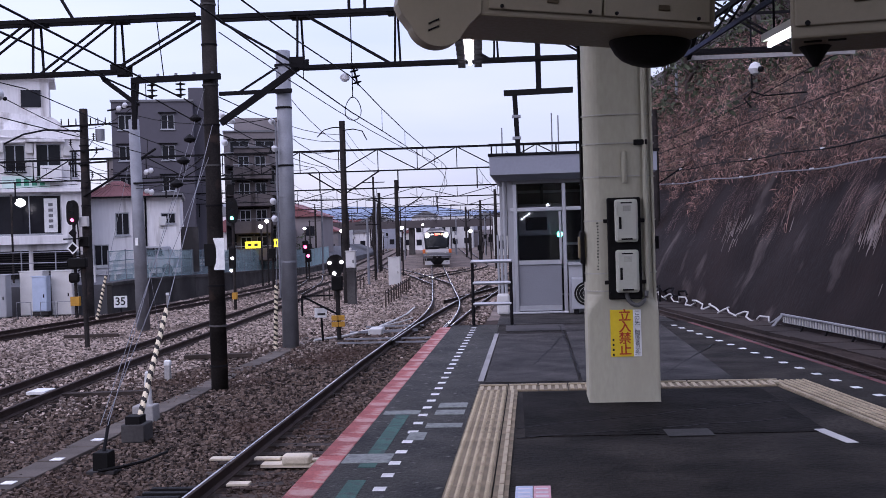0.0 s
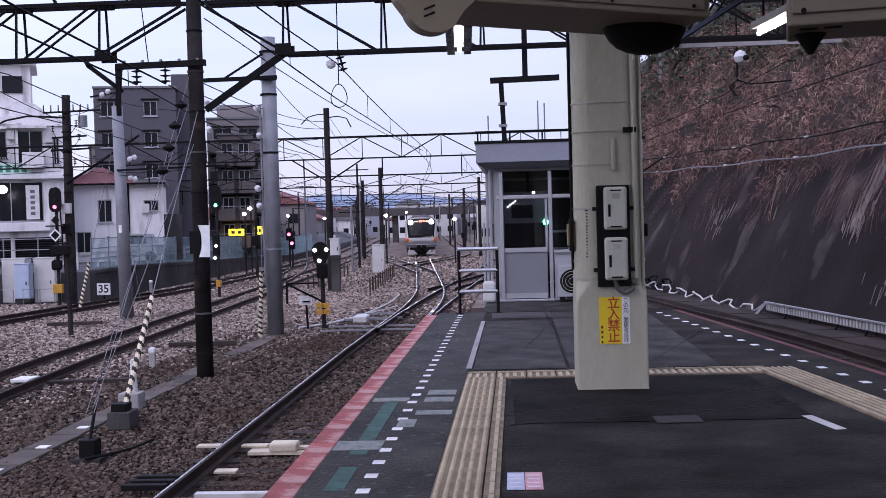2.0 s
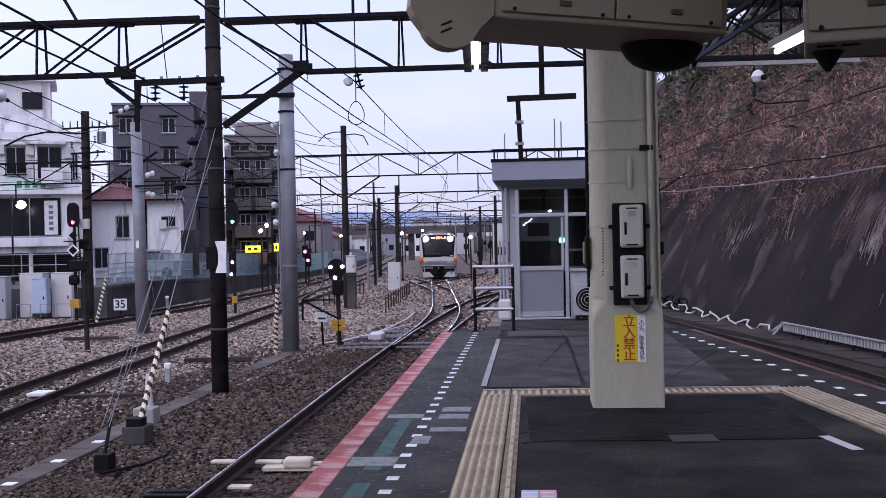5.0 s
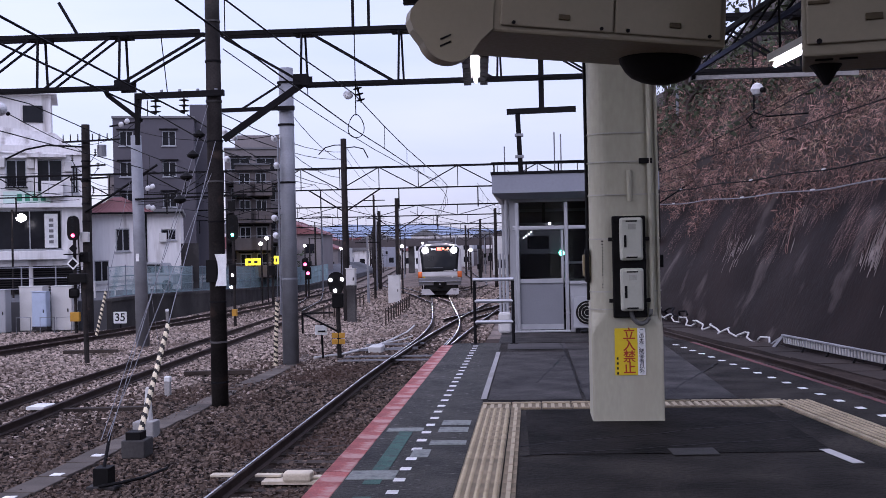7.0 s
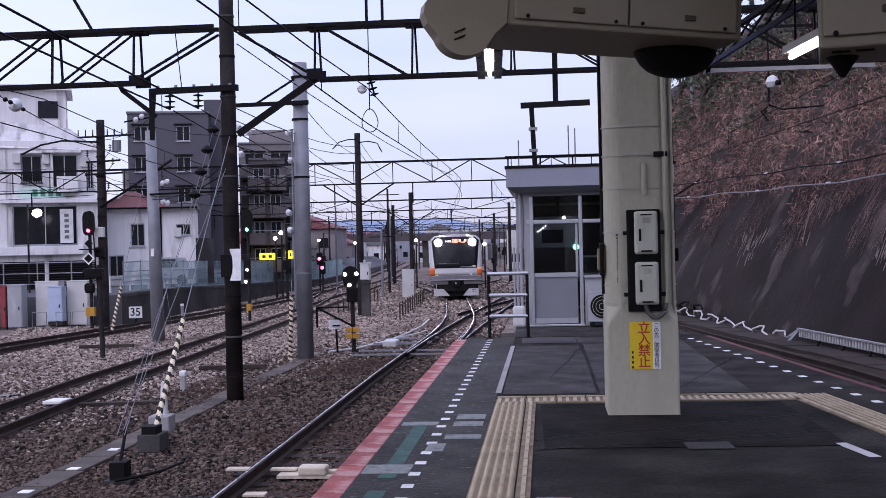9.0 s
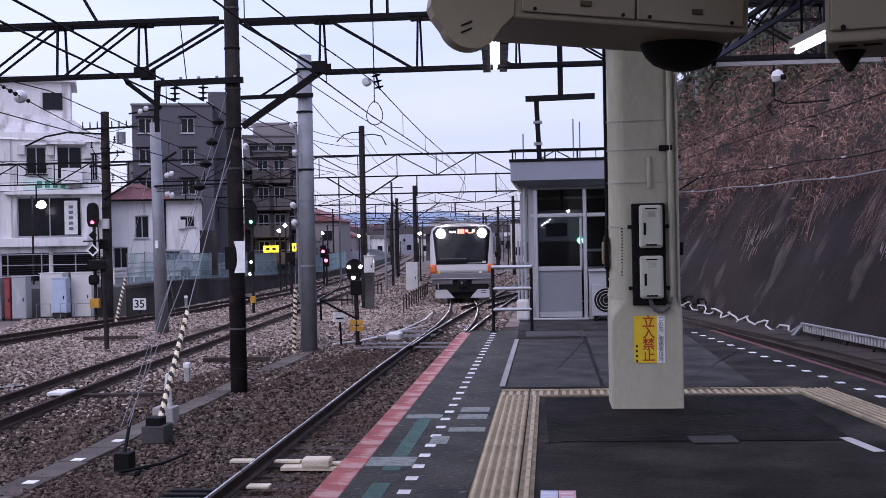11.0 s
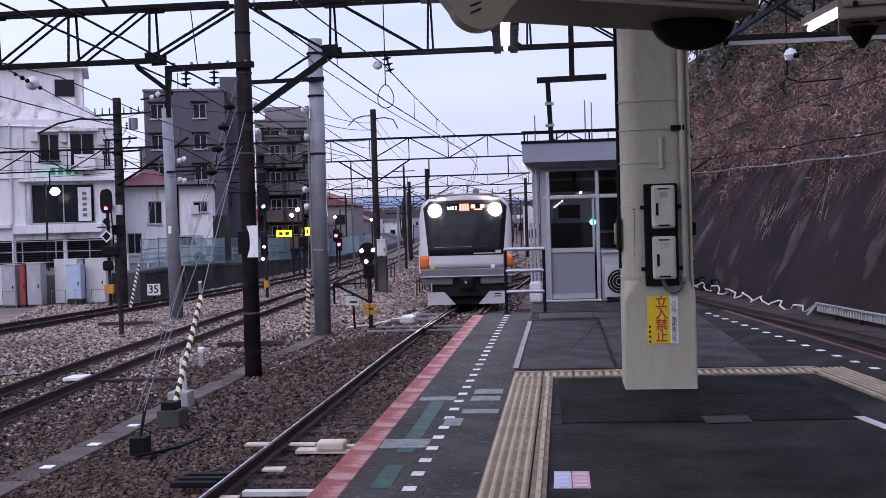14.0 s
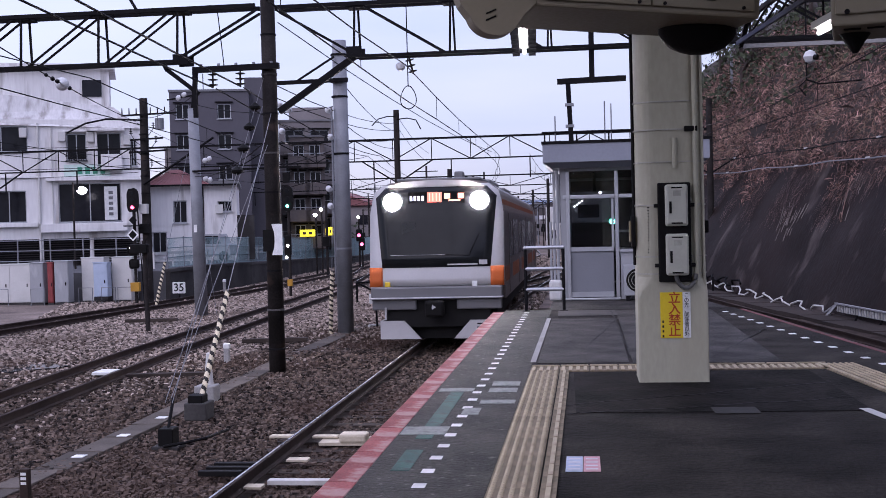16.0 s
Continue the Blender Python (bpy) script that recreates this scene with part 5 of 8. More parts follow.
def build_wires():
    """Contact and messenger wires with droppers over each track, and feeders."""
    stops = [-12, GY, 50, 76, 102, 130, 162, 200, 240]
    for at, zc, label in ((main_x, 5.0, "overhead contact wires over the platform track"), (yard_x, 5.0, "overhead contact wires over the yard track"),
                          (outer_x, 5.0, "overhead contact wires over the outer track"), (branch_x, 5.1, "overhead contact wires over the branch"),
                          (right_x, 5.0, "overhead contact wires over the far platform track"), (for_x, 5.05, "overhead contact wires over the far track"), (mid_x, 5.05, "overhead contact wires over the crossover")):
        w = thing("overhead_wire", label, "overhead wire", "overhead wires")
        b = bms()
        for a, c in zip(stops, stops[1:]):
            if (at is branch_x and a < 40) or (at is for_x and a < 76) or (at is mid_x and not 60 < a < 125):
                continue
            n = 7
            off = 0.2 if stops.index(a) % 2 else -0.2
            cp = [Vector((at(a + (c - a) * i / n) - off * (1 - 2 * i / n), a + (c - a) * i / n, rail_z(a + (c - a) * i / n) + zc)) for i in range(n + 1)]
            mp = [p + Vector((0, 0, 0.68 - 0.36 * 4 * (i / n) * (1 - i / n))) for i, p in enumerate(cp)]
            r = 0.011 if a < 60 else 0.017
            wire(b, cp, r)
            wire(b, mp, r)
            for i in range(1, n):
                rod(b, cp[i], mp[i], 0.006, n=4)
        part("wire_run", b, M_STEEL, w)
    f = thing("feeder_wire", "dark feeder cables along the poles", "cable")
    for x, z, near in ((-7.07, 4.27, (-6.19, 4.0, 4.50)), (-6.52, 4.27, (-5.35, 4.0, 4.44))):
        b = bms()
        wire(b, sag(near, (x, GY - 0.2, z), 0.04, 8), 0.017)
        for a, c in zip(stops[1:5], stops[2:6]):
            wire(b, sag((x - 0.085 * (a - GY), a, z + 0.3 * (a > 40)), (x - 0.085 * (c - GY), c, z + 0.3), 0.25, 8), 0.013)
        part("cable", b, M_STEEL, f)
    s = thing("span_wires", "thin registration and pull-off wires across the yard", "wire")
    b = bms()
    for p, q in (((-5.8, GY, 5.5), (-4.0, 50, 4.6)), ((-5.8, GY, 3.2), (-9.5, 50, 4.6)), ((-6.33, 29.4, 5.4), (-8.2, 50, 5.6)), ((-6.33, 29.4, 4.3), (-8.2, 50, 4.9)),
                 ((-12.85, 36.7, 6.0), (-18.0, 44.5, 6.1)), ((-12.85, 36.7, 3.4), (-6.3, 29.4, 3.6)), ((-12.85, 36.7, 3.9), (-20, 50, 5.2)), ((-18, 44.5, 5.0), (-30, 40, 5.4)),
                 ((-18, 44.5, 4.2), (-34, 45, 4.7)), ((-18, 44.5, 3.9), (-34, 46, 4.3)), ((-6.33, 29.4, 4.7), (-12.9, 36.7, 5.7)), ((-18, 44.5, 5.9), (-24, 75, 6.2)), ((-6.0, GY, 4.35), (-8.2, 50, 6.0)), ((-6.0, GY, 4.1), (-8.2, 50, 5.7)), ((-6.0, GY, 3.6), (-8.2, 50, 5.3)), ((-6.0, GY, 3.3), (-12.9, 36.7, 3.3)),
                 ((-8.2, 50, 6.4), (-10.3, 76, 6.2)), ((-8.2, 50, 5.9), (-10.3, 76, 5.6)), ((-1.0, 50, 5.0), (1.2, 76, 4.8))):
        part("span_wire", wire(bms(), sag(p, q, 0.25, 6), 0.011), M_STEEL, s)
    b.free()
    strain = thing("strain_line", "feeder line with a string of strain insulators", "wire")
    pa, pb = Vector((-18.0, 44.4, 5.95)), Vector((-8.2, GY - 10, 4.85))
    part("line", wire(bms(), sag(pa, pb, 0.15, 10), 0.013), M_STEEL, strain)
    d = (pb - pa).normalized()
    for f, r, ln in ((0.50, 0.055, 0.12), (0.535, 0.17, 0.34), (0.555, 0.055, 0.12), (0.575, 0.055, 0.12), (0.60, 0.045, 0.1)):
        q = pa.lerp(pb, f) - Vector((0, 0, 0.15))
        b = bms()
        lathe(b, [(0.012, -ln / 2), (r * 0.7, -ln / 4), (r, 0.0), (r * 0.7, ln / 4), (0.012, ln / 2)], 0, 0, 14, Matrix.Translation(q) @ d.to_track_quat("Z", "Y").to_matrix().to_4x4())
        part("insulator", b, M_INS if r > 0.1 else M_BLACK, strain)
    # pull-off arms on the second portal's pole
    arm = thing("pull_off_arm", "curved steel pull-off arm holding the contact wire", "bracket")
    part("arm", wire(bms(), [(-8.2, 49.9, 6.3), (-8.6, 49.9, 6.3), (-9.0, 49.9, 6.2), (-9.3, 49.9, 5.9)], 0.025), M_STEEL, arm)
    part("arm", wire(bms(), [(-8.2, 49.9, 6.15), (-7.7, 49.9, 6.2), (-7.3, 49.9, 6.1), (-7.1, 49.9, 5.7)], 0.025), M_STEEL, arm)


build_wires()


# ---- signals, cabinets, lineside things ----
def disc(bm, x, y, z, r, n=16):
    return rod(bm, (x, y, z), (x, y - 0.02, z), r, n=n)


def build_signal(x, y, z0, zh, hh, lamp, lamp_z, label, extras):
    s = thing("colour_light_signal", label, "railway signal", "signals")
    part("mast", rod(bms(), (x, y + 0.12, z0), (x, y + 0.12, zh + 0.5), 0.065, n=12), M_POLE, s)
    b = prism(bms(), [(x + u, v + zh) for u, v in [(px * 0.5, pz * hh) for px, pz in round_rect(0.94, 1.0, 0.30, 6)]], y - 0.03, y + 0.08, "y")
    head = part("signal_head", b, M_BLACK, s, "black rounded signal head")
    for k in (-1, 0, 1):
        bb = bms()
        z = zh + k * hh * 0.3
        disc(bb, x, y - 0.035, z, 0.07)
        part("lens", bb, lamp if abs(z - lamp_z) < hh * 0.16 else M_TBLACK, head)
        hood = bms()
        wire(hood, [(x + 0.09 * math.cos(a), y - 0.13, z + 0.09 * math.sin(a)) for a in [0.2 + 0.3 * i for i in range(10)]], 0.012)
        part("hood", hood, M_BLACK, head)
    if extras == "red":
        part("diamond_marker", box(bms(), x - 0.02, y - 0.02, 1.36, 0.36, 0.02, 0.36, 0, pose(0, 0, 0, 0, 45, 0)), M_WHITE, s)
        part("diamond_field", box(bms(), x - 0.02, y - 0.034, 1.36, 0.25, 0.012, 0.25, 0, pose(0, 0, 0, 0, 45, 0)), M_BLACK, s)
        part("route_head", box(bms(), x - 0.02, y - 0.02, 0.72, 0.46, 0.1, 0.42, 0.12), M_BLACK, s)
        for dx in (-0.10, 0.13):
            part("route_lamp", disc(bms(), x + dx, y - 0.075, 0.82, 0.055), M_WLED, s)
        part("route_head", box(bms(), x, y - 0.02, 0.18, 0.4, 0.1, 0.4, 0.1), M_BLACK, s)
        part("mast_box", box(bms(), x + 0.02, y, -0.75, 0.36, 0.2, 0.36, 0.01), mat("amber_plate", (0.42, 0.22, 0.03), 0.6), s)
        part("ladder", bar(bms(), (x + 0.3, y + 0.2, z0), (x + 0.1, y + 0.2, zh), 0.04), M_STEEL, s)
        part("triangle", box(bms(), x, y - 0.02, 1.95, 0.24, 0.03, 0.24, 0, pose(0, 0, 0, 0, 45, 0)), M_STEEL, s)
        part("step", box(bms(), x, y, 1.72, 0.7, 0.3, 0.05), M_STEEL, s)
    if extras == "green":
        for dx, dz in ((-0.02, 0.72), (-0.08, 0.22)):
            part("route_lamp", disc(bms(), x + dx, y - 0.08, dz, 0.06), M_WLED, s)
        part("route_head", box(bms(), x - 0.03, y - 0.02, 0.75, 0.3, 0.1, 0.9, 0.06), M_BLACK, s)
        part("number_head", box(bms(), x - 0.02, y - 0.02, zh + hh * 0.5 + 0.35, 0.3, 0.1, 0.42, 0.01), M_BLACK, s)
        part("mast_box", box(bms(), x + 0.02, y, -0.85, 0.2, 0.2, 0.28, 0.01), mat("amber_plate", (0.42, 0.22, 0.03), 0.6), s)


build_signal(-18.08, 44.0, -1.5, 2.75, 0.95, M_REDLED, 2.52, "black colour light signal showing red", "red")
build_signal(-12.46, 47.0, -1.5, 2.72, 1.05, M_GREENLED, 2.42, "black colour light signal showing green", "green")


def build_dwarf():
    s = thing("shunting_signal", "low black shunting signal with three white lights", "railway signal", "signals")
    x, y = -5.32, 30.7
    part("mast", rod(bms(), (x + 0.03, y + 0.1, -1.35), (x, y + 0.1, 0.9), 0.06, n=12), M_POLE, s)
    b = prism(bms(), [(0.24 * math.cos(radians(a)), 0.24 * math.sin(radians(a))) for a in range(-20, 201, 20)] + [(-0.18, -0.30), (0.10, -0.42)], y - 0.04, y + 0.05, "y")
    o = part("signal_head", b, M_BLACK, s, "rounded black head")
    o.location = (x, 0, 0.82)
    for dx, dz in ((-0.15, 0.84), (0.17, 0.85), (-0.03, 0.55)):
        part("lens", disc(bms(), x + dx, y - 0.05, dz, 0.05), M_WLED, s)
    part("lower_box", box(bms(), x + 0.03, y, 0.28, 0.3, 0.14, 0.4, 0.03), M_BLACK, s)
    amber = mat("amber_plate", (0.42, 0.22, 0.03), 0.6)
    for i in range(2):
        for j in range(2):
            part("amber_panel", box(bms(), x - 0.06 + 0.19 * i, y - 0.06, -0.66 - 0.17 * j, 0.17, 0.03, 0.14, 0.01), amber, s)
    part("bracket", bar(bms(), (x - 0.95, y, -0.05), (x, y, -0.55), 0.05), M_STEEL, s)
    part("bracket", bar(bms(), (x - 0.95, y, -0.05), (x - 0.95, y, -0.6), 0.05), M_STEEL, s)
    part("bracket", bar(bms(), (x - 0.95, y, -0.05), (x - 0.1, y, -0.05), 0.04), M_STEEL, s)
    k = thing("marker_post", "thin dark marker post with white board in the ballast", "post")
    part("post", rod(bms(), (-5.74, 30.8, -1.35), (-5.78, 30.8, -0.35), 0.03), M_STEEL, k)
    part("board", box(bms(), -5.78, 30.78, -0.52, 0.34, 0.03, 0.26, 0.01), M_WHITE, k)
    part("cross_bar", box(bms(), -5.76, 30.75, -0.55, 0.2, 0.03, 0.04), M_STEEL, k)


build_dwarf()


def cabinet(x, y, z0, w, d, h, material, label, doors=1):
    c = thing("lineside_cabinet", label, "cabinet", "lineside cabinets")
    part("body", box(bms(), x, y, z0 + h / 2 + 0.06, w, d, h, 0.015), material, c)
    for i in range(doors):
        xx = x - w / 2 + w * (i + 0.5) / doors
        door = part("door", box(bms(), xx, y - d / 2 - 0.01, z0 + h / 2 + 0.06, w / doors - 0.05, 0.02, h - 0.12, 0.006), material, c)
        part("handle", box(bms(), xx + w / doors * 0.3, y - d / 2 - 0.03, z0 + h * 0.5, 0.04, 0.02, 0.14), M_STEEL, door)
    part("top", box(bms(), x, y, z0 + h + 0.075, w + 0.06, d + 0.06, 0.03), material, c)
    part("plinth", box(bms(), x, y, z0 + 0.02, w, d, 0.16), M_CONC_DARK, c)
    return c


CZ = -1.5
cabinet(-20.75, 46.3, CZ, 1.0, 0.6, 1.85, M_CAB, "pale grey lineside equipment cabinet", 1)
cabinet(-20.15, 45.6, CZ + 0.2, 0.62, 0.4, 1.45, mat("blue_grey_cabinet", (0.36, 0.42, 0.52), 0.55, var=0.08), "blue-grey lineside equipment cabinet", 1)
cabinet(-19.45, 46.3, CZ, 0.9, 0.6, 1.85, M_CAB, "pale grey lineside equipment cabinet", 1)
cabinet(-21.75, 45.4, CZ, 0.62, 0.5, 1.75, M_HUT, "white lineside equipment cabinet", 1)
cabinet(-22.25, 45.4, CZ, 0.24, 0.5, 1.7, mat("faded_red_cabinet", (0.22, 0.045, 0.045), 0.6, var=0.15), "faded red narrow lineside cabinet", 1)
cabinet(-22.85, 45.4, CZ, 0.6, 0.5, 1.7, M_HUT, "white lineside equipment cabinet", 1)
cabinet(-24.2, 45.8, CZ, 1.9, 0.6, 1.65, M_CAB, "wide pale beige two-door lineside cabinet", 2)
cabinet(-26.2, 45.8, CZ, 1.5, 0.6, 1.5, M_CAB, "wide pale lineside cabinet", 2)
cabinet(-8.6, 71.0, rail_z(71) - 0.25, 0.75, 0.5, 1.75, M_CAB, "tall pale signal cabinet between the tracks", 1)
cabinet(-7.85, 49.2, rail_z(49) + 1.35, 0.4, 0.4, 0.75, M_CAB, "small pale cabinet raised on a post", 1)
post_box = thing("cabinet_post", "dark concrete post under a small cabinet", "post")
part("post", box(bms(), -7.85, 49.2, rail_z(49) + 0.5, 0.36, 0.36, 1.6, 0.02), M_CONC_DARK, post_box)


def build_lineside():
    # kerb rails in front of the cabinets
    for x in (-24.6, -23.0, -20.9, -19.9, -19.2):
        g = thing("guard_hoop", "small galvanised guard hoop in front of a cabinet", "guard rail", "guard hoops")
        part("hoop", wire(bms(), [(x, 44.9, -1.5), (x, 44.9, -0.8), (x + 0.6, 44.9, -0.8), (x + 0.6, 44.9, -1.5)], 0.02), M_GALV, g)
    p = thing("utility_pole", "dark utility pole with cross arms, transformer and insulators", "pole")
    x, y = -17.75, 44.6
    part("shaft", rod(bms(), (x, y, -1.5), (x + 0.02, y, 6.9), 0.20, 0.16, 16), M_POLE, p)
    for z in (3.0, 3.7, 4.6, 5.4, 6.2):
        part("band", rod(bms(), (x, y, z), (x, y, z + 0.06), 0.19, n=16), M_STEEL, p)
    for z, w in ((6.2, 1.5), (5.2, 0.9), (4.7, 1.0)):
        part("cross_arm", bar(bms(), (x - w * 0.55, y - 0.25, z), (x + w, y - 0.25, z + 0.05), 0.07), M_STEEL, p)
    for i in range(7):
        xx = x - 0.8 + 0.3 * i
        part("pin_insulator", rod(bms(), (xx, y - 0.25, 6.25), (xx, y - 0.25, 6.5), 0.03, 0.02), M_POLE, p)
    for z, dx in ((5.9, 0.5), (5.7, -0.45), (5.35, 0.6), (4.9, -0.5), (4.4, 0.4)):
        insulator(p, (x + dx, y - 0.25, z), (0, 0, -1), 3, 0.07, 0.28)
        part("jumper", wire(bms(), [(x + dx, y - 0.25, z - 0.25), (x + dx * 0.6, y - 0.3, z - 0.55), (x + dx * 0.2, y - 0.25, z - 0.7)], 0.014), M_STEEL, p)
    for z in (2.4, 1.6):
        part("pole_box", box(bms(), x, y - 0.25, z, 0.34, 0.24, 0.4, 0.02), M_BLACK if z < 2 else M_CAB, p)
    part("transformer", rod(bms(), (x + 0.75, y - 0.2, 5.6), (x + 0.75, y - 0.2, 6.05), 0.18, n=14), M_GALV, p)
    part("feeder_bracket", wire(bms(), [(x, y - 0.2, 6.0), (x - 1.5, y - 0.2, 6.1), (x - 2.4, y - 0.2, 5.95), (x - 3.2, y - 0.2, 5.6)], 0.04), M_STEEL, p)
    part("feeder_bracket", wire(bms(), [(x, y - 0.2, 3.4), (x + 0.9, y - 0.2, 3.9), (x + 3.0, y - 0.2, 5.2)], 0.05), M_STEEL, p)
    q = thing("lamp_post", "thin dark post with small control box", "post")
    part("post", rod(bms(), (-12.3, 30.7, -1.4), (-12.35, 30.7, 1.25), 0.07, n=10), M_POLE, q)
    part("control_box", box(bms(), -12.45, 30.6, 1.02, 0.5, 0.2, 0.26, 0.02), M_BLACK, q)
    # speed board
    s = thing("speed_board", "white board with black numerals standing by the track", "sign")
    part("board", box(bms(), -16.98, 46.0, -0.92, 0.56, 0.03, 0.48, 0.03), M_WHITE, s)
    text_mesh("35", 0.46, mat("numeral_black", (0.02, 0.02, 0.02), 0.6), s, Matrix.Translation((-16.98, 45.978, -0.92)) @ pose(0, 0, 0, 90))
    part("post", bar(bms(), (-16.98, 46.05, -1.5), (-16.98, 46.05, -0.7), 0.06), M_STEEL, s)
    # trough
    tr = thing("cable_trough", "grey concrete cable trough with separate lids in the ballast", "cable trough")
    y = 11.0
    rng = random.Random(4)
    me = bpy.data.meshes.new("trough_lid")
    b = box(bms(), 0, 0, 0, 0.42, 0.96, 0.10, 0.01)
    b.to_mesh(me)
    b.free()
    me.materials.append(mat("trough_concrete", (0.075, 0.062, 0.052), 0.9, var=0.25, scale=2, fine=30, bump=0.3, each=0.3))
    while y < 33:
        o = new("trough_lid", me)
        o.parent = tr
        o.location = (-6.36 + 0.03 * math.sin(y), y, rail_z(y) - 0.205)
        o.rotation_euler = (rng.uniform(-0.01, 0.01), rng.uniform(-0.02, 0.02), rng.uniform(-0.02, 0.02))
        y += 1.0
    for y in (13.2, 16.0, 14.6):
        t = part("lid_tag", box(bms(), -6.3, y, rail_z(y) - 0.152, 0.15, 0.16, 0.012), M_WHITE, tr)
    # white boxes between rails
    d = thing("track_box", "weathered cream junction box between the rails", "track equipment")
    part("box_body", box(bms(), -3.0, 14.15, -1.2, 0.36, 0.24, 0.12, 0.03), mat("cream_box", (0.48, 0.42, 0.32), 0.7, var=0.15), d)
    part("box_plate", box(bms(), -3.05, 14.2, -1.27, 0.8, 0.3, 0.04), mat("cream_box", (0.48, 0.42, 0.32), 0.7, var=0.15), d)
    part("tie_bar", box(bms(), -3.0, 11.8, -1.24, 0.95, 0.12, 0.05), M_CAB, d)
    for x, y, w, dd in ((-4.02, 14.37, 0.30, 0.16), (-3.42, 12.88, 0.26, 0.16), (-3.42, 14.35, 0.34, 0.14), (-2.72, 14.22, 0.26, 0.12), (-3.55, 11.5, 0.2, 0.16)):
        q = thing("cable_plate", "worn cream cover plate lying between the rails", "cover plate", "cover plates")
        part("plate", box(bms(), x, y, -1.225, w, dd, 0.03, 0.006), mat("cream_box", (0.48, 0.42, 0.32), 0.7, var=0.15), q)
    for i in range(3):
        q = thing("timber_slat", "dark timber slat beside the rail", "timber", "timber slats")
        part("slat", box(bms(), -4.12 + 0.02 * i, 12.1 + 0.22 * i, -1.215, 0.5, 0.1, 0.06, 0.008), M_BLACK, q)
    hose = thing("ground_cable", "thin dark cable lying over the ballast", "cable")
    part("cable", wire(bms(), [(-5.42, 13.75, -1.24), (-5.18, 13.9, -1.22), (-5.0, 14.2, -1.215), (-4.92, 14.9, -1.23)], 0.02, 6), M_BLACK, hose)
    k = thing("track_box", "white marker plate between the rails of the yard track", "track equipment")
    part("plate", box(bms(), -9.3, 20.9, -1.2, 0.36, 0.5, 0.06, 0.01), M_WHITE, k)
    # low white posts and small marker stones
    for x, y, h in ((-7.5, 22.9, 0.42), (-16.3, 50.0, 0.5)):
        m = thing("marker_stone", "small white-topped marker post in the ballast", "marker post")
        part("post", box(bms(), x, y, -1.35 + h / 2, 0.12, 0.12, h, 0.02), M_CONC, m)
        part("cap", box(bms(), x, y, -1.35 + h, 0.14, 0.14, 0.12, 0.03), M_WHITE, m)
    # point machine with white conduits
    pm = thing("point_machine", "pale grey point machine with rods beside the turnout", "point machine")
    part("machine_body", box(bms(), -4.6, 33.2, -1.26, 0.4, 0.8, 0.2, 0.04), M_CAB, pm)
    part("rod", bar(bms(), (-5.4, 33.3, -1.3), (-3.4, 33.2, -1.25), 0.07), M_GALV, pm)
    part("rod", bar(bms(), (-5.2, 35.2, -1.3), (-3.4, 35.2, -1.27), 0.05), M_GALV, pm)
    cd = thing("white_conduit", "white plastic conduit running across the ballast", "conduit")
    pts = [(-6.0, 30.9), (-5.4, 32.0), (-4.9, 34.5), (-4.7, 37.5), (-4.6, 41.5), (-4.75, 45.5)]
    part("conduit", wire(bms(), [(x, y, rail_z(y) - 0.12) for x, y in pts], 0.035, 8), M_CAB, cd)
    part("conduit", wire(bms(), [(-4.9, 34.5, -1.28), (-4.3, 37.0, -1.3), (-4.1, 38.5, -1.3)], 0.025, 8), M_CAB, cd)
    # low timber fence lines between the tracks
    for base, n, sx, sy in (((-6.1, 47.0), 12, -0.05, 1.6), ((-9.6, 52.0), 10, -0.02, 1.6)):
        f = thing("low_fence", "low dark timber picket fence between the tracks", "fence", "low fences")
        for i in range(n):
            x, y = base[0] + sx * i * 1.6, base[1] + sy * i
            part("picket", box(bms(), x, y, rail_z(y) + 0.15, 0.06, 0.07, 0.75), M_SLEEPER, f)
        part("rail", bar(bms(), (base[0], base[1], rail_z(base[1]) + 0.4), (x, y, rail_z(y) + 0.4), 0.05), M_SLEEPER, f)
    # steel cross ties / old timbers lying in the ballast
    ot = thing("old_timber", "old dark timber lying across the ballast", "timber", "old timbers")
    part("beam", box(bms(), -8.0, 20.8, -1.26, 1.6, 0.18, 0.10, 0.01, pose(0, 0, 0, 0, 0, 8)), M_SLEEPER, ot)
    for x, y, r in ((-7.6, 27.0, 12), (-13.3, 33.5, 4)):
        copy_thing(ot, Matrix.Translation((x + 8.0, y - 20.8, 0.02)))


build_lineside()

# ---- street level, retaining wall, fence ----
def wall_x(y):
    return -17.75 - 0.062 * (y - 46)


STREET = -0.25


def brink(y):
    """Height of the retaining wall's top, which falls away with the tracks."""
    return -0.15 - 0.0225 * min(max(y - 50, 0), 60)


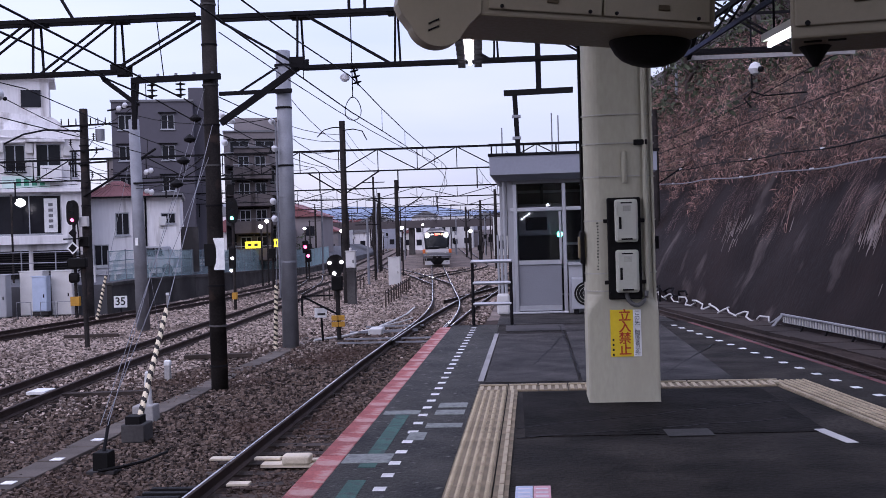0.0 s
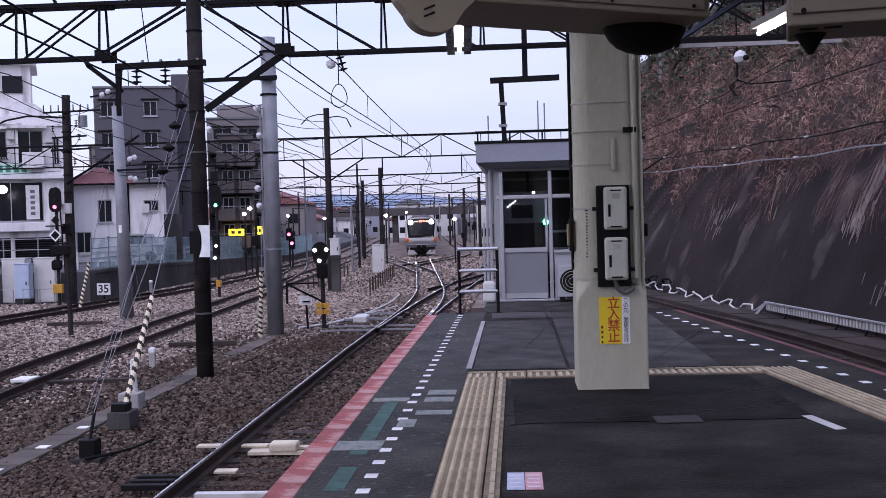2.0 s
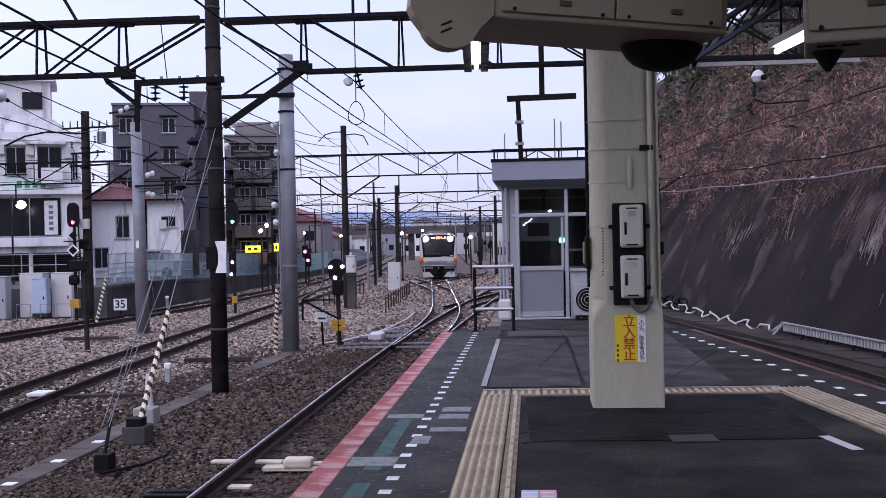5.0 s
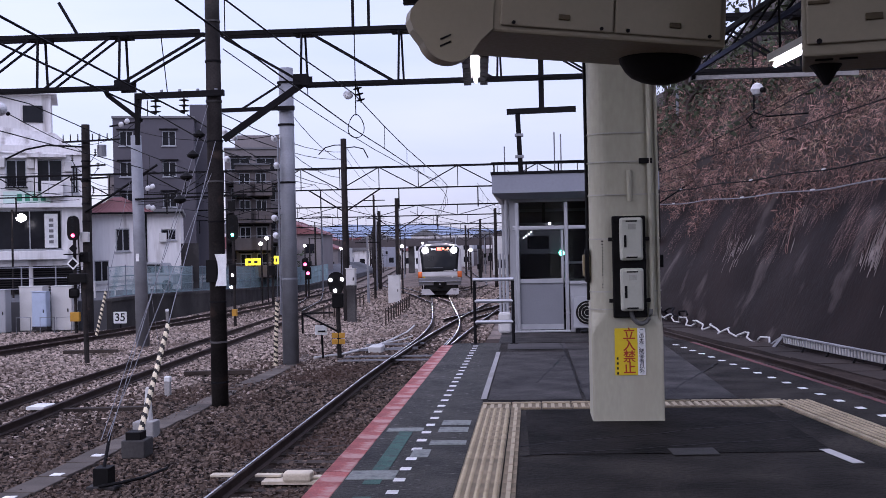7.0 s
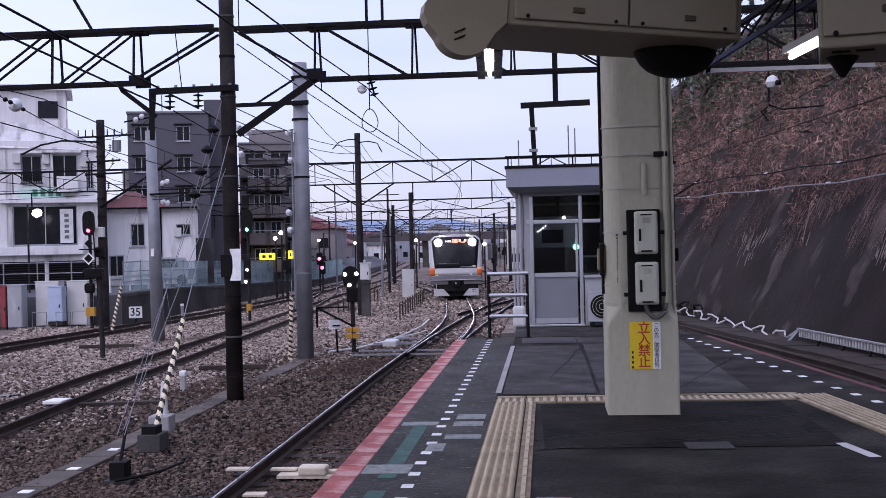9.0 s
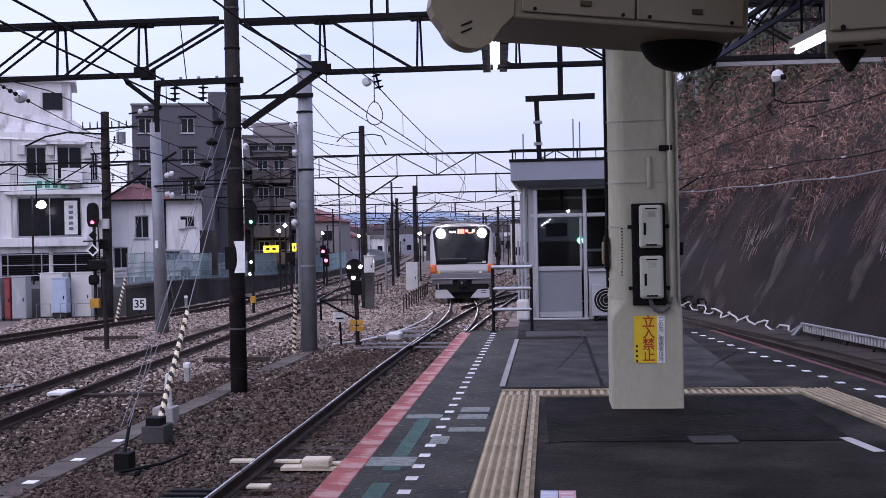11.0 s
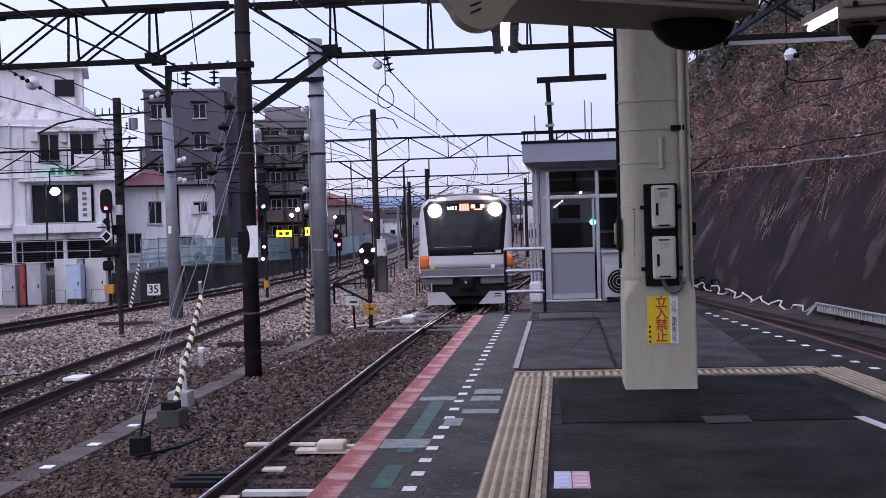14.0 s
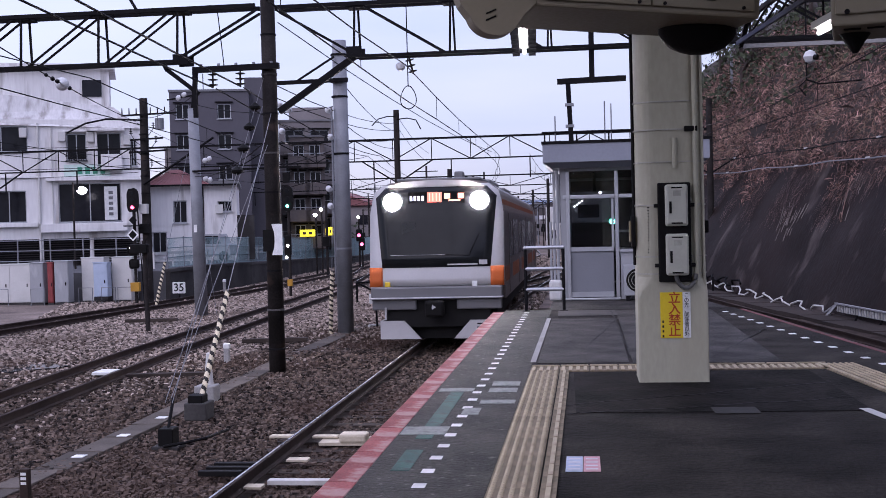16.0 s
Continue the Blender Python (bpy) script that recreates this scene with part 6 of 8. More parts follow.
def build_street():
    vs, fs = [], []
    ys = [47 + 4 * i for i in range(40)]
    for y in ys:
        vs += [(wall_x(y), y, brink(y) - 0.08), (wall_x(y) - 3.2, y, STREET), (-160, y, STREET), (wall_x(y), y, -3.2), (-160, y, -3.2)]
    for i in range(len(ys) - 1):
        a, b = 5 * i, 5 * i + 5
        fs += [(a, b, b + 1, a + 1), (a + 1, b + 1, b + 2, a + 2), (a, a + 3, b + 3, b)]
    fs.append((0, 1, 2, 4, 3))
    tagged(raw("street", vs, fs, mat("street_asphalt", (0.075, 0.075, 0.08), 0.9, var=0.2, scale=0.4)), "grey street and lots above the retaining wall", "street", kind="structure")
    w = thing("retaining_wall", "stained dark concrete retaining wall beside the tracks", "wall")
    w["kind"] = "structure"
    sooty = mat("sooty_wall", (0.034, 0.031, 0.03), 0.9, var=0.35, scale=0.6, fine=20, bump=0.3, stain=(0.013, 0.012, 0.012), stain_scale=0.5, stain_at=0.48)
    for i in range(16):
        y = 46.6 + 5 * i
        b = bms()
        c = [(wall_x(y) + 0.22, y), (wall_x(y + 4.95) + 0.22, y + 4.95), (wall_x(y + 4.95) + 0.01, y + 4.95), (wall_x(y) + 0.01, y)]
        prism(b, c, -3.0, brink(y + 2.5) - 0.10 - 0.01 * (i % 3), "z")
        part("wall_panel", b, sooty, w)
        e = bms()
        lo = [e.verts.new((wall_x(v) + u, v, brink(v) - 0.13)) for v in (y, y + 4.98) for u in (0.26, -0.1)]
        hi = [e.verts.new((v.co.x, v.co.y, v.co.z + 0.13)) for v in lo]
        for q in ((0, 1, 3, 2), (4, 5, 7, 6), (0, 1, 5, 4), (2, 3, 7, 6), (0, 2, 6, 4), (1, 3, 7, 5)):
            e.faces.new([(lo + hi)[k] for k in q])
        part("coping", e, sooty if i % 3 else M_CONC_DARK, w)
    f = thing("mesh_fence", "weathered teal mesh fence on the retaining wall", "fence")
    y = 47.0
    while y < 125:
        x = wall_x(y) - 0.02
        z0, z2 = brink(y), brink(y + 2.5)
        tall = 1.3 + 0.006 * (y - 47)
        part("post", rod(bms(), (x, y, z0 - 0.02), (x, y, z0 + tall + 0.06), 0.03), M_GALV, f)
        b = bms()
        x2, y2 = wall_x(y + 2.5) - 0.02, y + 2.5
        for k in range(16):
            u = (k + 0.5) / 16
            zz = z0 + (z2 - z0) * u
            bar(b, (x + (x2 - x) * u, y + 2.5 * u, zz + 0.03), (x + (x2 - x) * u, y + 2.5 * u, zz + tall), 0.018, 0.014)
        for h in (0.05, tall * 0.36, tall * 0.68, tall):
            bar(b, (x, y, z0 + h), (x2, y2, z2 + h), 0.03)
        part("mesh_panel", b, M_FENCE, f)
        y += 2.5
    g = thing("street_guardrail", "pale guard rail along the street", "guard rail")
    for z in (0.35, 0.62):
        part("beam", bar(bms(), (wall_x(50) - 1.6, 50, z + brink(50) / 2 - 0.1), (wall_x(110) - 1.6, 110, z + brink(110) / 2 - 0.1), 0.05, 0.14), M_CAB, g)
    for i in range(20):
        y = 50 + 3 * i
        part("post", rod(bms(), (wall_x(y) - 1.6, y, brink(y) / 2 - 0.3), (wall_x(y) - 1.6, y, brink(y) / 2 + 0.6), 0.05), M_CAB, g)
    # fence behind the cabinets
    k = thing("lineside_fence", "thin galvanised railing behind the cabinets", "fence")
    for i in range(12):
        x = -18.6 - 1.5 * i
        part("post", rod(bms(), (x, 47.0, -0.3), (x, 47.0, 1.25), 0.03), M_GALV, k)
    for z in (0.3, 0.75, 1.2):
        part("rail", rod(bms(), (-18.6, 47.0, z), (-35.5, 47.0, z), 0.02), M_GALV, k)


build_street()


# ---- buildings ----
def facade(parent, x0, x1, y, z0, z1, windows, wall_mat, depth=0.28):
    """A front wall with real openings, panes, frames and sills. windows: x, z, width, height."""
    xs = sorted({x0, x1, *[w[0] - w[2] / 2 for w in windows], *[w[0] + w[2] / 2 for w in windows]})
    zs = sorted({z0, z1, *[w[1] - w[3] / 2 for w in windows], *[w[1] + w[3] / 2 for w in windows]})
    b = bms()
    for xa, xb in zip(xs, xs[1:]):
        za_run = None
        for za, zb in zip(zs, zs[1:]):
            cx, cz = (xa + xb) / 2, (za + zb) / 2
            if any(abs(cx - w[0]) < w[2] / 2 and abs(cz - w[1]) < w[3] / 2 for w in windows):
                continue
            box(b, cx, y + depth / 2, cz, xb - xa, depth, zb - za)
    bmesh.ops.remove_doubles(b, verts=b.verts[:], dist=0.0005)
    part("front_wall", b, wall_mat, parent)
    for x, z, w, h in windows:
        win = part("window", box(bms(), x, y + depth - 0.06, z, w - 0.06, 0.02, h - 0.06), M_PANE_DARK, parent)
        part("sill", box(bms(), x, y - 0.03, z - h / 2 - 0.03, w + 0.1, 0.12, 0.06), M_ALU, win)
        part("frame", box(bms(), x, y + depth - 0.10, z, 0.05, 0.05, h), M_ALU, win)
        for s in (-1, 1):
            part("frame", box(bms(), x + s * (w / 2 - 0.03), y + depth - 0.10, z, 0.05, 0.05, h), M_ALU, win)
            part("frame", box(bms(), x, y + depth - 0.105, z + s * (h / 2 - 0.03), w - 0.11, 0.05, 0.05), M_ALU, win)


def build_white_building():
    h = thing("white_building", "stained white rendered shop building with dark windows", "building")
    y = 58.0
    win = [(-26.5, 5.97, 1.0, 1.4), (-24.9, 5.72, 1.3, 1.95), (-23.62, 5.62, 0.32, 1.4), (-25.9, 3.05, 3.15, 2.05), (-30.2, 6.4, 2.6, 1.35), (-29.9, 2.9, 1.7, 1.65), (-34.5, 5.8, 2.6, 1.5), (-34.5, 2.9, 1.7, 1.9)]
    facade(h, -38, -23.25, y, 1.2, 7.4, win, M_WBLD)
    part("side_wall", box(bms(), -23.4, y + 6.2, 3.5, 0.3, 11.8, 7.8), M_WBLD, h)
    part("core", box(bms(), -30.8, y + 6.4, 3.4, 14.0, 11.6, 7.4), M_DARKBLD, h)
    # sloping upper front
    b = bms()
    lo = [(-38, y - 0.14, 7.35), (-23.2, y - 0.14, 6.9), (-23.2, y + 12, 6.9), (-38, y + 12, 7.35)]
    hi = [(-38, y + 1.7, 9.8), (-24.6, y + 1.6, 8.2), (-24.6, y + 11, 8.2), (-38, y + 11, 9.8)]
    va, vb = [b.verts.new(p) for p in lo], [b.verts.new(p) for p in hi]
    b.faces.new(va[::-1])
    b.faces.new(vb)
    for i in range(4):
        b.faces.new((va[i], va[(i + 1) % 4], vb[(i + 1) % 4], vb[i]))
    part("mansard", b, mat("streaked_white_render", (0.50, 0.485, 0.475), 0.85, var=0.15, scale=0.6, fine=8, bump=0.1, stain=(0.24, 0.22, 0.205), stain_scale=1.6, stain_at=0.5, stretch=(1.3, 0.5, 0.10)), h, "streaked white sloping roof front")
    part("penthouse", box(bms(), -28.6, y + 4.0, 9.2, 7.6, 4, 2.2), M_WBLD, h)
    part("penthouse_roof", box(bms(), -28.6, y + 4.0, 10.4, 8.2, 4.8, 0.24), M_WBLD, h)
    part("penthouse_window", box(bms(), -25.7, y + 1.97, 9.25, 1.0, 0.08, 0.9), M_PANE_DARK, h)
    part("roof_plant", box(bms(), -32.0, y + 5.0, 11.3, 1.3, 1.2, 1.5, 0.05), M_CAB, h, "rooftop unit")
    part("balcony", box(bms(), -24.75, y - 0.28, 5.12, 1.05, 0.56, 0.85, 0.02), M_WBLD, h)
    part("balcony_return", box(bms(), -25.5, y - 0.2, 5.75, 0.12, 0.4, 2.1, 0.01), M_WBLD, h)
    part("balcony_hood", box(bms(), -25.0, y - 0.3, 6.82, 1.9, 0.62, 0.14, 0.02), M_WBLD, h)
    part("window_hood", box(bms(), -26.5, y - 0.16, 6.78, 1.3, 0.34, 0.10, 0.02), M_WBLD, h)
    part("string_course", box(bms(), -31.0, y - 0.05, 4.42, 6.4, 0.12, 0.10, 0.01), M_WBLD, h)
    part("string_course", box(bms(), -31.6, y - 0.12, 1.95, 6.2, 0.3, 0.22, 0.02), M_WBLD, h)
    b = bms()
    for i in range(9):
        bar(b, (-26.98 + 0.12 * i, y - 0.25, 5.22), (-26.98 + 0.12 * i, y - 0.25, 5.72), 0.035)
    for z in (5.22, 5.47, 5.72):
        bar(b, (-27.05, y - 0.25, z), (-25.95, y - 0.25, z), 0.04)
    for x in (-27.03, -25.97):
        bar(b, (x, y - 0.26, 5.72), (x, y + 0.02, 5.72), 0.04)
        bar(b, (x, y - 0.26, 5.22), (x, y + 0.02, 5.22), 0.04)
    part("window_grille", b, M_STEEL, h)
    part("ledge", box(bms(), -26.2, y - 0.15, 1.75, 4.3, 0.5, 0.45, 0.02), M_WBLD, h)
    part("ledge", box(bms(), -25.6, y - 0.2, 4.3, 4.9, 0.4, 0.22, 0.02), M_WBLD, h)
    sg = part("shop_sign", box(bms(), -26.0, y - 0.12, 4.72, 2.3, 0.12, 0.62, 0.02), mat("sign_mint", (0.50, 0.62, 0.56), 0.6, var=0.08), h, "pale mint shop sign")
    for i in range(4):
        part("sign_bar", box(bms(), -26.35 + 0.38 * i, y - 0.19, 4.72, 0.24, 0.02, 0.36), mat("sign_green", (0.05, 0.22, 0.14), 0.6), sg)
    part("banner", box(bms(), -24.85, y - 0.08, 3.0, 0.65, 0.03, 1.75), M_WHITE, h, "white hanging banner")
    for i in range(5):
        part("banner_bar", box(bms(), -24.85, y - 0.1, 3.55 - 0.28 * i, 0.22, 0.012, 0.16), M_TGREY, h)
    # ground floor louvres
    for k in range(5):
        x = -24.6 - 2.5 * k
        b = bms()
        for i in range(10):
            box(b, x, y + 0.1, 0.0 + 0.12 * i, 2.3, 0.05, 0.075)
        part("louvre", b, M_STEEL, h, "dark louvred shutter")
        part("pier", box(bms(), x + 1.22, y + 0.12, 0.5, 0.2, 0.26, 1.5), M_WBLD, h)
    part("awning", prism(bms(), [(y - 0.7, 1.9), (y, 3.0), (y, 1.9)], -33.5, -31.0, "x"), mat("maroon_awning", (0.14, 0.025, 0.03), 0.7), h, "maroon shop awning")
    part("downpipe", rod(bms(), (-28.4, y - 0.08, 0), (-28.4, y - 0.08, 7.2), 0.05), M_CAB, h)
    for x, z in ((-27.2, 6.5), (-25.78, 6.45), (-29.1, 6.7), (-23.95, 6.3)):
        part("air_unit", box(bms(), x, y - 0.2, z, 0.36, 0.3, 0.5, 0.02), M_CAB, h)
    part("wall_pipe", wire(bms(), [(-27.75, y - 0.06, 1.9), (-27.75, y - 0.06, 7.0)], 0.035, 6), M_CAB, h)

    h.matrix_basis = Matrix.Translation((-23.25, 58.0, 0)) @ pose(0, 0, 0, 0, 0, 22) @ Matrix.Translation((23.25, -58.0, 0))
    lp = thing("street_lamp", "lit round street lamp on a thin pole", "lamp")
    part("pole", rod(bms(), (-24.3, 52.0, STREET), (-24.3, 52.0, 3.9), 0.05), M_POLE, lp)
    part("arm", bar(bms(), (-24.3, 52, 3.8), (-23.9, 52, 3.6), 0.04), M_POLE, lp)
    part("globe", lathe(bms(), [(0.03, 3.3), (0.2, 3.4), (0.24, 3.5), (0.2, 3.62), (0.05, 3.7)], -23.85, 52, 14), M_WLED, lp)


build_white_building()


def build_house():
    h = thing("white_house", "small white rendered house with a red hipped roof", "house")
    y = 62.0
    facade(h, -24.3, -19.35, y, STREET, 4.0, [(-22.45, 2.5, 0.75, 1.25), (-20.0, 2.75, 0.8, 0.6), (-23.6, 0.8, 0.8, 1.2)], M_WBLD)
    part("side_wall", box(bms(), -19.48, y + 4.3, 1.87, 0.24, 8.0, 4.2), M_WBLD, h)
    part("side_wall", box(bms(), -24.18, y + 4.3, 1.87, 0.24, 8.0, 4.2), M_WBLD, h)
    b = bms()
    lo = [b.verts.new(p) for p in ((-24.7, y - 0.45, 3.95), (-20.6, y - 0.45, 3.95), (-20.6, y + 8.6, 3.95), (-24.7, y + 8.6, 3.95))]
    r0, r1 = b.verts.new((-22.8, y + 2.2, 4.95)), b.verts.new((-22.8, y + 6.2, 4.95))
    for f in ((lo[0], lo[1], r0), (lo[1], lo[2], r1, r0), (lo[2], lo[3], r1), (lo[3], lo[0], r0, r1), (lo[3], lo[2], lo[1], lo[0])):
        b.faces.new(f)
    roof = part("roof", b, M_ROOFRED, h, "dull red tiled hipped roof")
    b = bms()
    for i in range(14):
        x = -24.5 + 0.28 * i
        bar(b, (x, y - 0.44, 3.99), (-22.8 + (x + 22.8) * 0.12, y + 2.05, 4.93), 0.05, 0.03)
    part("roof_ribs", b, M_ROOFRED, roof)
    part("flat_roof", box(bms(), -20.0, y + 3.9, 4.06, 1.6, 8.6, 0.2), M_TGREY, h)
    part("gutter", bar(bms(), (-24.7, y - 0.5, 3.95), (-19.2, y - 0.5, 3.95), 0.1), M_STEEL, h)
    part("downpipe", rod(bms(), (-21.2, y - 0.08, STREET), (-21.2, y - 0.08, 4), 0.05), M_STEEL, h)
    part("meter_box", box(bms(), -20.3, y - 0.15, 2.6, 0.4, 0.3, 0.5, 0.02), M_CAB, h)
    part("canopy_wall", box(bms(), -19.0, y + 0.6, 1.0, 1.2, 1.0, 2.5), M_CONC_DARK, h)

    h.matrix_basis = Matrix.Translation((-19.35, 62.0, 0)) @ pose(0, 0, 0, 0, 0, 16) @ Matrix.Translation((19.35, -62.0, 0))
    v = thing("parked_van", "small white van parked behind the fence", "vehicle")
    x, y, z = -19.9, 60.0, STREET
    part("body", prism(bms(), [(x - 0.95, z + 0.3), (x + 0.95, z + 0.3), (x + 0.95, z + 0.85), (x + 0.6, z + 0.95), (x + 0.35, z + 1.45), (x - 0.9, z + 1.5)], y - 0.7, y + 0.7, "y"), M_HUT, v)
    part("side_window", prism(bms(), [(x - 0.75, z + 0.95), (x + 0.48, z + 0.95), (x + 0.3, z + 1.38), (x - 0.75, z + 1.4)], y - 0.715, y - 0.702, "y"), M_PANE_DARK, v)
    for dx in (-0.6, 0.6):
        part("wheel", rod(bms(), (x + dx, y - 0.72, z + 0.28), (x + dx, y - 0.55, z + 0.28), 0.28, n=16), M_BLACK, v)


build_house()


def build_block(name, x0, x1, y, depth, z1, cols, rows, wall, label, ww=0.9, wh=1.1, storey=2.9, top=1.2, balcony=False, turn=14):
    h = thing(name, label, "building", "apartment blocks")
    wins = [(c, z1 - top - storey * r - wh / 2, ww, wh) for c in cols for r in range(rows)]
    facade(h, x0, x1, y, STREET, z1, wins, wall)
    part("core", box(bms(), (x0 + x1) / 2, y + depth / 2 + 0.32, (z1 + STREET) / 2 - 0.05, x1 - x0 - 0.02, depth, z1 - STREET - 0.1), wall, h)
    part("parapet", box(bms(), (x0 + x1) / 2, y + depth / 2, z1 + 0.05, x1 - x0 + 0.12, depth + 0.2, 0.14), M_TGREY, h)
    for c in cols:
        for r in range(rows):
            part("lintel", box(bms(), c, y - 0.06, z1 - top - storey * r + 0.1, ww + 0.3, 0.14, 0.08), M_STEEL, h)
            if balcony:
                zz = z1 - top - storey * r - wh - 0.1
                part("balcony", box(bms(), c, y - 0.5, zz, ww + 0.8, 1.0, 0.9, 0.02), wall, h)
                part("balcony_rail", bar(bms(), (c - ww / 2 - 0.4, y - 1.0, zz + 0.6), (c + ww / 2 + 0.4, y - 1.0, zz + 0.6), 0.05), M_ALU, h)
    h.matrix_basis = Matrix.Translation((x1, y, 0)) @ pose(0, 0, 0, 0, 0, turn) @ Matrix.Translation((-x1, -y, 0))
    return h


b1 = build_block("apartment_block", -27.6, -22.35, 75, 12, 10.75, (-26.75, -24.0), 4, M_GBLD, "dark grey tiled apartment block with small windows", 0.9, 1.0, 2.05, 0.85)
part("stair_tower", box(bms(), -21.9, 79.0, 5.8, 1.6, 4, 12.2), M_GBLD, b1)
part("roof_aerial", rod(bms(), (-25.5, 77, 10.8), (-25.5, 77, 12.2), 0.03), M_STEEL, b1)
b2 = build_block("apartment_block", -24.2, -19.6, 90, 12, 9.9, (-23.0, -21.0), 4, M_TBLD, "taupe apartment block with deep balconies", 1.5, 1.5, 2.35, 0.7, True)
part("roof_house", box(bms(), -21.6, 95, 10.6, 3.6, 4, 1.4), M_TBLD, b2)
build_block("apartment_block", -31.5, -27.8, 84, 10, 7.6, (-30.6, -29.0), 3, M_TBLD, "low taupe apartment block behind the houses", 0.9, 1.1, 2.4, 0.8)
build_block("apartment_block", -21.9, -19.3, 84, 5, 8.2, (-21.2, -20.0), 4, M_MIDBLD, "brown narrow apartment block with balconies", 0.8, 1.2, 2.0, 0.6, True)


def build_signs():
    for x, y, z, w, h in ((-20.25, 82, 1.0, 1.15, 0.5), (-18.62, 82, 1.1, 0.55, 0.6)):
        s = thing("lit_shop_sign", "lit yellow roadside shop sign", "sign", "lit signs")
        part("panel", box(bms(), x, y, z, w, 0.15, h, 0.03), M_YSIGN, s)
        part("post", rod(bms(), (x, y + 0.1, STREET), (x, y + 0.1, z), 0.08), M_STEEL, s)
        for i in range(2):
            part("sign_bar", box(bms(), x - w * 0.2 + w * 0.4 * i, y - 0.085, z, w * 0.22, 0.01, h * 0.4), M_DARKBLD, s)
    for x, y, z in ((-17.3, 74.0, 2.6), (-17.7, 74.0, 2.25), (-20.0, 100.0, 2.2), (-17.1, 102.0, 1.9), (-12.4, 130, 2.4), (-4.6, 86, 1.55), (-10.0, 88, 1.95)):
        s = thing("yard_lamp", "lit white yard lamp on a thin post", "lamp", "yard lamps")
        part("post", rod(bms(), (x, y, rail_z(y) - 0.3), (x, y, z + 0.1), 0.06), M_POLE, s)
        part("bulb", lathe(bms(), [(0.03, z - 0.14), (0.13, z - 0.06), (0.15, z), (0.1, z + 0.08), (0.03, z + 0.12)], x, y - 0.15, 12), M_WLED, s)
    for x, y, z in ((-16.4, 82.0, 0.75), (-16.2, 82.0, 0.1)):
        s = thing("colour_light_signal", "distant black signal showing red", "railway signal", "signals")
        part("mast", rod(bms(), (x, y + 0.1, rail_z(y) - 0.3), (x, y + 0.1, z + 0.5), 0.07), M_POLE, s)
        part("signal_head", box(bms(), x, y, z, 0.45, 0.14, 0.9, 0.08), M_BLACK, s)
        part("lens", rod(bms(), (x, y - 0.07, z), (x, y - 0.1, z), 0.12, n=14), M_REDLED, s)


build_signs()


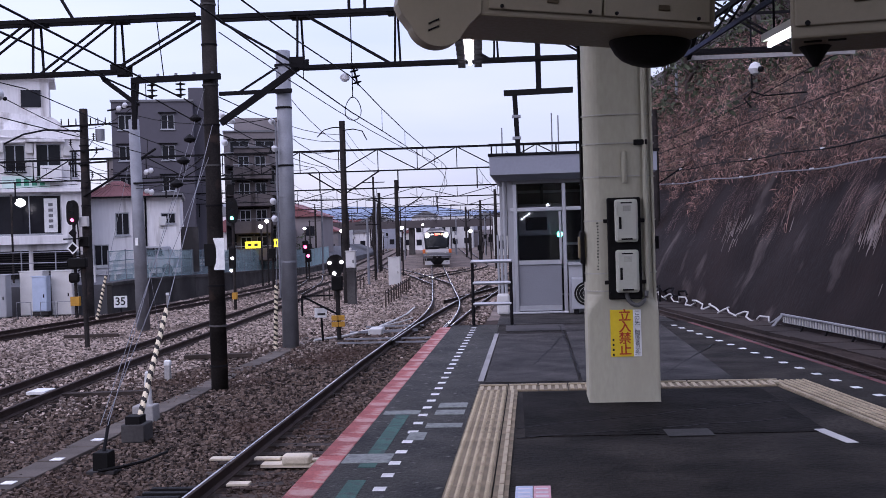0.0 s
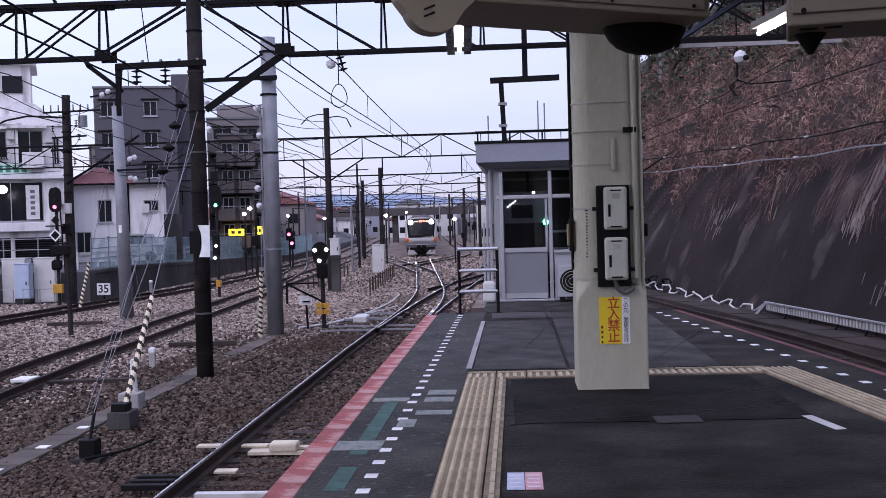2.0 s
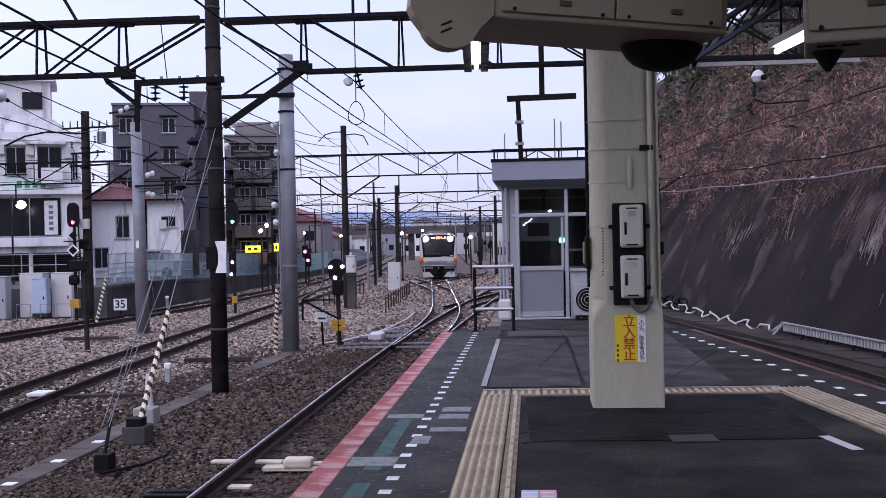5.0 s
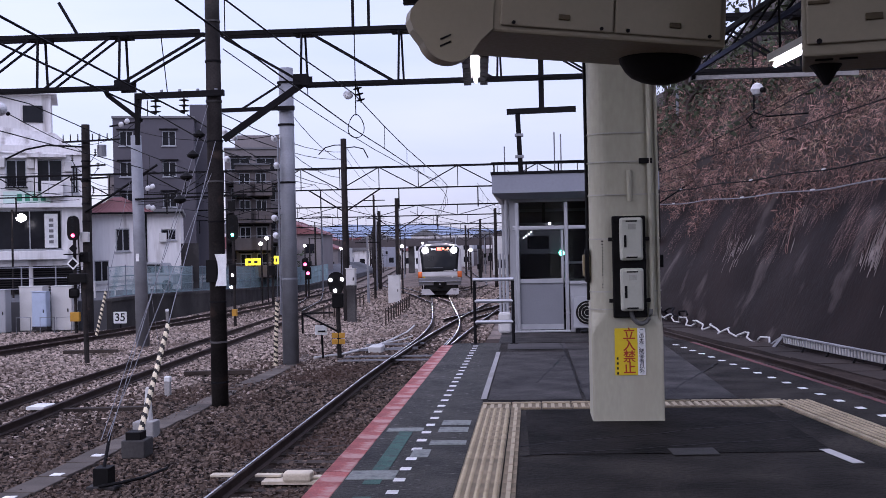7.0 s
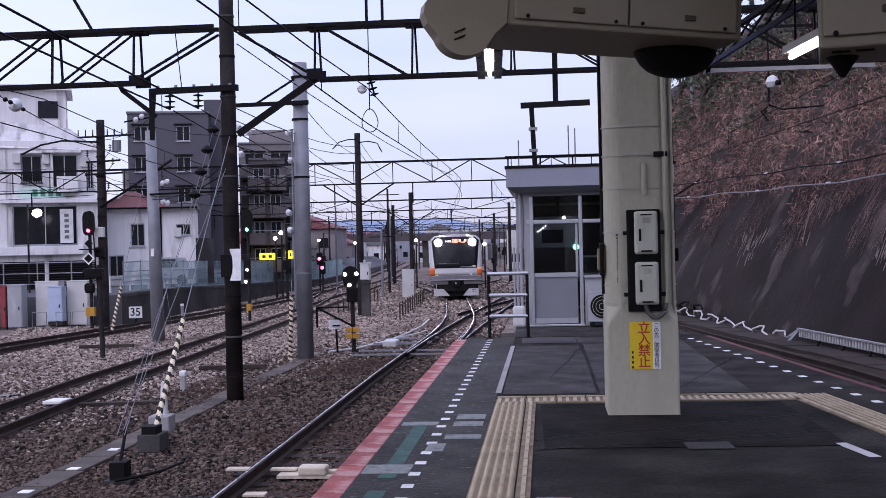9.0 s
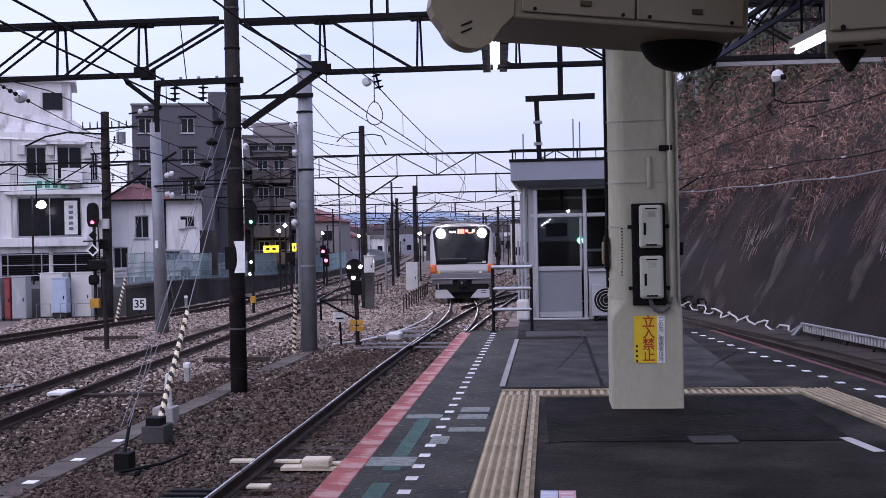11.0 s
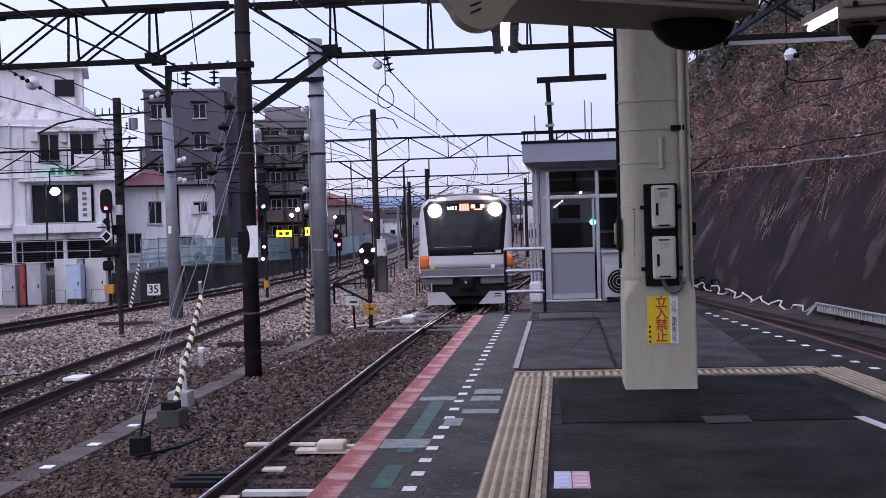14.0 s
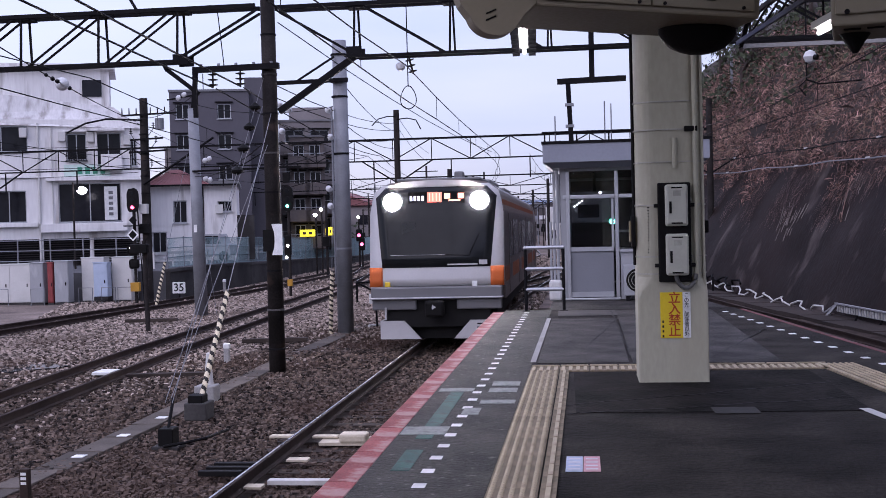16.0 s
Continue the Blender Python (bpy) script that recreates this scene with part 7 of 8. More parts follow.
def build_far_town():
    """Low town, footbridge and hills beyond the yard."""
    rng = random.Random(8)
    # wall tones chosen pale to stand in for haze over the town
    tones = [M_TBLD, M_WBLD, M_CAB, M_DARKBLD, M_HUTROOF, M_CAB, M_TBLD, M_WBLD]
    for i in range(230):
        y = 130 + 380 * rng.random() ** 1.5
        u = rng.uniform(-0.30, 0.10) * y
        mid = main_x(min(y, 240)) - 3
        if y < 235 and abs(u - mid) < 15:
            u = mid + (15 + rng.uniform(0, 14)) * (1 if u > mid else -1)
        w, d, h = rng.uniform(4, 10), rng.uniform(5, 9), rng.uniform(2.8, 6.0) * (1 + y / 1400)
        z0 = -2.2
        t = thing("distant_house", "small distant town building", "building", "distant town")
        part("wall", box(bms(), u, y, z0 + h / 2, w, d, h), tones[i % len(tones)], t)
        if i % 3:
            part("roof", prism(bms(), [(u - w / 2 - 0.4, z0 + h), (u + w / 2 + 0.4, z0 + h), (u, z0 + h + w * 0.22)], y - d / 2 - 0.4, y + d / 2 + 0.4, "y"), [M_TGREY, M_ROOFRED, M_POLE][i % 3 - 1], t)
        n = int(w / 2.2)
        for k in range(n):
            for r in range(max(int(h / 2.9), 1)):
                part("window", box(bms(), u - w / 2 + w * (k + 0.5) / n, y - d / 2 - 0.02, z0 + 1.6 + 2.7 * r, 1.1, 0.08, 1.2), M_PANE_DARK, t)
    # slim posts and lamps standing through the yard throat
    for i in range(46):
        y = rng.uniform(62, 235)
        x = main_x(min(y, 240)) + rng.choice((-14, -9.5, -5, 4.2, 8, 11)) + rng.uniform(-0.8, 0.8)
        if abs(x - main_x(y)) < 2.6 or (y < 95 and x < wall_x(y) + 1):
            continue
        t = thing("yard_post", "slim dark post in the distant yard", "post", "yard posts")
        h = rng.uniform(3.0, 7.5)
        part("post", rod(bms(), (x, y, rail_z(y) - 0.3), (x, y, rail_z(y) + h), 0.09, 0.07, 8), M_POLE if i % 3 else M_GALV, t)
        if i % 2:
            part("arm", bar(bms(), (x - 0.8, y, rail_z(y) + h - 0.4), (x + 0.8, y, rail_z(y) + h - 0.4), 0.06), M_STEEL, t)
        else:
            part("box", box(bms(), x, y - 0.15, rail_z(y) + h * 0.45, 0.4, 0.3, 0.6, 0.03), M_CAB if i % 4 else M_BLACK, t)
    b = thing("footbridge", "long dark footbridge across the yard", "bridge")
    part("deck", box(bms(), -25, 190, 2.5, 110, 3.0, 0.5), M_DARKBLD, b)
    part("parapet", box(bms(), -25, 188.6, 3.1, 110, 0.15, 0.8), M_DARKBLD, b)
    for x in (-75, -50, -34, -20, -2, 12, 26):
        part("pier", box(bms(), x, 190, 0.1, 0.9, 1.4, 4.8), M_CONC_DARK, b)
    # distance haze is mixed into the hills' pale blue colour
    hill = mat("hazy_blue_hill", (0.23, 0.28, 0.37), 1.0, var=0.08, scale=0.004, fine=0.03, bump=0.0)
    vs, fs = [], []
    n = 120
    for i in range(n + 1):
        x = -1500 + 2400 * i / n
        h = 55 + 26 * noise.noise(Vector((x * 0.004, 0.3, 0))) + 8 * noise.noise(Vector((x * 0.02, 1.3, 0)))
        vs += [(x, 2600, -30), (x, 2700, h)]
    for i in range(n):
        fs.append((2 * i, 2 * i + 2, 2 * i + 3, 2 * i + 1))
    tagged(raw("backdrop", vs, fs, hill, smooth=True), "hills on the horizon with pale blue haze in their colour", "hills", kind="structure")
    # dark roadside bushes along the yard
    rng = np.random.default_rng(21)
    vs, fs, k = [], [], 0
    for cx, cy, r in ((-26, 110, 2.2), (-30, 128, 3), (-33, 142, 3), (9, 120, 4), (14, 150, 5), (20, 190, 6), (-42, 160, 4), (7, 100, 3), (-24, 96, 1.6)):
        for i in range(900):
            p = Vector((cx, cy, -1.2)) + Vector((rng.normal(), rng.normal(), abs(rng.normal()) * 0.8)) * r * 0.6
            s = 0.22
            a, c = Vector(rng.normal(size=3)) * s, Vector(rng.normal(size=3)) * s
            vs += [tuple(p), tuple(p + a), tuple(p + c)]
            fs.append((k, k + 1, k + 2))
            k += 3
    tagged(raw("trackside_bushes", vs, fs, M_LEAF), "dull dark bushes beyond the yard", "bushes", kind="stuff")


build_far_town()

# ---- train ----
CARLEN = 19.6
# side belt orange darkened in its colour for the shaded train side
M_BELT_SHADED = mat("shaded_orange_belt", (0.24, 0.07, 0.025), 0.5, var=0.15, scale=1)


def face_y(x, z):
    lean = 0.34 * max(z - 1.25, 0) ** 1.35 / 2.2 ** 1.35
    return lean + 0.10 * (abs(x) / 1.47) ** 2.4


def face_panel(name, z0, z1, xl, xr, off, material, parent, label="", nx=12, nz=8, thick=0.05):
    """A curved panel of the cab front between two edges."""
    b = bms()
    rows = []
    for j in range(nz + 1):
        z = z0 + (z1 - z0) * j / nz
        l, r = xl(z), xr(z)
        rows.append([(l + (r - l) * i / nx, z) for i in range(nx + 1)])
    fr = [[b.verts.new((x, face_y(x, z) - off, z)) for x, z in row] for row in rows]
    bk = [[b.verts.new((x, face_y(x, z) - off + thick, z)) for x, z in row] for row in rows]
    for j in range(nz):
        for i in range(nx):
            b.faces.new((fr[j][i], fr[j][i + 1], fr[j + 1][i + 1], fr[j + 1][i]))
            b.faces.new((bk[j][i], bk[j + 1][i], bk[j + 1][i + 1], bk[j][i + 1]))
    for g in (0, nz):
        for i in range(nx):
            b.faces.new((fr[g][i], bk[g][i], bk[g][i + 1], fr[g][i + 1]))
    for j in range(nz):
        for i in (0, nx):
            b.faces.new((fr[j][i], fr[j + 1][i], bk[j + 1][i], bk[j][i]))
    return part(name, b, material, parent, label, True)


def half_width(z):
    """Half width of the body at height z: upright sides, rounded shoulders."""
    if z < 2.9:
        return 1.475
    u = min((z - 2.9) / 0.72, 1)
    return 1.475 - 0.14 * u - 0.95 * max(u - 0.55, 0) ** 2 * 4 * 0.62


def body_outline(z0):
    zs = [z0, 1.2, 2.0, 2.9, 3.1, 3.25, 3.36, 3.44, 3.5, 3.55]
    right = [(half_width(z), z) for z in zs]
    return right + [(0.55, 3.60), (0, 3.62), (-0.55, 3.60)] + [(-x, z) for x, z in right[::-1]]


def build_car(front, label):
    car = thing("train_car", label, "train", "train cars")
    y0 = 0.55 if front else 0.0
    b = bms()
    ol = body_outline(0.95)
    prism(b, ol, y0, CARLEN - 0.1, "y")
    part("body", b, M_STAINLESS, car, "dull stainless body side")
    part("roof_strip", box(bms(), 0, CARLEN / 2 + 0.3, 3.63, 1.9, CARLEN - 1.2, 0.06, 0.02), M_TGREY, car)
    for y in (8.0, 14.5):
        ac = part("roof_unit", box(bms(), 0, y, 3.74, 1.6, 3.2, 0.22, 0.06), M_TGREY, car, "grey roof air conditioner")
    if front:
        part("roof_aerial", box(bms(), 0.35, 2.2, 3.76, 0.22, 0.3, 0.2, 0.04), M_TGREY, car)
        part("roof_aerial", rod(bms(), (0.9, 2.6, 3.5), (0.9, 2.6, 3.85), 0.02), M_STEEL, car)
    # orange belt and doors on both sides
    for s in (-1, 1):
        part("colour_belt", box(bms(), s * 1.478, (CARLEN + y0) / 2, 1.48, 0.012, CARLEN - y0 - 0.1, 0.34), M_BELT_SHADED, car, "orange side belt")
        part("colour_belt", box(bms(), s * (half_width(3.08) + 0.004), (CARLEN + y0) / 2, 3.08, 0.012, CARLEN - y0 - 0.1, 0.13), M_BELT_SHADED, car, "orange roof-line belt")
        for k in range(4):
            yd = 2.9 + k * 4.75
            d = part("side_door", box(bms(), s * 1.474, yd, 1.93, 0.03, 1.3, 1.86, 0.01), M_STAINLESS, car, "stainless double sliding door")
            for e in (-0.32, 0.32):
                part("door_window", box(bms(), s * 1.487, yd + e, 2.26, 0.012, 0.44, 0.86), M_TBLACK, d)
            part("door_sticker", box(bms(), s * 1.494, yd - 0.32, 1.72, 0.004, 0.12, 0.12), M_WHITE, d)
            if k < 3:
                part("side_window", box(bms(), s * 1.478, yd + 2.375, 2.28, 0.014, 2.2, 0.92), M_TBLACK, car)
    if front:
        def w_face(z):
            return half_width(z) - 0.005
        # black upper mask, silver pillars, pale panel, orange corners, grey bumper
        def mask(z):
            return 1.19 + 0.165 * (z - 1.68) / 1.7
        face_panel("silver_surround", 1.28, 3.5, lambda z: -w_face(z), w_face, 0.0, M_SILVER, car, "pale silver cab surround", 16, 14, 0.62)
        part("brow", prism(bms(), [(-1.06, 3.46), (1.06, 3.46), (0.75, 3.56), (0, 3.60), (-0.75, 3.56)], 0.33, 0.9, "y"), M_SILVER, car)
        ws = face_panel("windscreen", 1.68, 3.44, lambda z: -mask(z) if z < 3.3 else -mask(3.3) + (z - 3.3) * 1.6, lambda z: mask(z) if z < 3.3 else mask(3.3) - (z - 3.3) * 1.6, 0.012, M_TBLACK, car, "black glass windscreen")
        for s in (-1, 1):
            face_panel("corner_panel", 1.27, 1.69, (lambda z: -1.478) if s < 0 else (lambda z: 1.185), (lambda z: -1.185) if s < 0 else (lambda z: 1.478), 0.014, M_ORANGE, car, "orange corner panel", 4, 3)
        part("lower_panel", box(bms(), 0, 0.1, 1.12, 2.88, 0.26, 0.30, 0.04), M_TGREY, car, "grey lower front panel")
        part("step_ledge", box(bms(), 0, 0.03, 1.02, 2.9, 0.34, 0.035, 0.01), M_ALU, car)
        part("lower_panel", box(bms(), 0.93, 0.12, 0.88, 0.98, 0.24, 0.24, 0.03), M_TGREY, car)
        part("lower_panel", box(bms(), -0.93, 0.12, 0.88, 0.98, 0.24, 0.24, 0.03), M_TGREY, car)
        # headlights and display behind the glass brow
        for x in (-0.96, 0.96):
            zc = 3.12
            b = bms()
            yy = face_y(x, zc) - 0.075
            # lens made oversized so its glow also stands in for glare
            lathe(b, [(0.20, 0.0), (0.20, 0.05), (0.17, 0.075), (0.09, 0.095), (0.01, 0.10)], 0, 0, 28, Matrix.Translation((x, yy + 0.08, zc)) @ pose(0, 0, 0, 90))
            part("headlight", b, M_HEAD, car, "lit round headlight")
        ydisp = face_y(0.2, 3.2) - 0.03
        part("display_box", box(bms(), 0.02, ydisp + 0.02, 3.2, 1.25, 0.03, 0.26), M_BLACK, car)
        part("display_lit", box(bms(), -0.02, ydisp - 0.004, 3.21, 0.32, 0.012, 0.22), M_DISP, car)
        for i in range(4):
            part("display_mark", box(bms(), -0.13 + 0.075 * i, ydisp - 0.012, 3.21, 0.02, 0.006, 0.17), M_DISPO, car)
        for i in range(4):
            part("display_mark", box(bms(), -0.54 + 0.085 * i, ydisp - 0.004, 3.19, 0.05, 0.012, 0.10), M_DISPW, car)
        for x, w in ((0.26, 0.13), (0.56, 0.13)):
            part("display_mark", box(bms(), x, ydisp - 0.004, 3.23, w, 0.012, 0.12), M_DISPO, car)
        part("display_mark", box(bms(), 0.42, ydisp - 0.004, 3.135, 0.26, 0.012, 0.035), M_DISPO, car)
        part("logo_shape", box(bms(), 1.03, face_y(1.03, 1.78) - 0.022, 1.775, 0.18, 0.006, 0.10), M_SILVER, car)
        part("lettering_bar", box(bms(), 0.58, face_y(0.58, 1.73) - 0.02, 1.735, 0.66, 0.006, 0.03), M_SILVER, car)
        for x, m in ((-1.07, M_YEL), (0.84, M_WHITE)):
            part("marker_plate", box(bms(), x, face_y(x, 1.3) - 0.03, 1.31, 0.12, 0.02, 0.12, 0.01), m, car, "small square marker plate")
        part("wiper", wire(bms(), [(0.2, face_y(0.2, 1.95) - 0.03, 1.95), (0.72, face_y(0.72, 1.93) - 0.03, 1.93), (0.95, face_y(0.95, 2.4) - 0.03, 2.4)], 0.01), M_STEEL, car)
        part("wiper", wire(bms(), [(-1.0, face_y(-1, 1.95) - 0.03, 1.95), (0.2, face_y(0.2, 1.95) - 0.03, 1.95)], 0.008), M_TGREY, car)
        part("cab_blind", box(bms(), -0.6, face_y(-0.6, 2.5) - 0.016, 2.52, 0.30, 0.004, 0.30), mat("cab_inside", (0.05, 0.052, 0.05), 0.3), car)
        # coupler recess and skirts
        part("coupler_cover", box(bms(), 0, 0.35, 0.68, 2.3, 0.5, 0.6), M_UNDER, car)
        cp = part("coupler", box(bms(), 0, -0.05, 0.80, 0.34, 0.55, 0.30, 0.05), M_UNDER, car, "black coupler")
        part("coupler_head", box(bms(), 0, -0.35, 0.80, 0.42, 0.16, 0.36, 0.06), M_BLACK, cp)
        part("coupler_mark", lathe(bms(), [(0.06, 0), (0.06, 0.012)], 0, 0, 3, Matrix.Translation((-0.02, -0.44, 0.84)) @ pose(0, 0, 0, 90, 0, 0)), M_SILVER, cp)
        for s in (-1, 1):
            b = prism(bms(), [(s * 1.24, 0.52), (s * 0.72, 0.52), (s * 0.36, 0.12), (s * 1.24, 0.12)], 0.06, 0.12, "y")
            part("skirt", b, M_SILVER, car, "pale grey skirt plate")
            b = prism(bms(), [(0.08, 0.52), (1.3, 0.52), (1.3, 0.2), (0.08, 0.12)], s * 1.24 - 0.02, s * 1.24 + 0.02, "x")
            part("skirt_side", b, M_SILVER, car)
        for z in (0.36, 0.44):
            part("skirt_slot", box(bms(), 0.98, 0.055, z, 0.22, 0.012, 0.03), M_BLACK, car)
        part("air_hose", rod(bms(), (-1.12, 0.0, 0.55), (-1.12, 0.0, 0.82), 0.025), M_SILVER, car)
        part("snow_plate", box(bms(), 0, 0.45, 0.25, 1.5, 0.1, 0.3), M_UNDER, car)
    part("underframe", box(bms(), 0, CARLEN / 2 + 0.3, 0.72, 2.5, CARLEN - 1.4, 0.48, 0.05), M_UNDER, car)
    for yb in (2.9, CARLEN - 3.0):
        bg = part("bogie", box(bms(), 0, yb, 0.45, 2.1, 2.9, 0.35, 0.06), M_UNDER, car)
        for dy in (-1.05, 1.05):
            for x in (-0.56, 0.56):
                part("wheel", rod(bms(), (x - 0.06, yb + dy, 0.43), (x + 0.06, yb + dy, 0.43), 0.43, n=24), M_RUST, bg)
    return car


cab_car = build_car(True, "silver commuter train cab car with orange corners and lit headlights")
rear_cars = [build_car(False, "stainless commuter train car with orange belt")]
for _ in range(3):
    rear_cars.append(copy_thing(rear_cars[0], Matrix.Identity(4)))


def car_pose(y_front):
    """A car's pose from where its front end stands on the curve."""
    a = Vector((main_x(y_front + 2.9), y_front + 2.9, rail_z(y_front + 2.9)))
    c = Vector((main_x(y_front + 16.6), y_front + 16.6, rail_z(y_front + 16.6)))
    d = (c - a).normalized()
    p = a - d * 2.9 + Vector((-0.13 * min(max((46 - y_front) / 14, 0), 1), 0, 0))
    return Matrix.Translation(p) @ pose(0, 0, 0, math.degrees(math.asin(d.z)), 0, math.degrees(math.atan2(-d.x, d.y)))


TRAIN = [(0.0, 116.5), (1.0, 111.5), (2.0, 106.5), (3.0, 101.2), (4.0, 95.6), (5.0, 89.6), (6.0, 83.3), (6.5, 80.0), (7.5, 73.9), (8.5, 67.3), (9.5, 61.2), (11.0, 52.9), (12.0, 47.4), (12.5, 44.6), (13.0, 41.8),
         (14.0, 36.2), (15.0, 30.4), (15.5, 27.4), (16.0, 24.3)]


def motions():
    for k, car in enumerate([cab_car] + rear_cars):
        walk(car, [(t, car_pose(y + k * 20.0)) for t, y in TRAIN])

# ---- things along the slope ----
def build_slope_things():
    # two cables sagging along the bank
    for h, r, m, label in ((4.55, 0.022, M_GALV, "pale cable along the bank"), (5.15, 0.025, M_STEEL, "dark cable along the bank")):
        c = thing("bank_cable", label, "cable", "bank cables")
        pts = []
        for i in range(40):
            y = 14 + 1.5 * i
            p = slope_at(y, h - 0.02 * max(30 - y, 0) + 0.015 * max(y - 36, 0))
            pts.append((p.x - 0.45, y, p.z + 0.12 * math.sin(i * 1.3) * 0.3))
        part("cable", wire(bms(), pts, r, 6), m, c)
        for i in (6, 10, 14, 18, 24):
            p = Vector(pts[i])
            part("bracket", bar(bms(), p, p + Vector((0.55, 0, 0.08)), 0.05), M_STEEL, c)
            part("cleat", box(bms(), p.x, p.y, p.z + 0.03, 0.10, 0.2, 0.05, 0.01), M_INS, c)
    # thin span wires in front of the bank
    w = thing("bank_wires", "thin pale wires in front of the bank", "wire")
    for p, q in (((4.2, GY, 4.1), (5.6, 60, 6.2)), ((9.5, GY, 5.1), (5.0, 62, 4.4))):
        part("span_wire", wire(bms(), sag(p, q, 0.3, 8), 0.009), mat("old_wire", (0.10, 0.085, 0.075), 0.8), w)
    # hanging ball insulator
    s = thing("ball_insulator", "white ball insulator hung on a bent rod", "insulator")
    x, y, z = 5.0, 25.7, 4.98
    part("ball", lathe(bms(), [(0.02, z - 0.15), (0.1, z - 0.11), (0.15, z), (0.1, z + 0.11), (0.02, z + 0.15)], x, y, 16), M_INS, s)
    part("dark_core", rod(bms(), (x + 0.06, y - 0.14, z - 0.03), (x + 0.12, y - 0.19, z - 0.04), 0.06, n=12), M_BLACK, s)
    part("rod", wire(bms(), [(x - 0.08, y, 6.2), (x - 0.08, y, z - 0.5), (x - 0.25, y, z - 0.65), (x - 0.1, y, z - 0.85)], 0.018), M_STEEL, s)
    part("rod", wire(bms(), [(x - 0.08, y, z - 0.5), (x + 0.2, y, z - 0.6), (x + 1.1, y, z - 0.55)], 0.018), M_STEEL, s)
    part("top_arm", bar(bms(), (x - 0.3, y, 6.2), (x + 4.5, y, 6.2), 0.06), M_STEEL, s)
    part("post", bar(bms(), (x + 4.4, y, 1.5), (x + 4.4, y, 6.3), 0.12), M_STEEL, s)
    # slim pole half hidden in the scrub
    p = thing("scrub_pole", "slim pale pole standing in the scrub on the bank", "pole")
    q = slope_at(60, 9.4)
    part("shaft", rod(bms(), (q.x, q.y, q.z - 0.4), (q.x, q.y, q.z + 3.6), 0.08, 0.07, 10), M_GALV, p)
    # pale guard panel fence at the slope foot
    g = thing("slope_barrier", "pale ribbed barrier on brackets along the slope foot", "barrier")
    y = 14.0
    while y < 31.9:
        xa, xb = foot_x(y) - 0.12, foot_x(y + 1.46) - 0.12
        za, zb = -0.98, -0.98
        b = prism(bms(), [(xa, y), (xb, y + 1.46), (xb + 0.06, y + 1.46), (xa + 0.06, y)], -1.16, -0.94, "z")
        panel = part("barrier_panel", b, M_HUT, g)
        part("top_rail", bar(bms(), (xa - 0.03, y, -0.93), (xb - 0.03, y + 1.46, -0.93), 0.08, 0.035), M_HUT, g)
        for k in range(9):
            u = (k + 0.5) / 9
            part("rib", box(bms(), xa + (xb - xa) * u - 0.018, y + 1.46 * u, -1.06, 0.03, 0.05, 0.17), M_CAB, panel)
        part("bracket", bar(bms(), (xa - 0.1, y + 0.1, -1.35), (xa + 0.05, y + 0.1, -1.0), 0.05), M_STEEL, g)
        part("bracket", bar(bms(), (xa + 0.25, y + 0.1, -1.35), (xa + 0.05, y + 0.1, -1.0), 0.05), M_STEEL, g)
        y += 1.5
    part("end_brace", bar(bms(), (foot_x(32.2) - 0.35, 32.3, -1.38), (foot_x(32) - 0.1, 32.0, -0.95), 0.08), M_HUT, g)
    part("end_brace", bar(bms(), (foot_x(33) - 0.1, 33.4, -1.38), (foot_x(32) - 0.1, 32.0, -0.95), 0.05), M_HUT, g)
    # wavy edge of the net lying along the foot
    n = thing("net_hem", "wavy pale hem of netting along the slope foot", "netting")
    pts = []
    for i in range(60):
        y = 33 + 0.26 * i
        pts.append((foot_x(y) - 0.12 + 0.1 * math.sin(i * 1.9), y, -1.22 + 0.13 * math.sin(i * 1.05) + 0.004 * i))
    part("hem", wire(bms(), pts, 0.028, 6), M_CAB, n)
    part("pin", bar(bms(), (foot_x(44) - 0.2, 43.5, -1.4), (foot_x(44) - 0.2, 43.5, -0.75), 0.08), M_STEEL, n)
    part("band", wire(bms(), [(x, y, z + 0.22) for x, y, z in pts[30:]], 0.04, 6), M_STEEL, n)
    # pale scuffs on the sheeting: folded flaps of torn net
    rng = random.Random(9)
    scuff = mat("torn_net", (0.15, 0.125, 0.115), 0.8, var=0.3, scale=3, fine=20)
    for y, h, sy, sh, cnt in ((29.5, 3.4, 0.55, 1.7, 130), (26.0, 1.6, 1.2, 0.9, 120), (25.5, 3.6, 0.6, 1.0, 24), (40.0, 2.9, 1.6, 1.0, 30), (36.0, 3.6, 0.7, 1.1, 16), (25.2, 2.4, 0.7, 0.8, 24)):
        t = thing("torn_net_patch", "pale torn threads of netting on the black sheeting", "netting", "torn net patches")
        b = bms()
        for i in range(cnt):
            yy, hh = y + rng.gauss(0, 0.45) * sy, h + rng.uniform(-0.5, 0.5) * sh
            bend = (hh - h) / sh
            p0 = slope_at(yy + 0.3 * bend * bend, hh) + Vector((-0.04, 0, 0))
            p1 = slope_at(yy - 0.1, hh - rng.uniform(0.15, 0.5)) + Vector((-0.05, 0, 0))
            bar(b, p0, p1, rng.uniform(0.008, 0.025), 0.006)
        tagged(part("threads", b, scuff, t), kind="stuff")
    # cord with rings
    k = thing("knotted_cord", "pale cord with knotted rings hanging on the sheeting", "cord")
    pr = [slope_at(36.5 - 0.12 * i, 4.0 - 0.24 * i) + Vector((-0.06, 0, 0)) for i in range(6)]
    part("cord", wire(bms(), pr, 0.012), M_DRY, k)
    for i, r in ((0, 0.08), (1, 0.07), (5, 0.15)):
        c = pr[i]
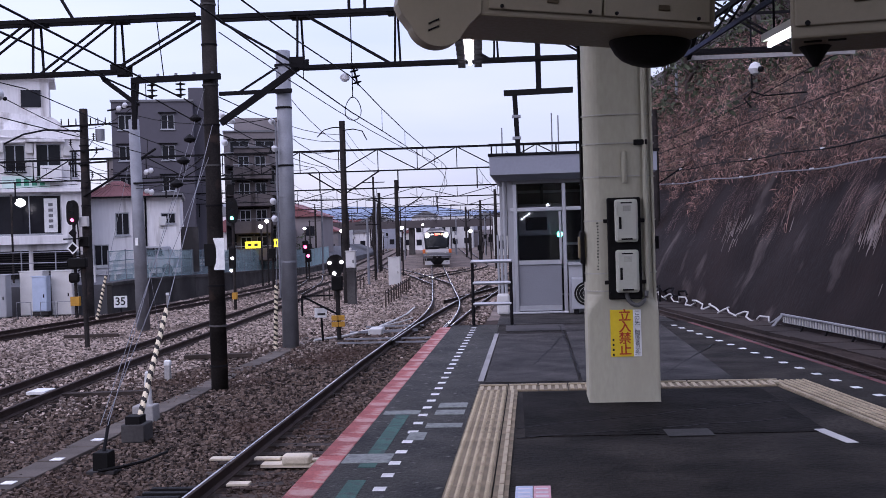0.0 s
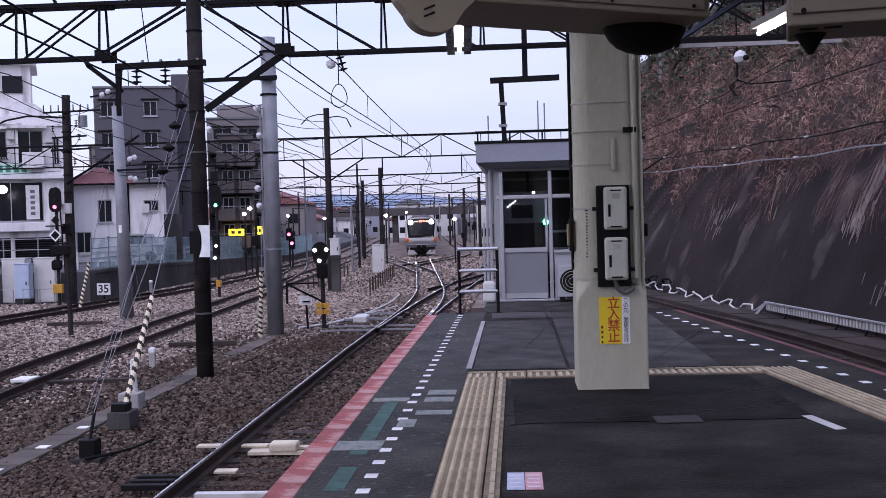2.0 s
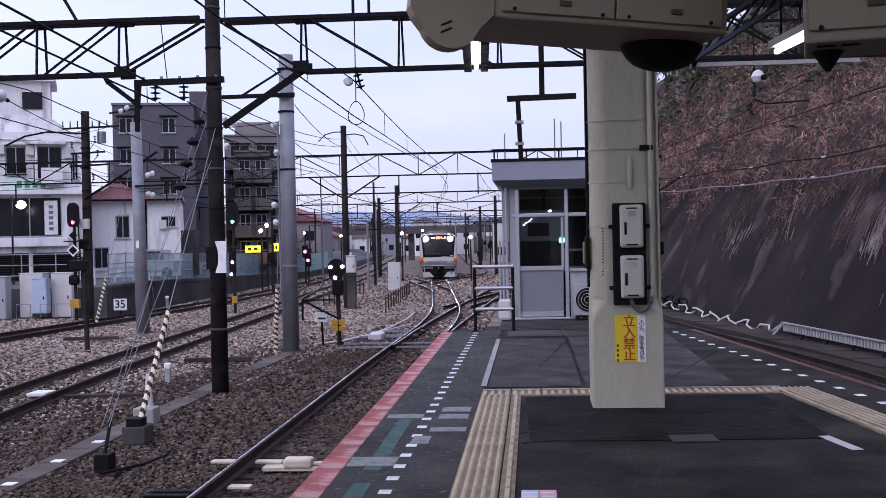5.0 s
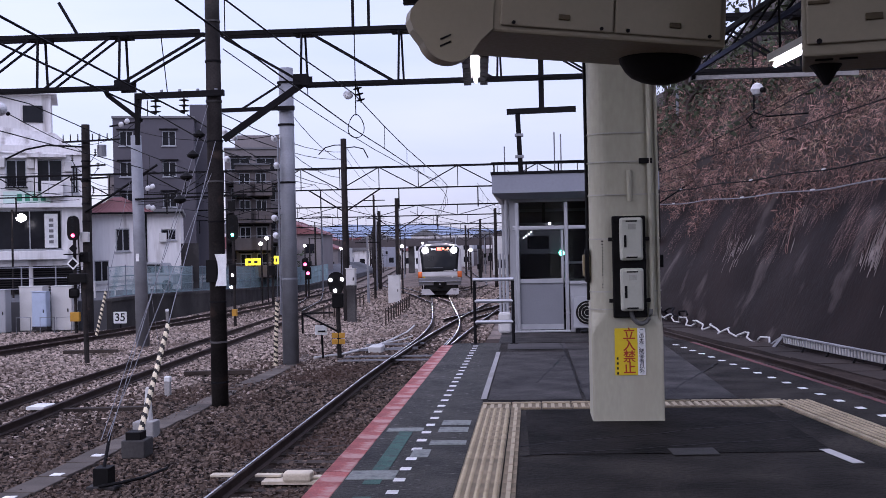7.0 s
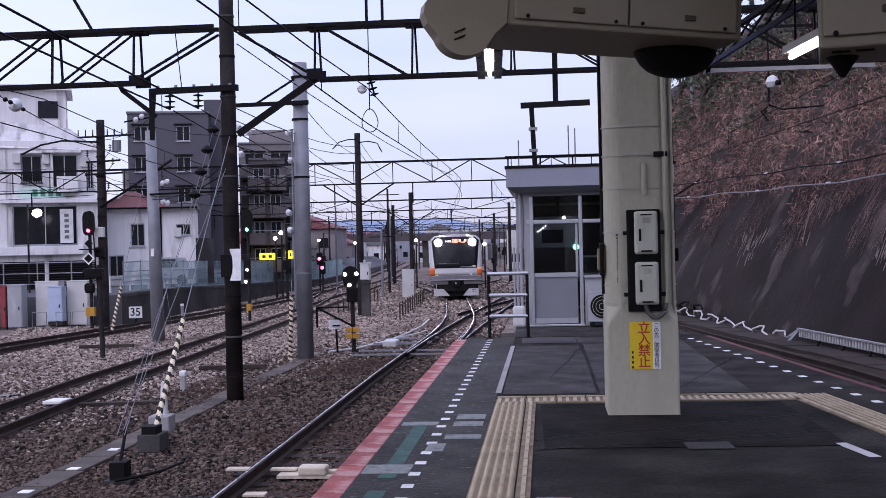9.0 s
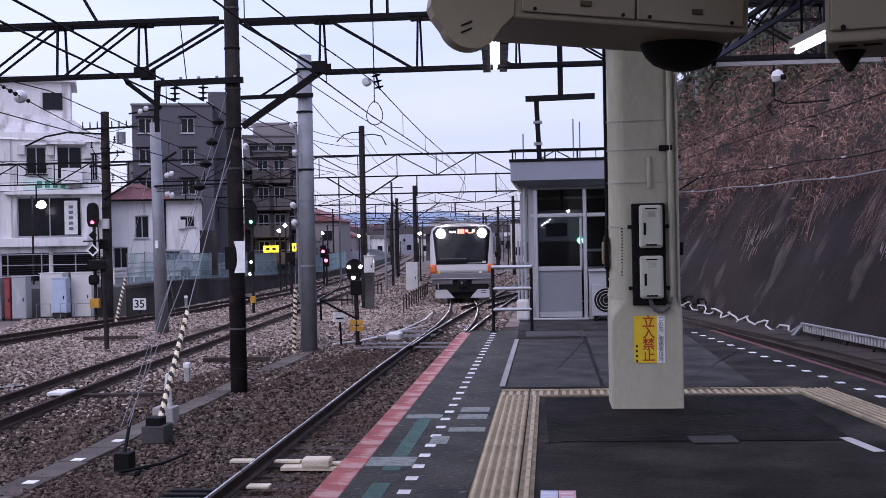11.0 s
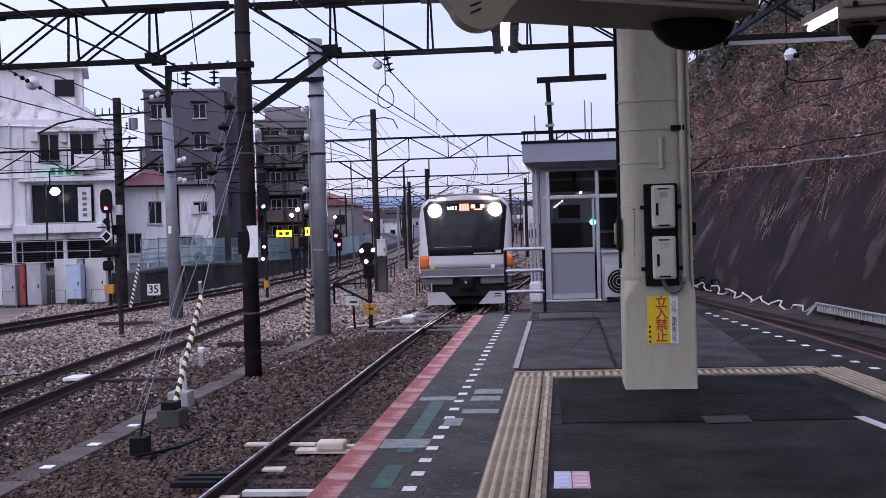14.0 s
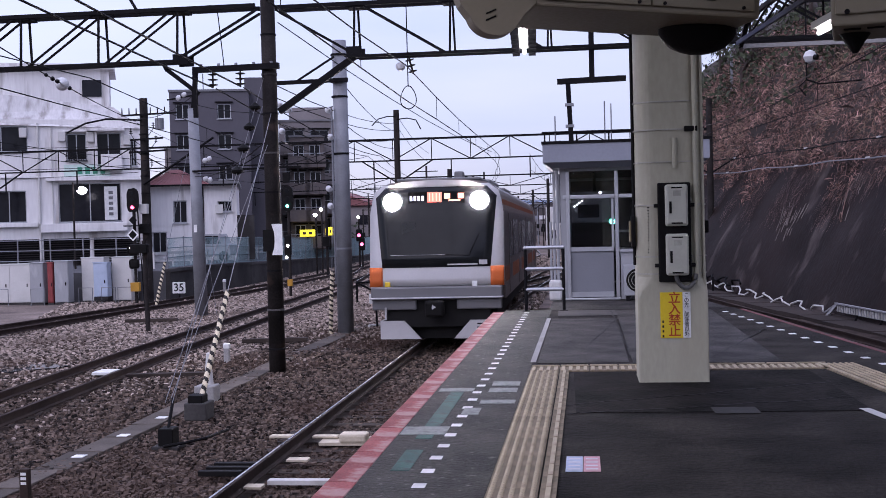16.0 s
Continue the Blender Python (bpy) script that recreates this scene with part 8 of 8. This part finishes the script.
        part("ring", wire(bms(), [(c.x - 0.02, c.y + r * math.cos(a), c.z + r * math.sin(a)) for a in [0.5 * j for j in range(14)]], 0.012), M_DRY, k)


build_slope_things()


def build_shade_strip():
    # dark strip added here to stand in for shade under the barrier
    d = thing("slope_drain", "dark earth strip added for the shade at the foot of the slope", "drain")
    d["kind"] = "structure"
    for i in range(26):
        y = 10 + 1.6 * i
        b = prism(bms(), [(foot_x(y) - 1.0, y), (foot_x(y + 1.58) - 1.0, y + 1.58), (foot_x(y + 1.58) + 0.2, y + 1.58), (foot_x(y) + 0.2, y)], -1.6, -1.29 + 0.01 * (i % 3), "z")
        part("channel_piece", b, M_EARTH, d)


build_shade_strip()


def build_bank_trees():
    """Bare trees and evergreen scrub along the top of the bank."""
    rng = random.Random(17)
    def limb(b, p, d, length, r, depth):
        q = p + d * length
        rod(b, p, q, r, r * 0.62, 6 if depth > 2 else 4)
        if depth == 0:
            return
        for i in range(3 if depth > 1 else 2):
            nd = (d + Vector((rng.gauss(0, 0.45), rng.gauss(0, 0.45), rng.gauss(0.1, 0.3)))).normalized()
            limb(b, p.lerp(q, rng.uniform(0.6, 1.0)), nd, length * rng.uniform(0.6, 0.85), r * 0.58, depth - 1)
    for y, h, size in ((20, 10.5, 2.0), (25, 9.5, 1.9), (29, 11, 2.2), (34, 10, 2.0), (39, 11.5, 2.3), (45, 10.5, 2.0), (52, 11, 2.3), (60, 10, 2.2), (68, 10.5, 2.4), (31, 8.2, 1.3), (43, 8.6, 1.5), (56, 8.6, 1.6)):
        t = thing("bare_tree", "bare dark winter tree on the bank", "tree", "bank trees")
        base = slope_at(y, h)
        b = bms()
        limb(b, base + Vector((0.1, 0, -0.3)), Vector((-0.12 + rng.gauss(0, 0.1), rng.gauss(0, 0.12), 1)).normalized(), size, 0.13, 4)
        part("trunk", b, M_BRANCH, t)
        vs, fs, k = [], [], 0
        for i in range(700):
            c = base + Vector((rng.gauss(-0.3, 1.0), rng.gauss(0, 1.1), size * 1.9 + rng.gauss(0, 1.1)))
            a, e = Vector((rng.gauss(0, 1), rng.gauss(0, 1), rng.gauss(0, 1))) * 0.09, Vector((rng.gauss(0, 1), rng.gauss(0, 1), rng.gauss(0, 1))) * 0.09
            vs += [tuple(c), tuple(c + a), tuple(c + a + e), tuple(c + e)]
            fs.append((k, k + 1, k + 2, k + 3))
            k += 4
        tagged(raw("crown", vs, fs, M_LEAF, t), kind="stuff")
    vs, fs, k = [], [], 0
    r2 = np.random.default_rng(5)
    for i in range(14000):
        y = 14 + 70 * r2.random()
        h = 7.5 + 5.5 * r2.random()
        if noise.noise(Vector((y * 0.25, h * 0.5, 12.0))) < 0.0:
            continue
        c = slope_at(y, h) + Vector((-abs(r2.normal()) * 0.5, 0, r2.normal() * 0.3))
        a, e = Vector(r2.normal(size=3)) * 0.08, Vector(r2.normal(size=3)) * 0.08
        vs += [tuple(c), tuple(c + a), tuple(c + a + e), tuple(c + e)]
        fs.append((k, k + 1, k + 2, k + 3))
        k += 4
    tagged(raw("evergreen_scrub", vs, fs, M_LEAF), "dull evergreen scrub on the upper bank", "vegetation", kind="stuff")


build_bank_trees()


def build_yard_bits():
    p = thing("puddle", "shallow puddle mirroring the pale sky", "puddle")
    b = bms()
    pts = [(-12.3 + (1.3 + 0.35 * math.sin(3 * a)) * math.cos(a), 22.2 + (0.8 + 0.2 * math.cos(2 * a)) * math.sin(a)) for a in [0.35 * i for i in range(18)]]
    prism(b, pts, -1.33, -1.265, "z")
    part("water", b, mat("still_water", (0.02, 0.02, 0.022), 0.03, var=0.1, bump=0.0, spec=0.9), p)
    s = thing("marker_stake", "dark wooden stake with pale lettering marks", "stake")
    part("stake", box(bms(), -5.98, 11.2, -1.17, 0.10, 0.08, 0.40, 0.01), M_RUST, s)
    for i in range(3):
        part("print_bar", box(bms(), -5.98, 11.157, -1.02 - 0.05 * i, 0.06, 0.004, 0.03), M_WHITE, s)


build_yard_bits()


motions()
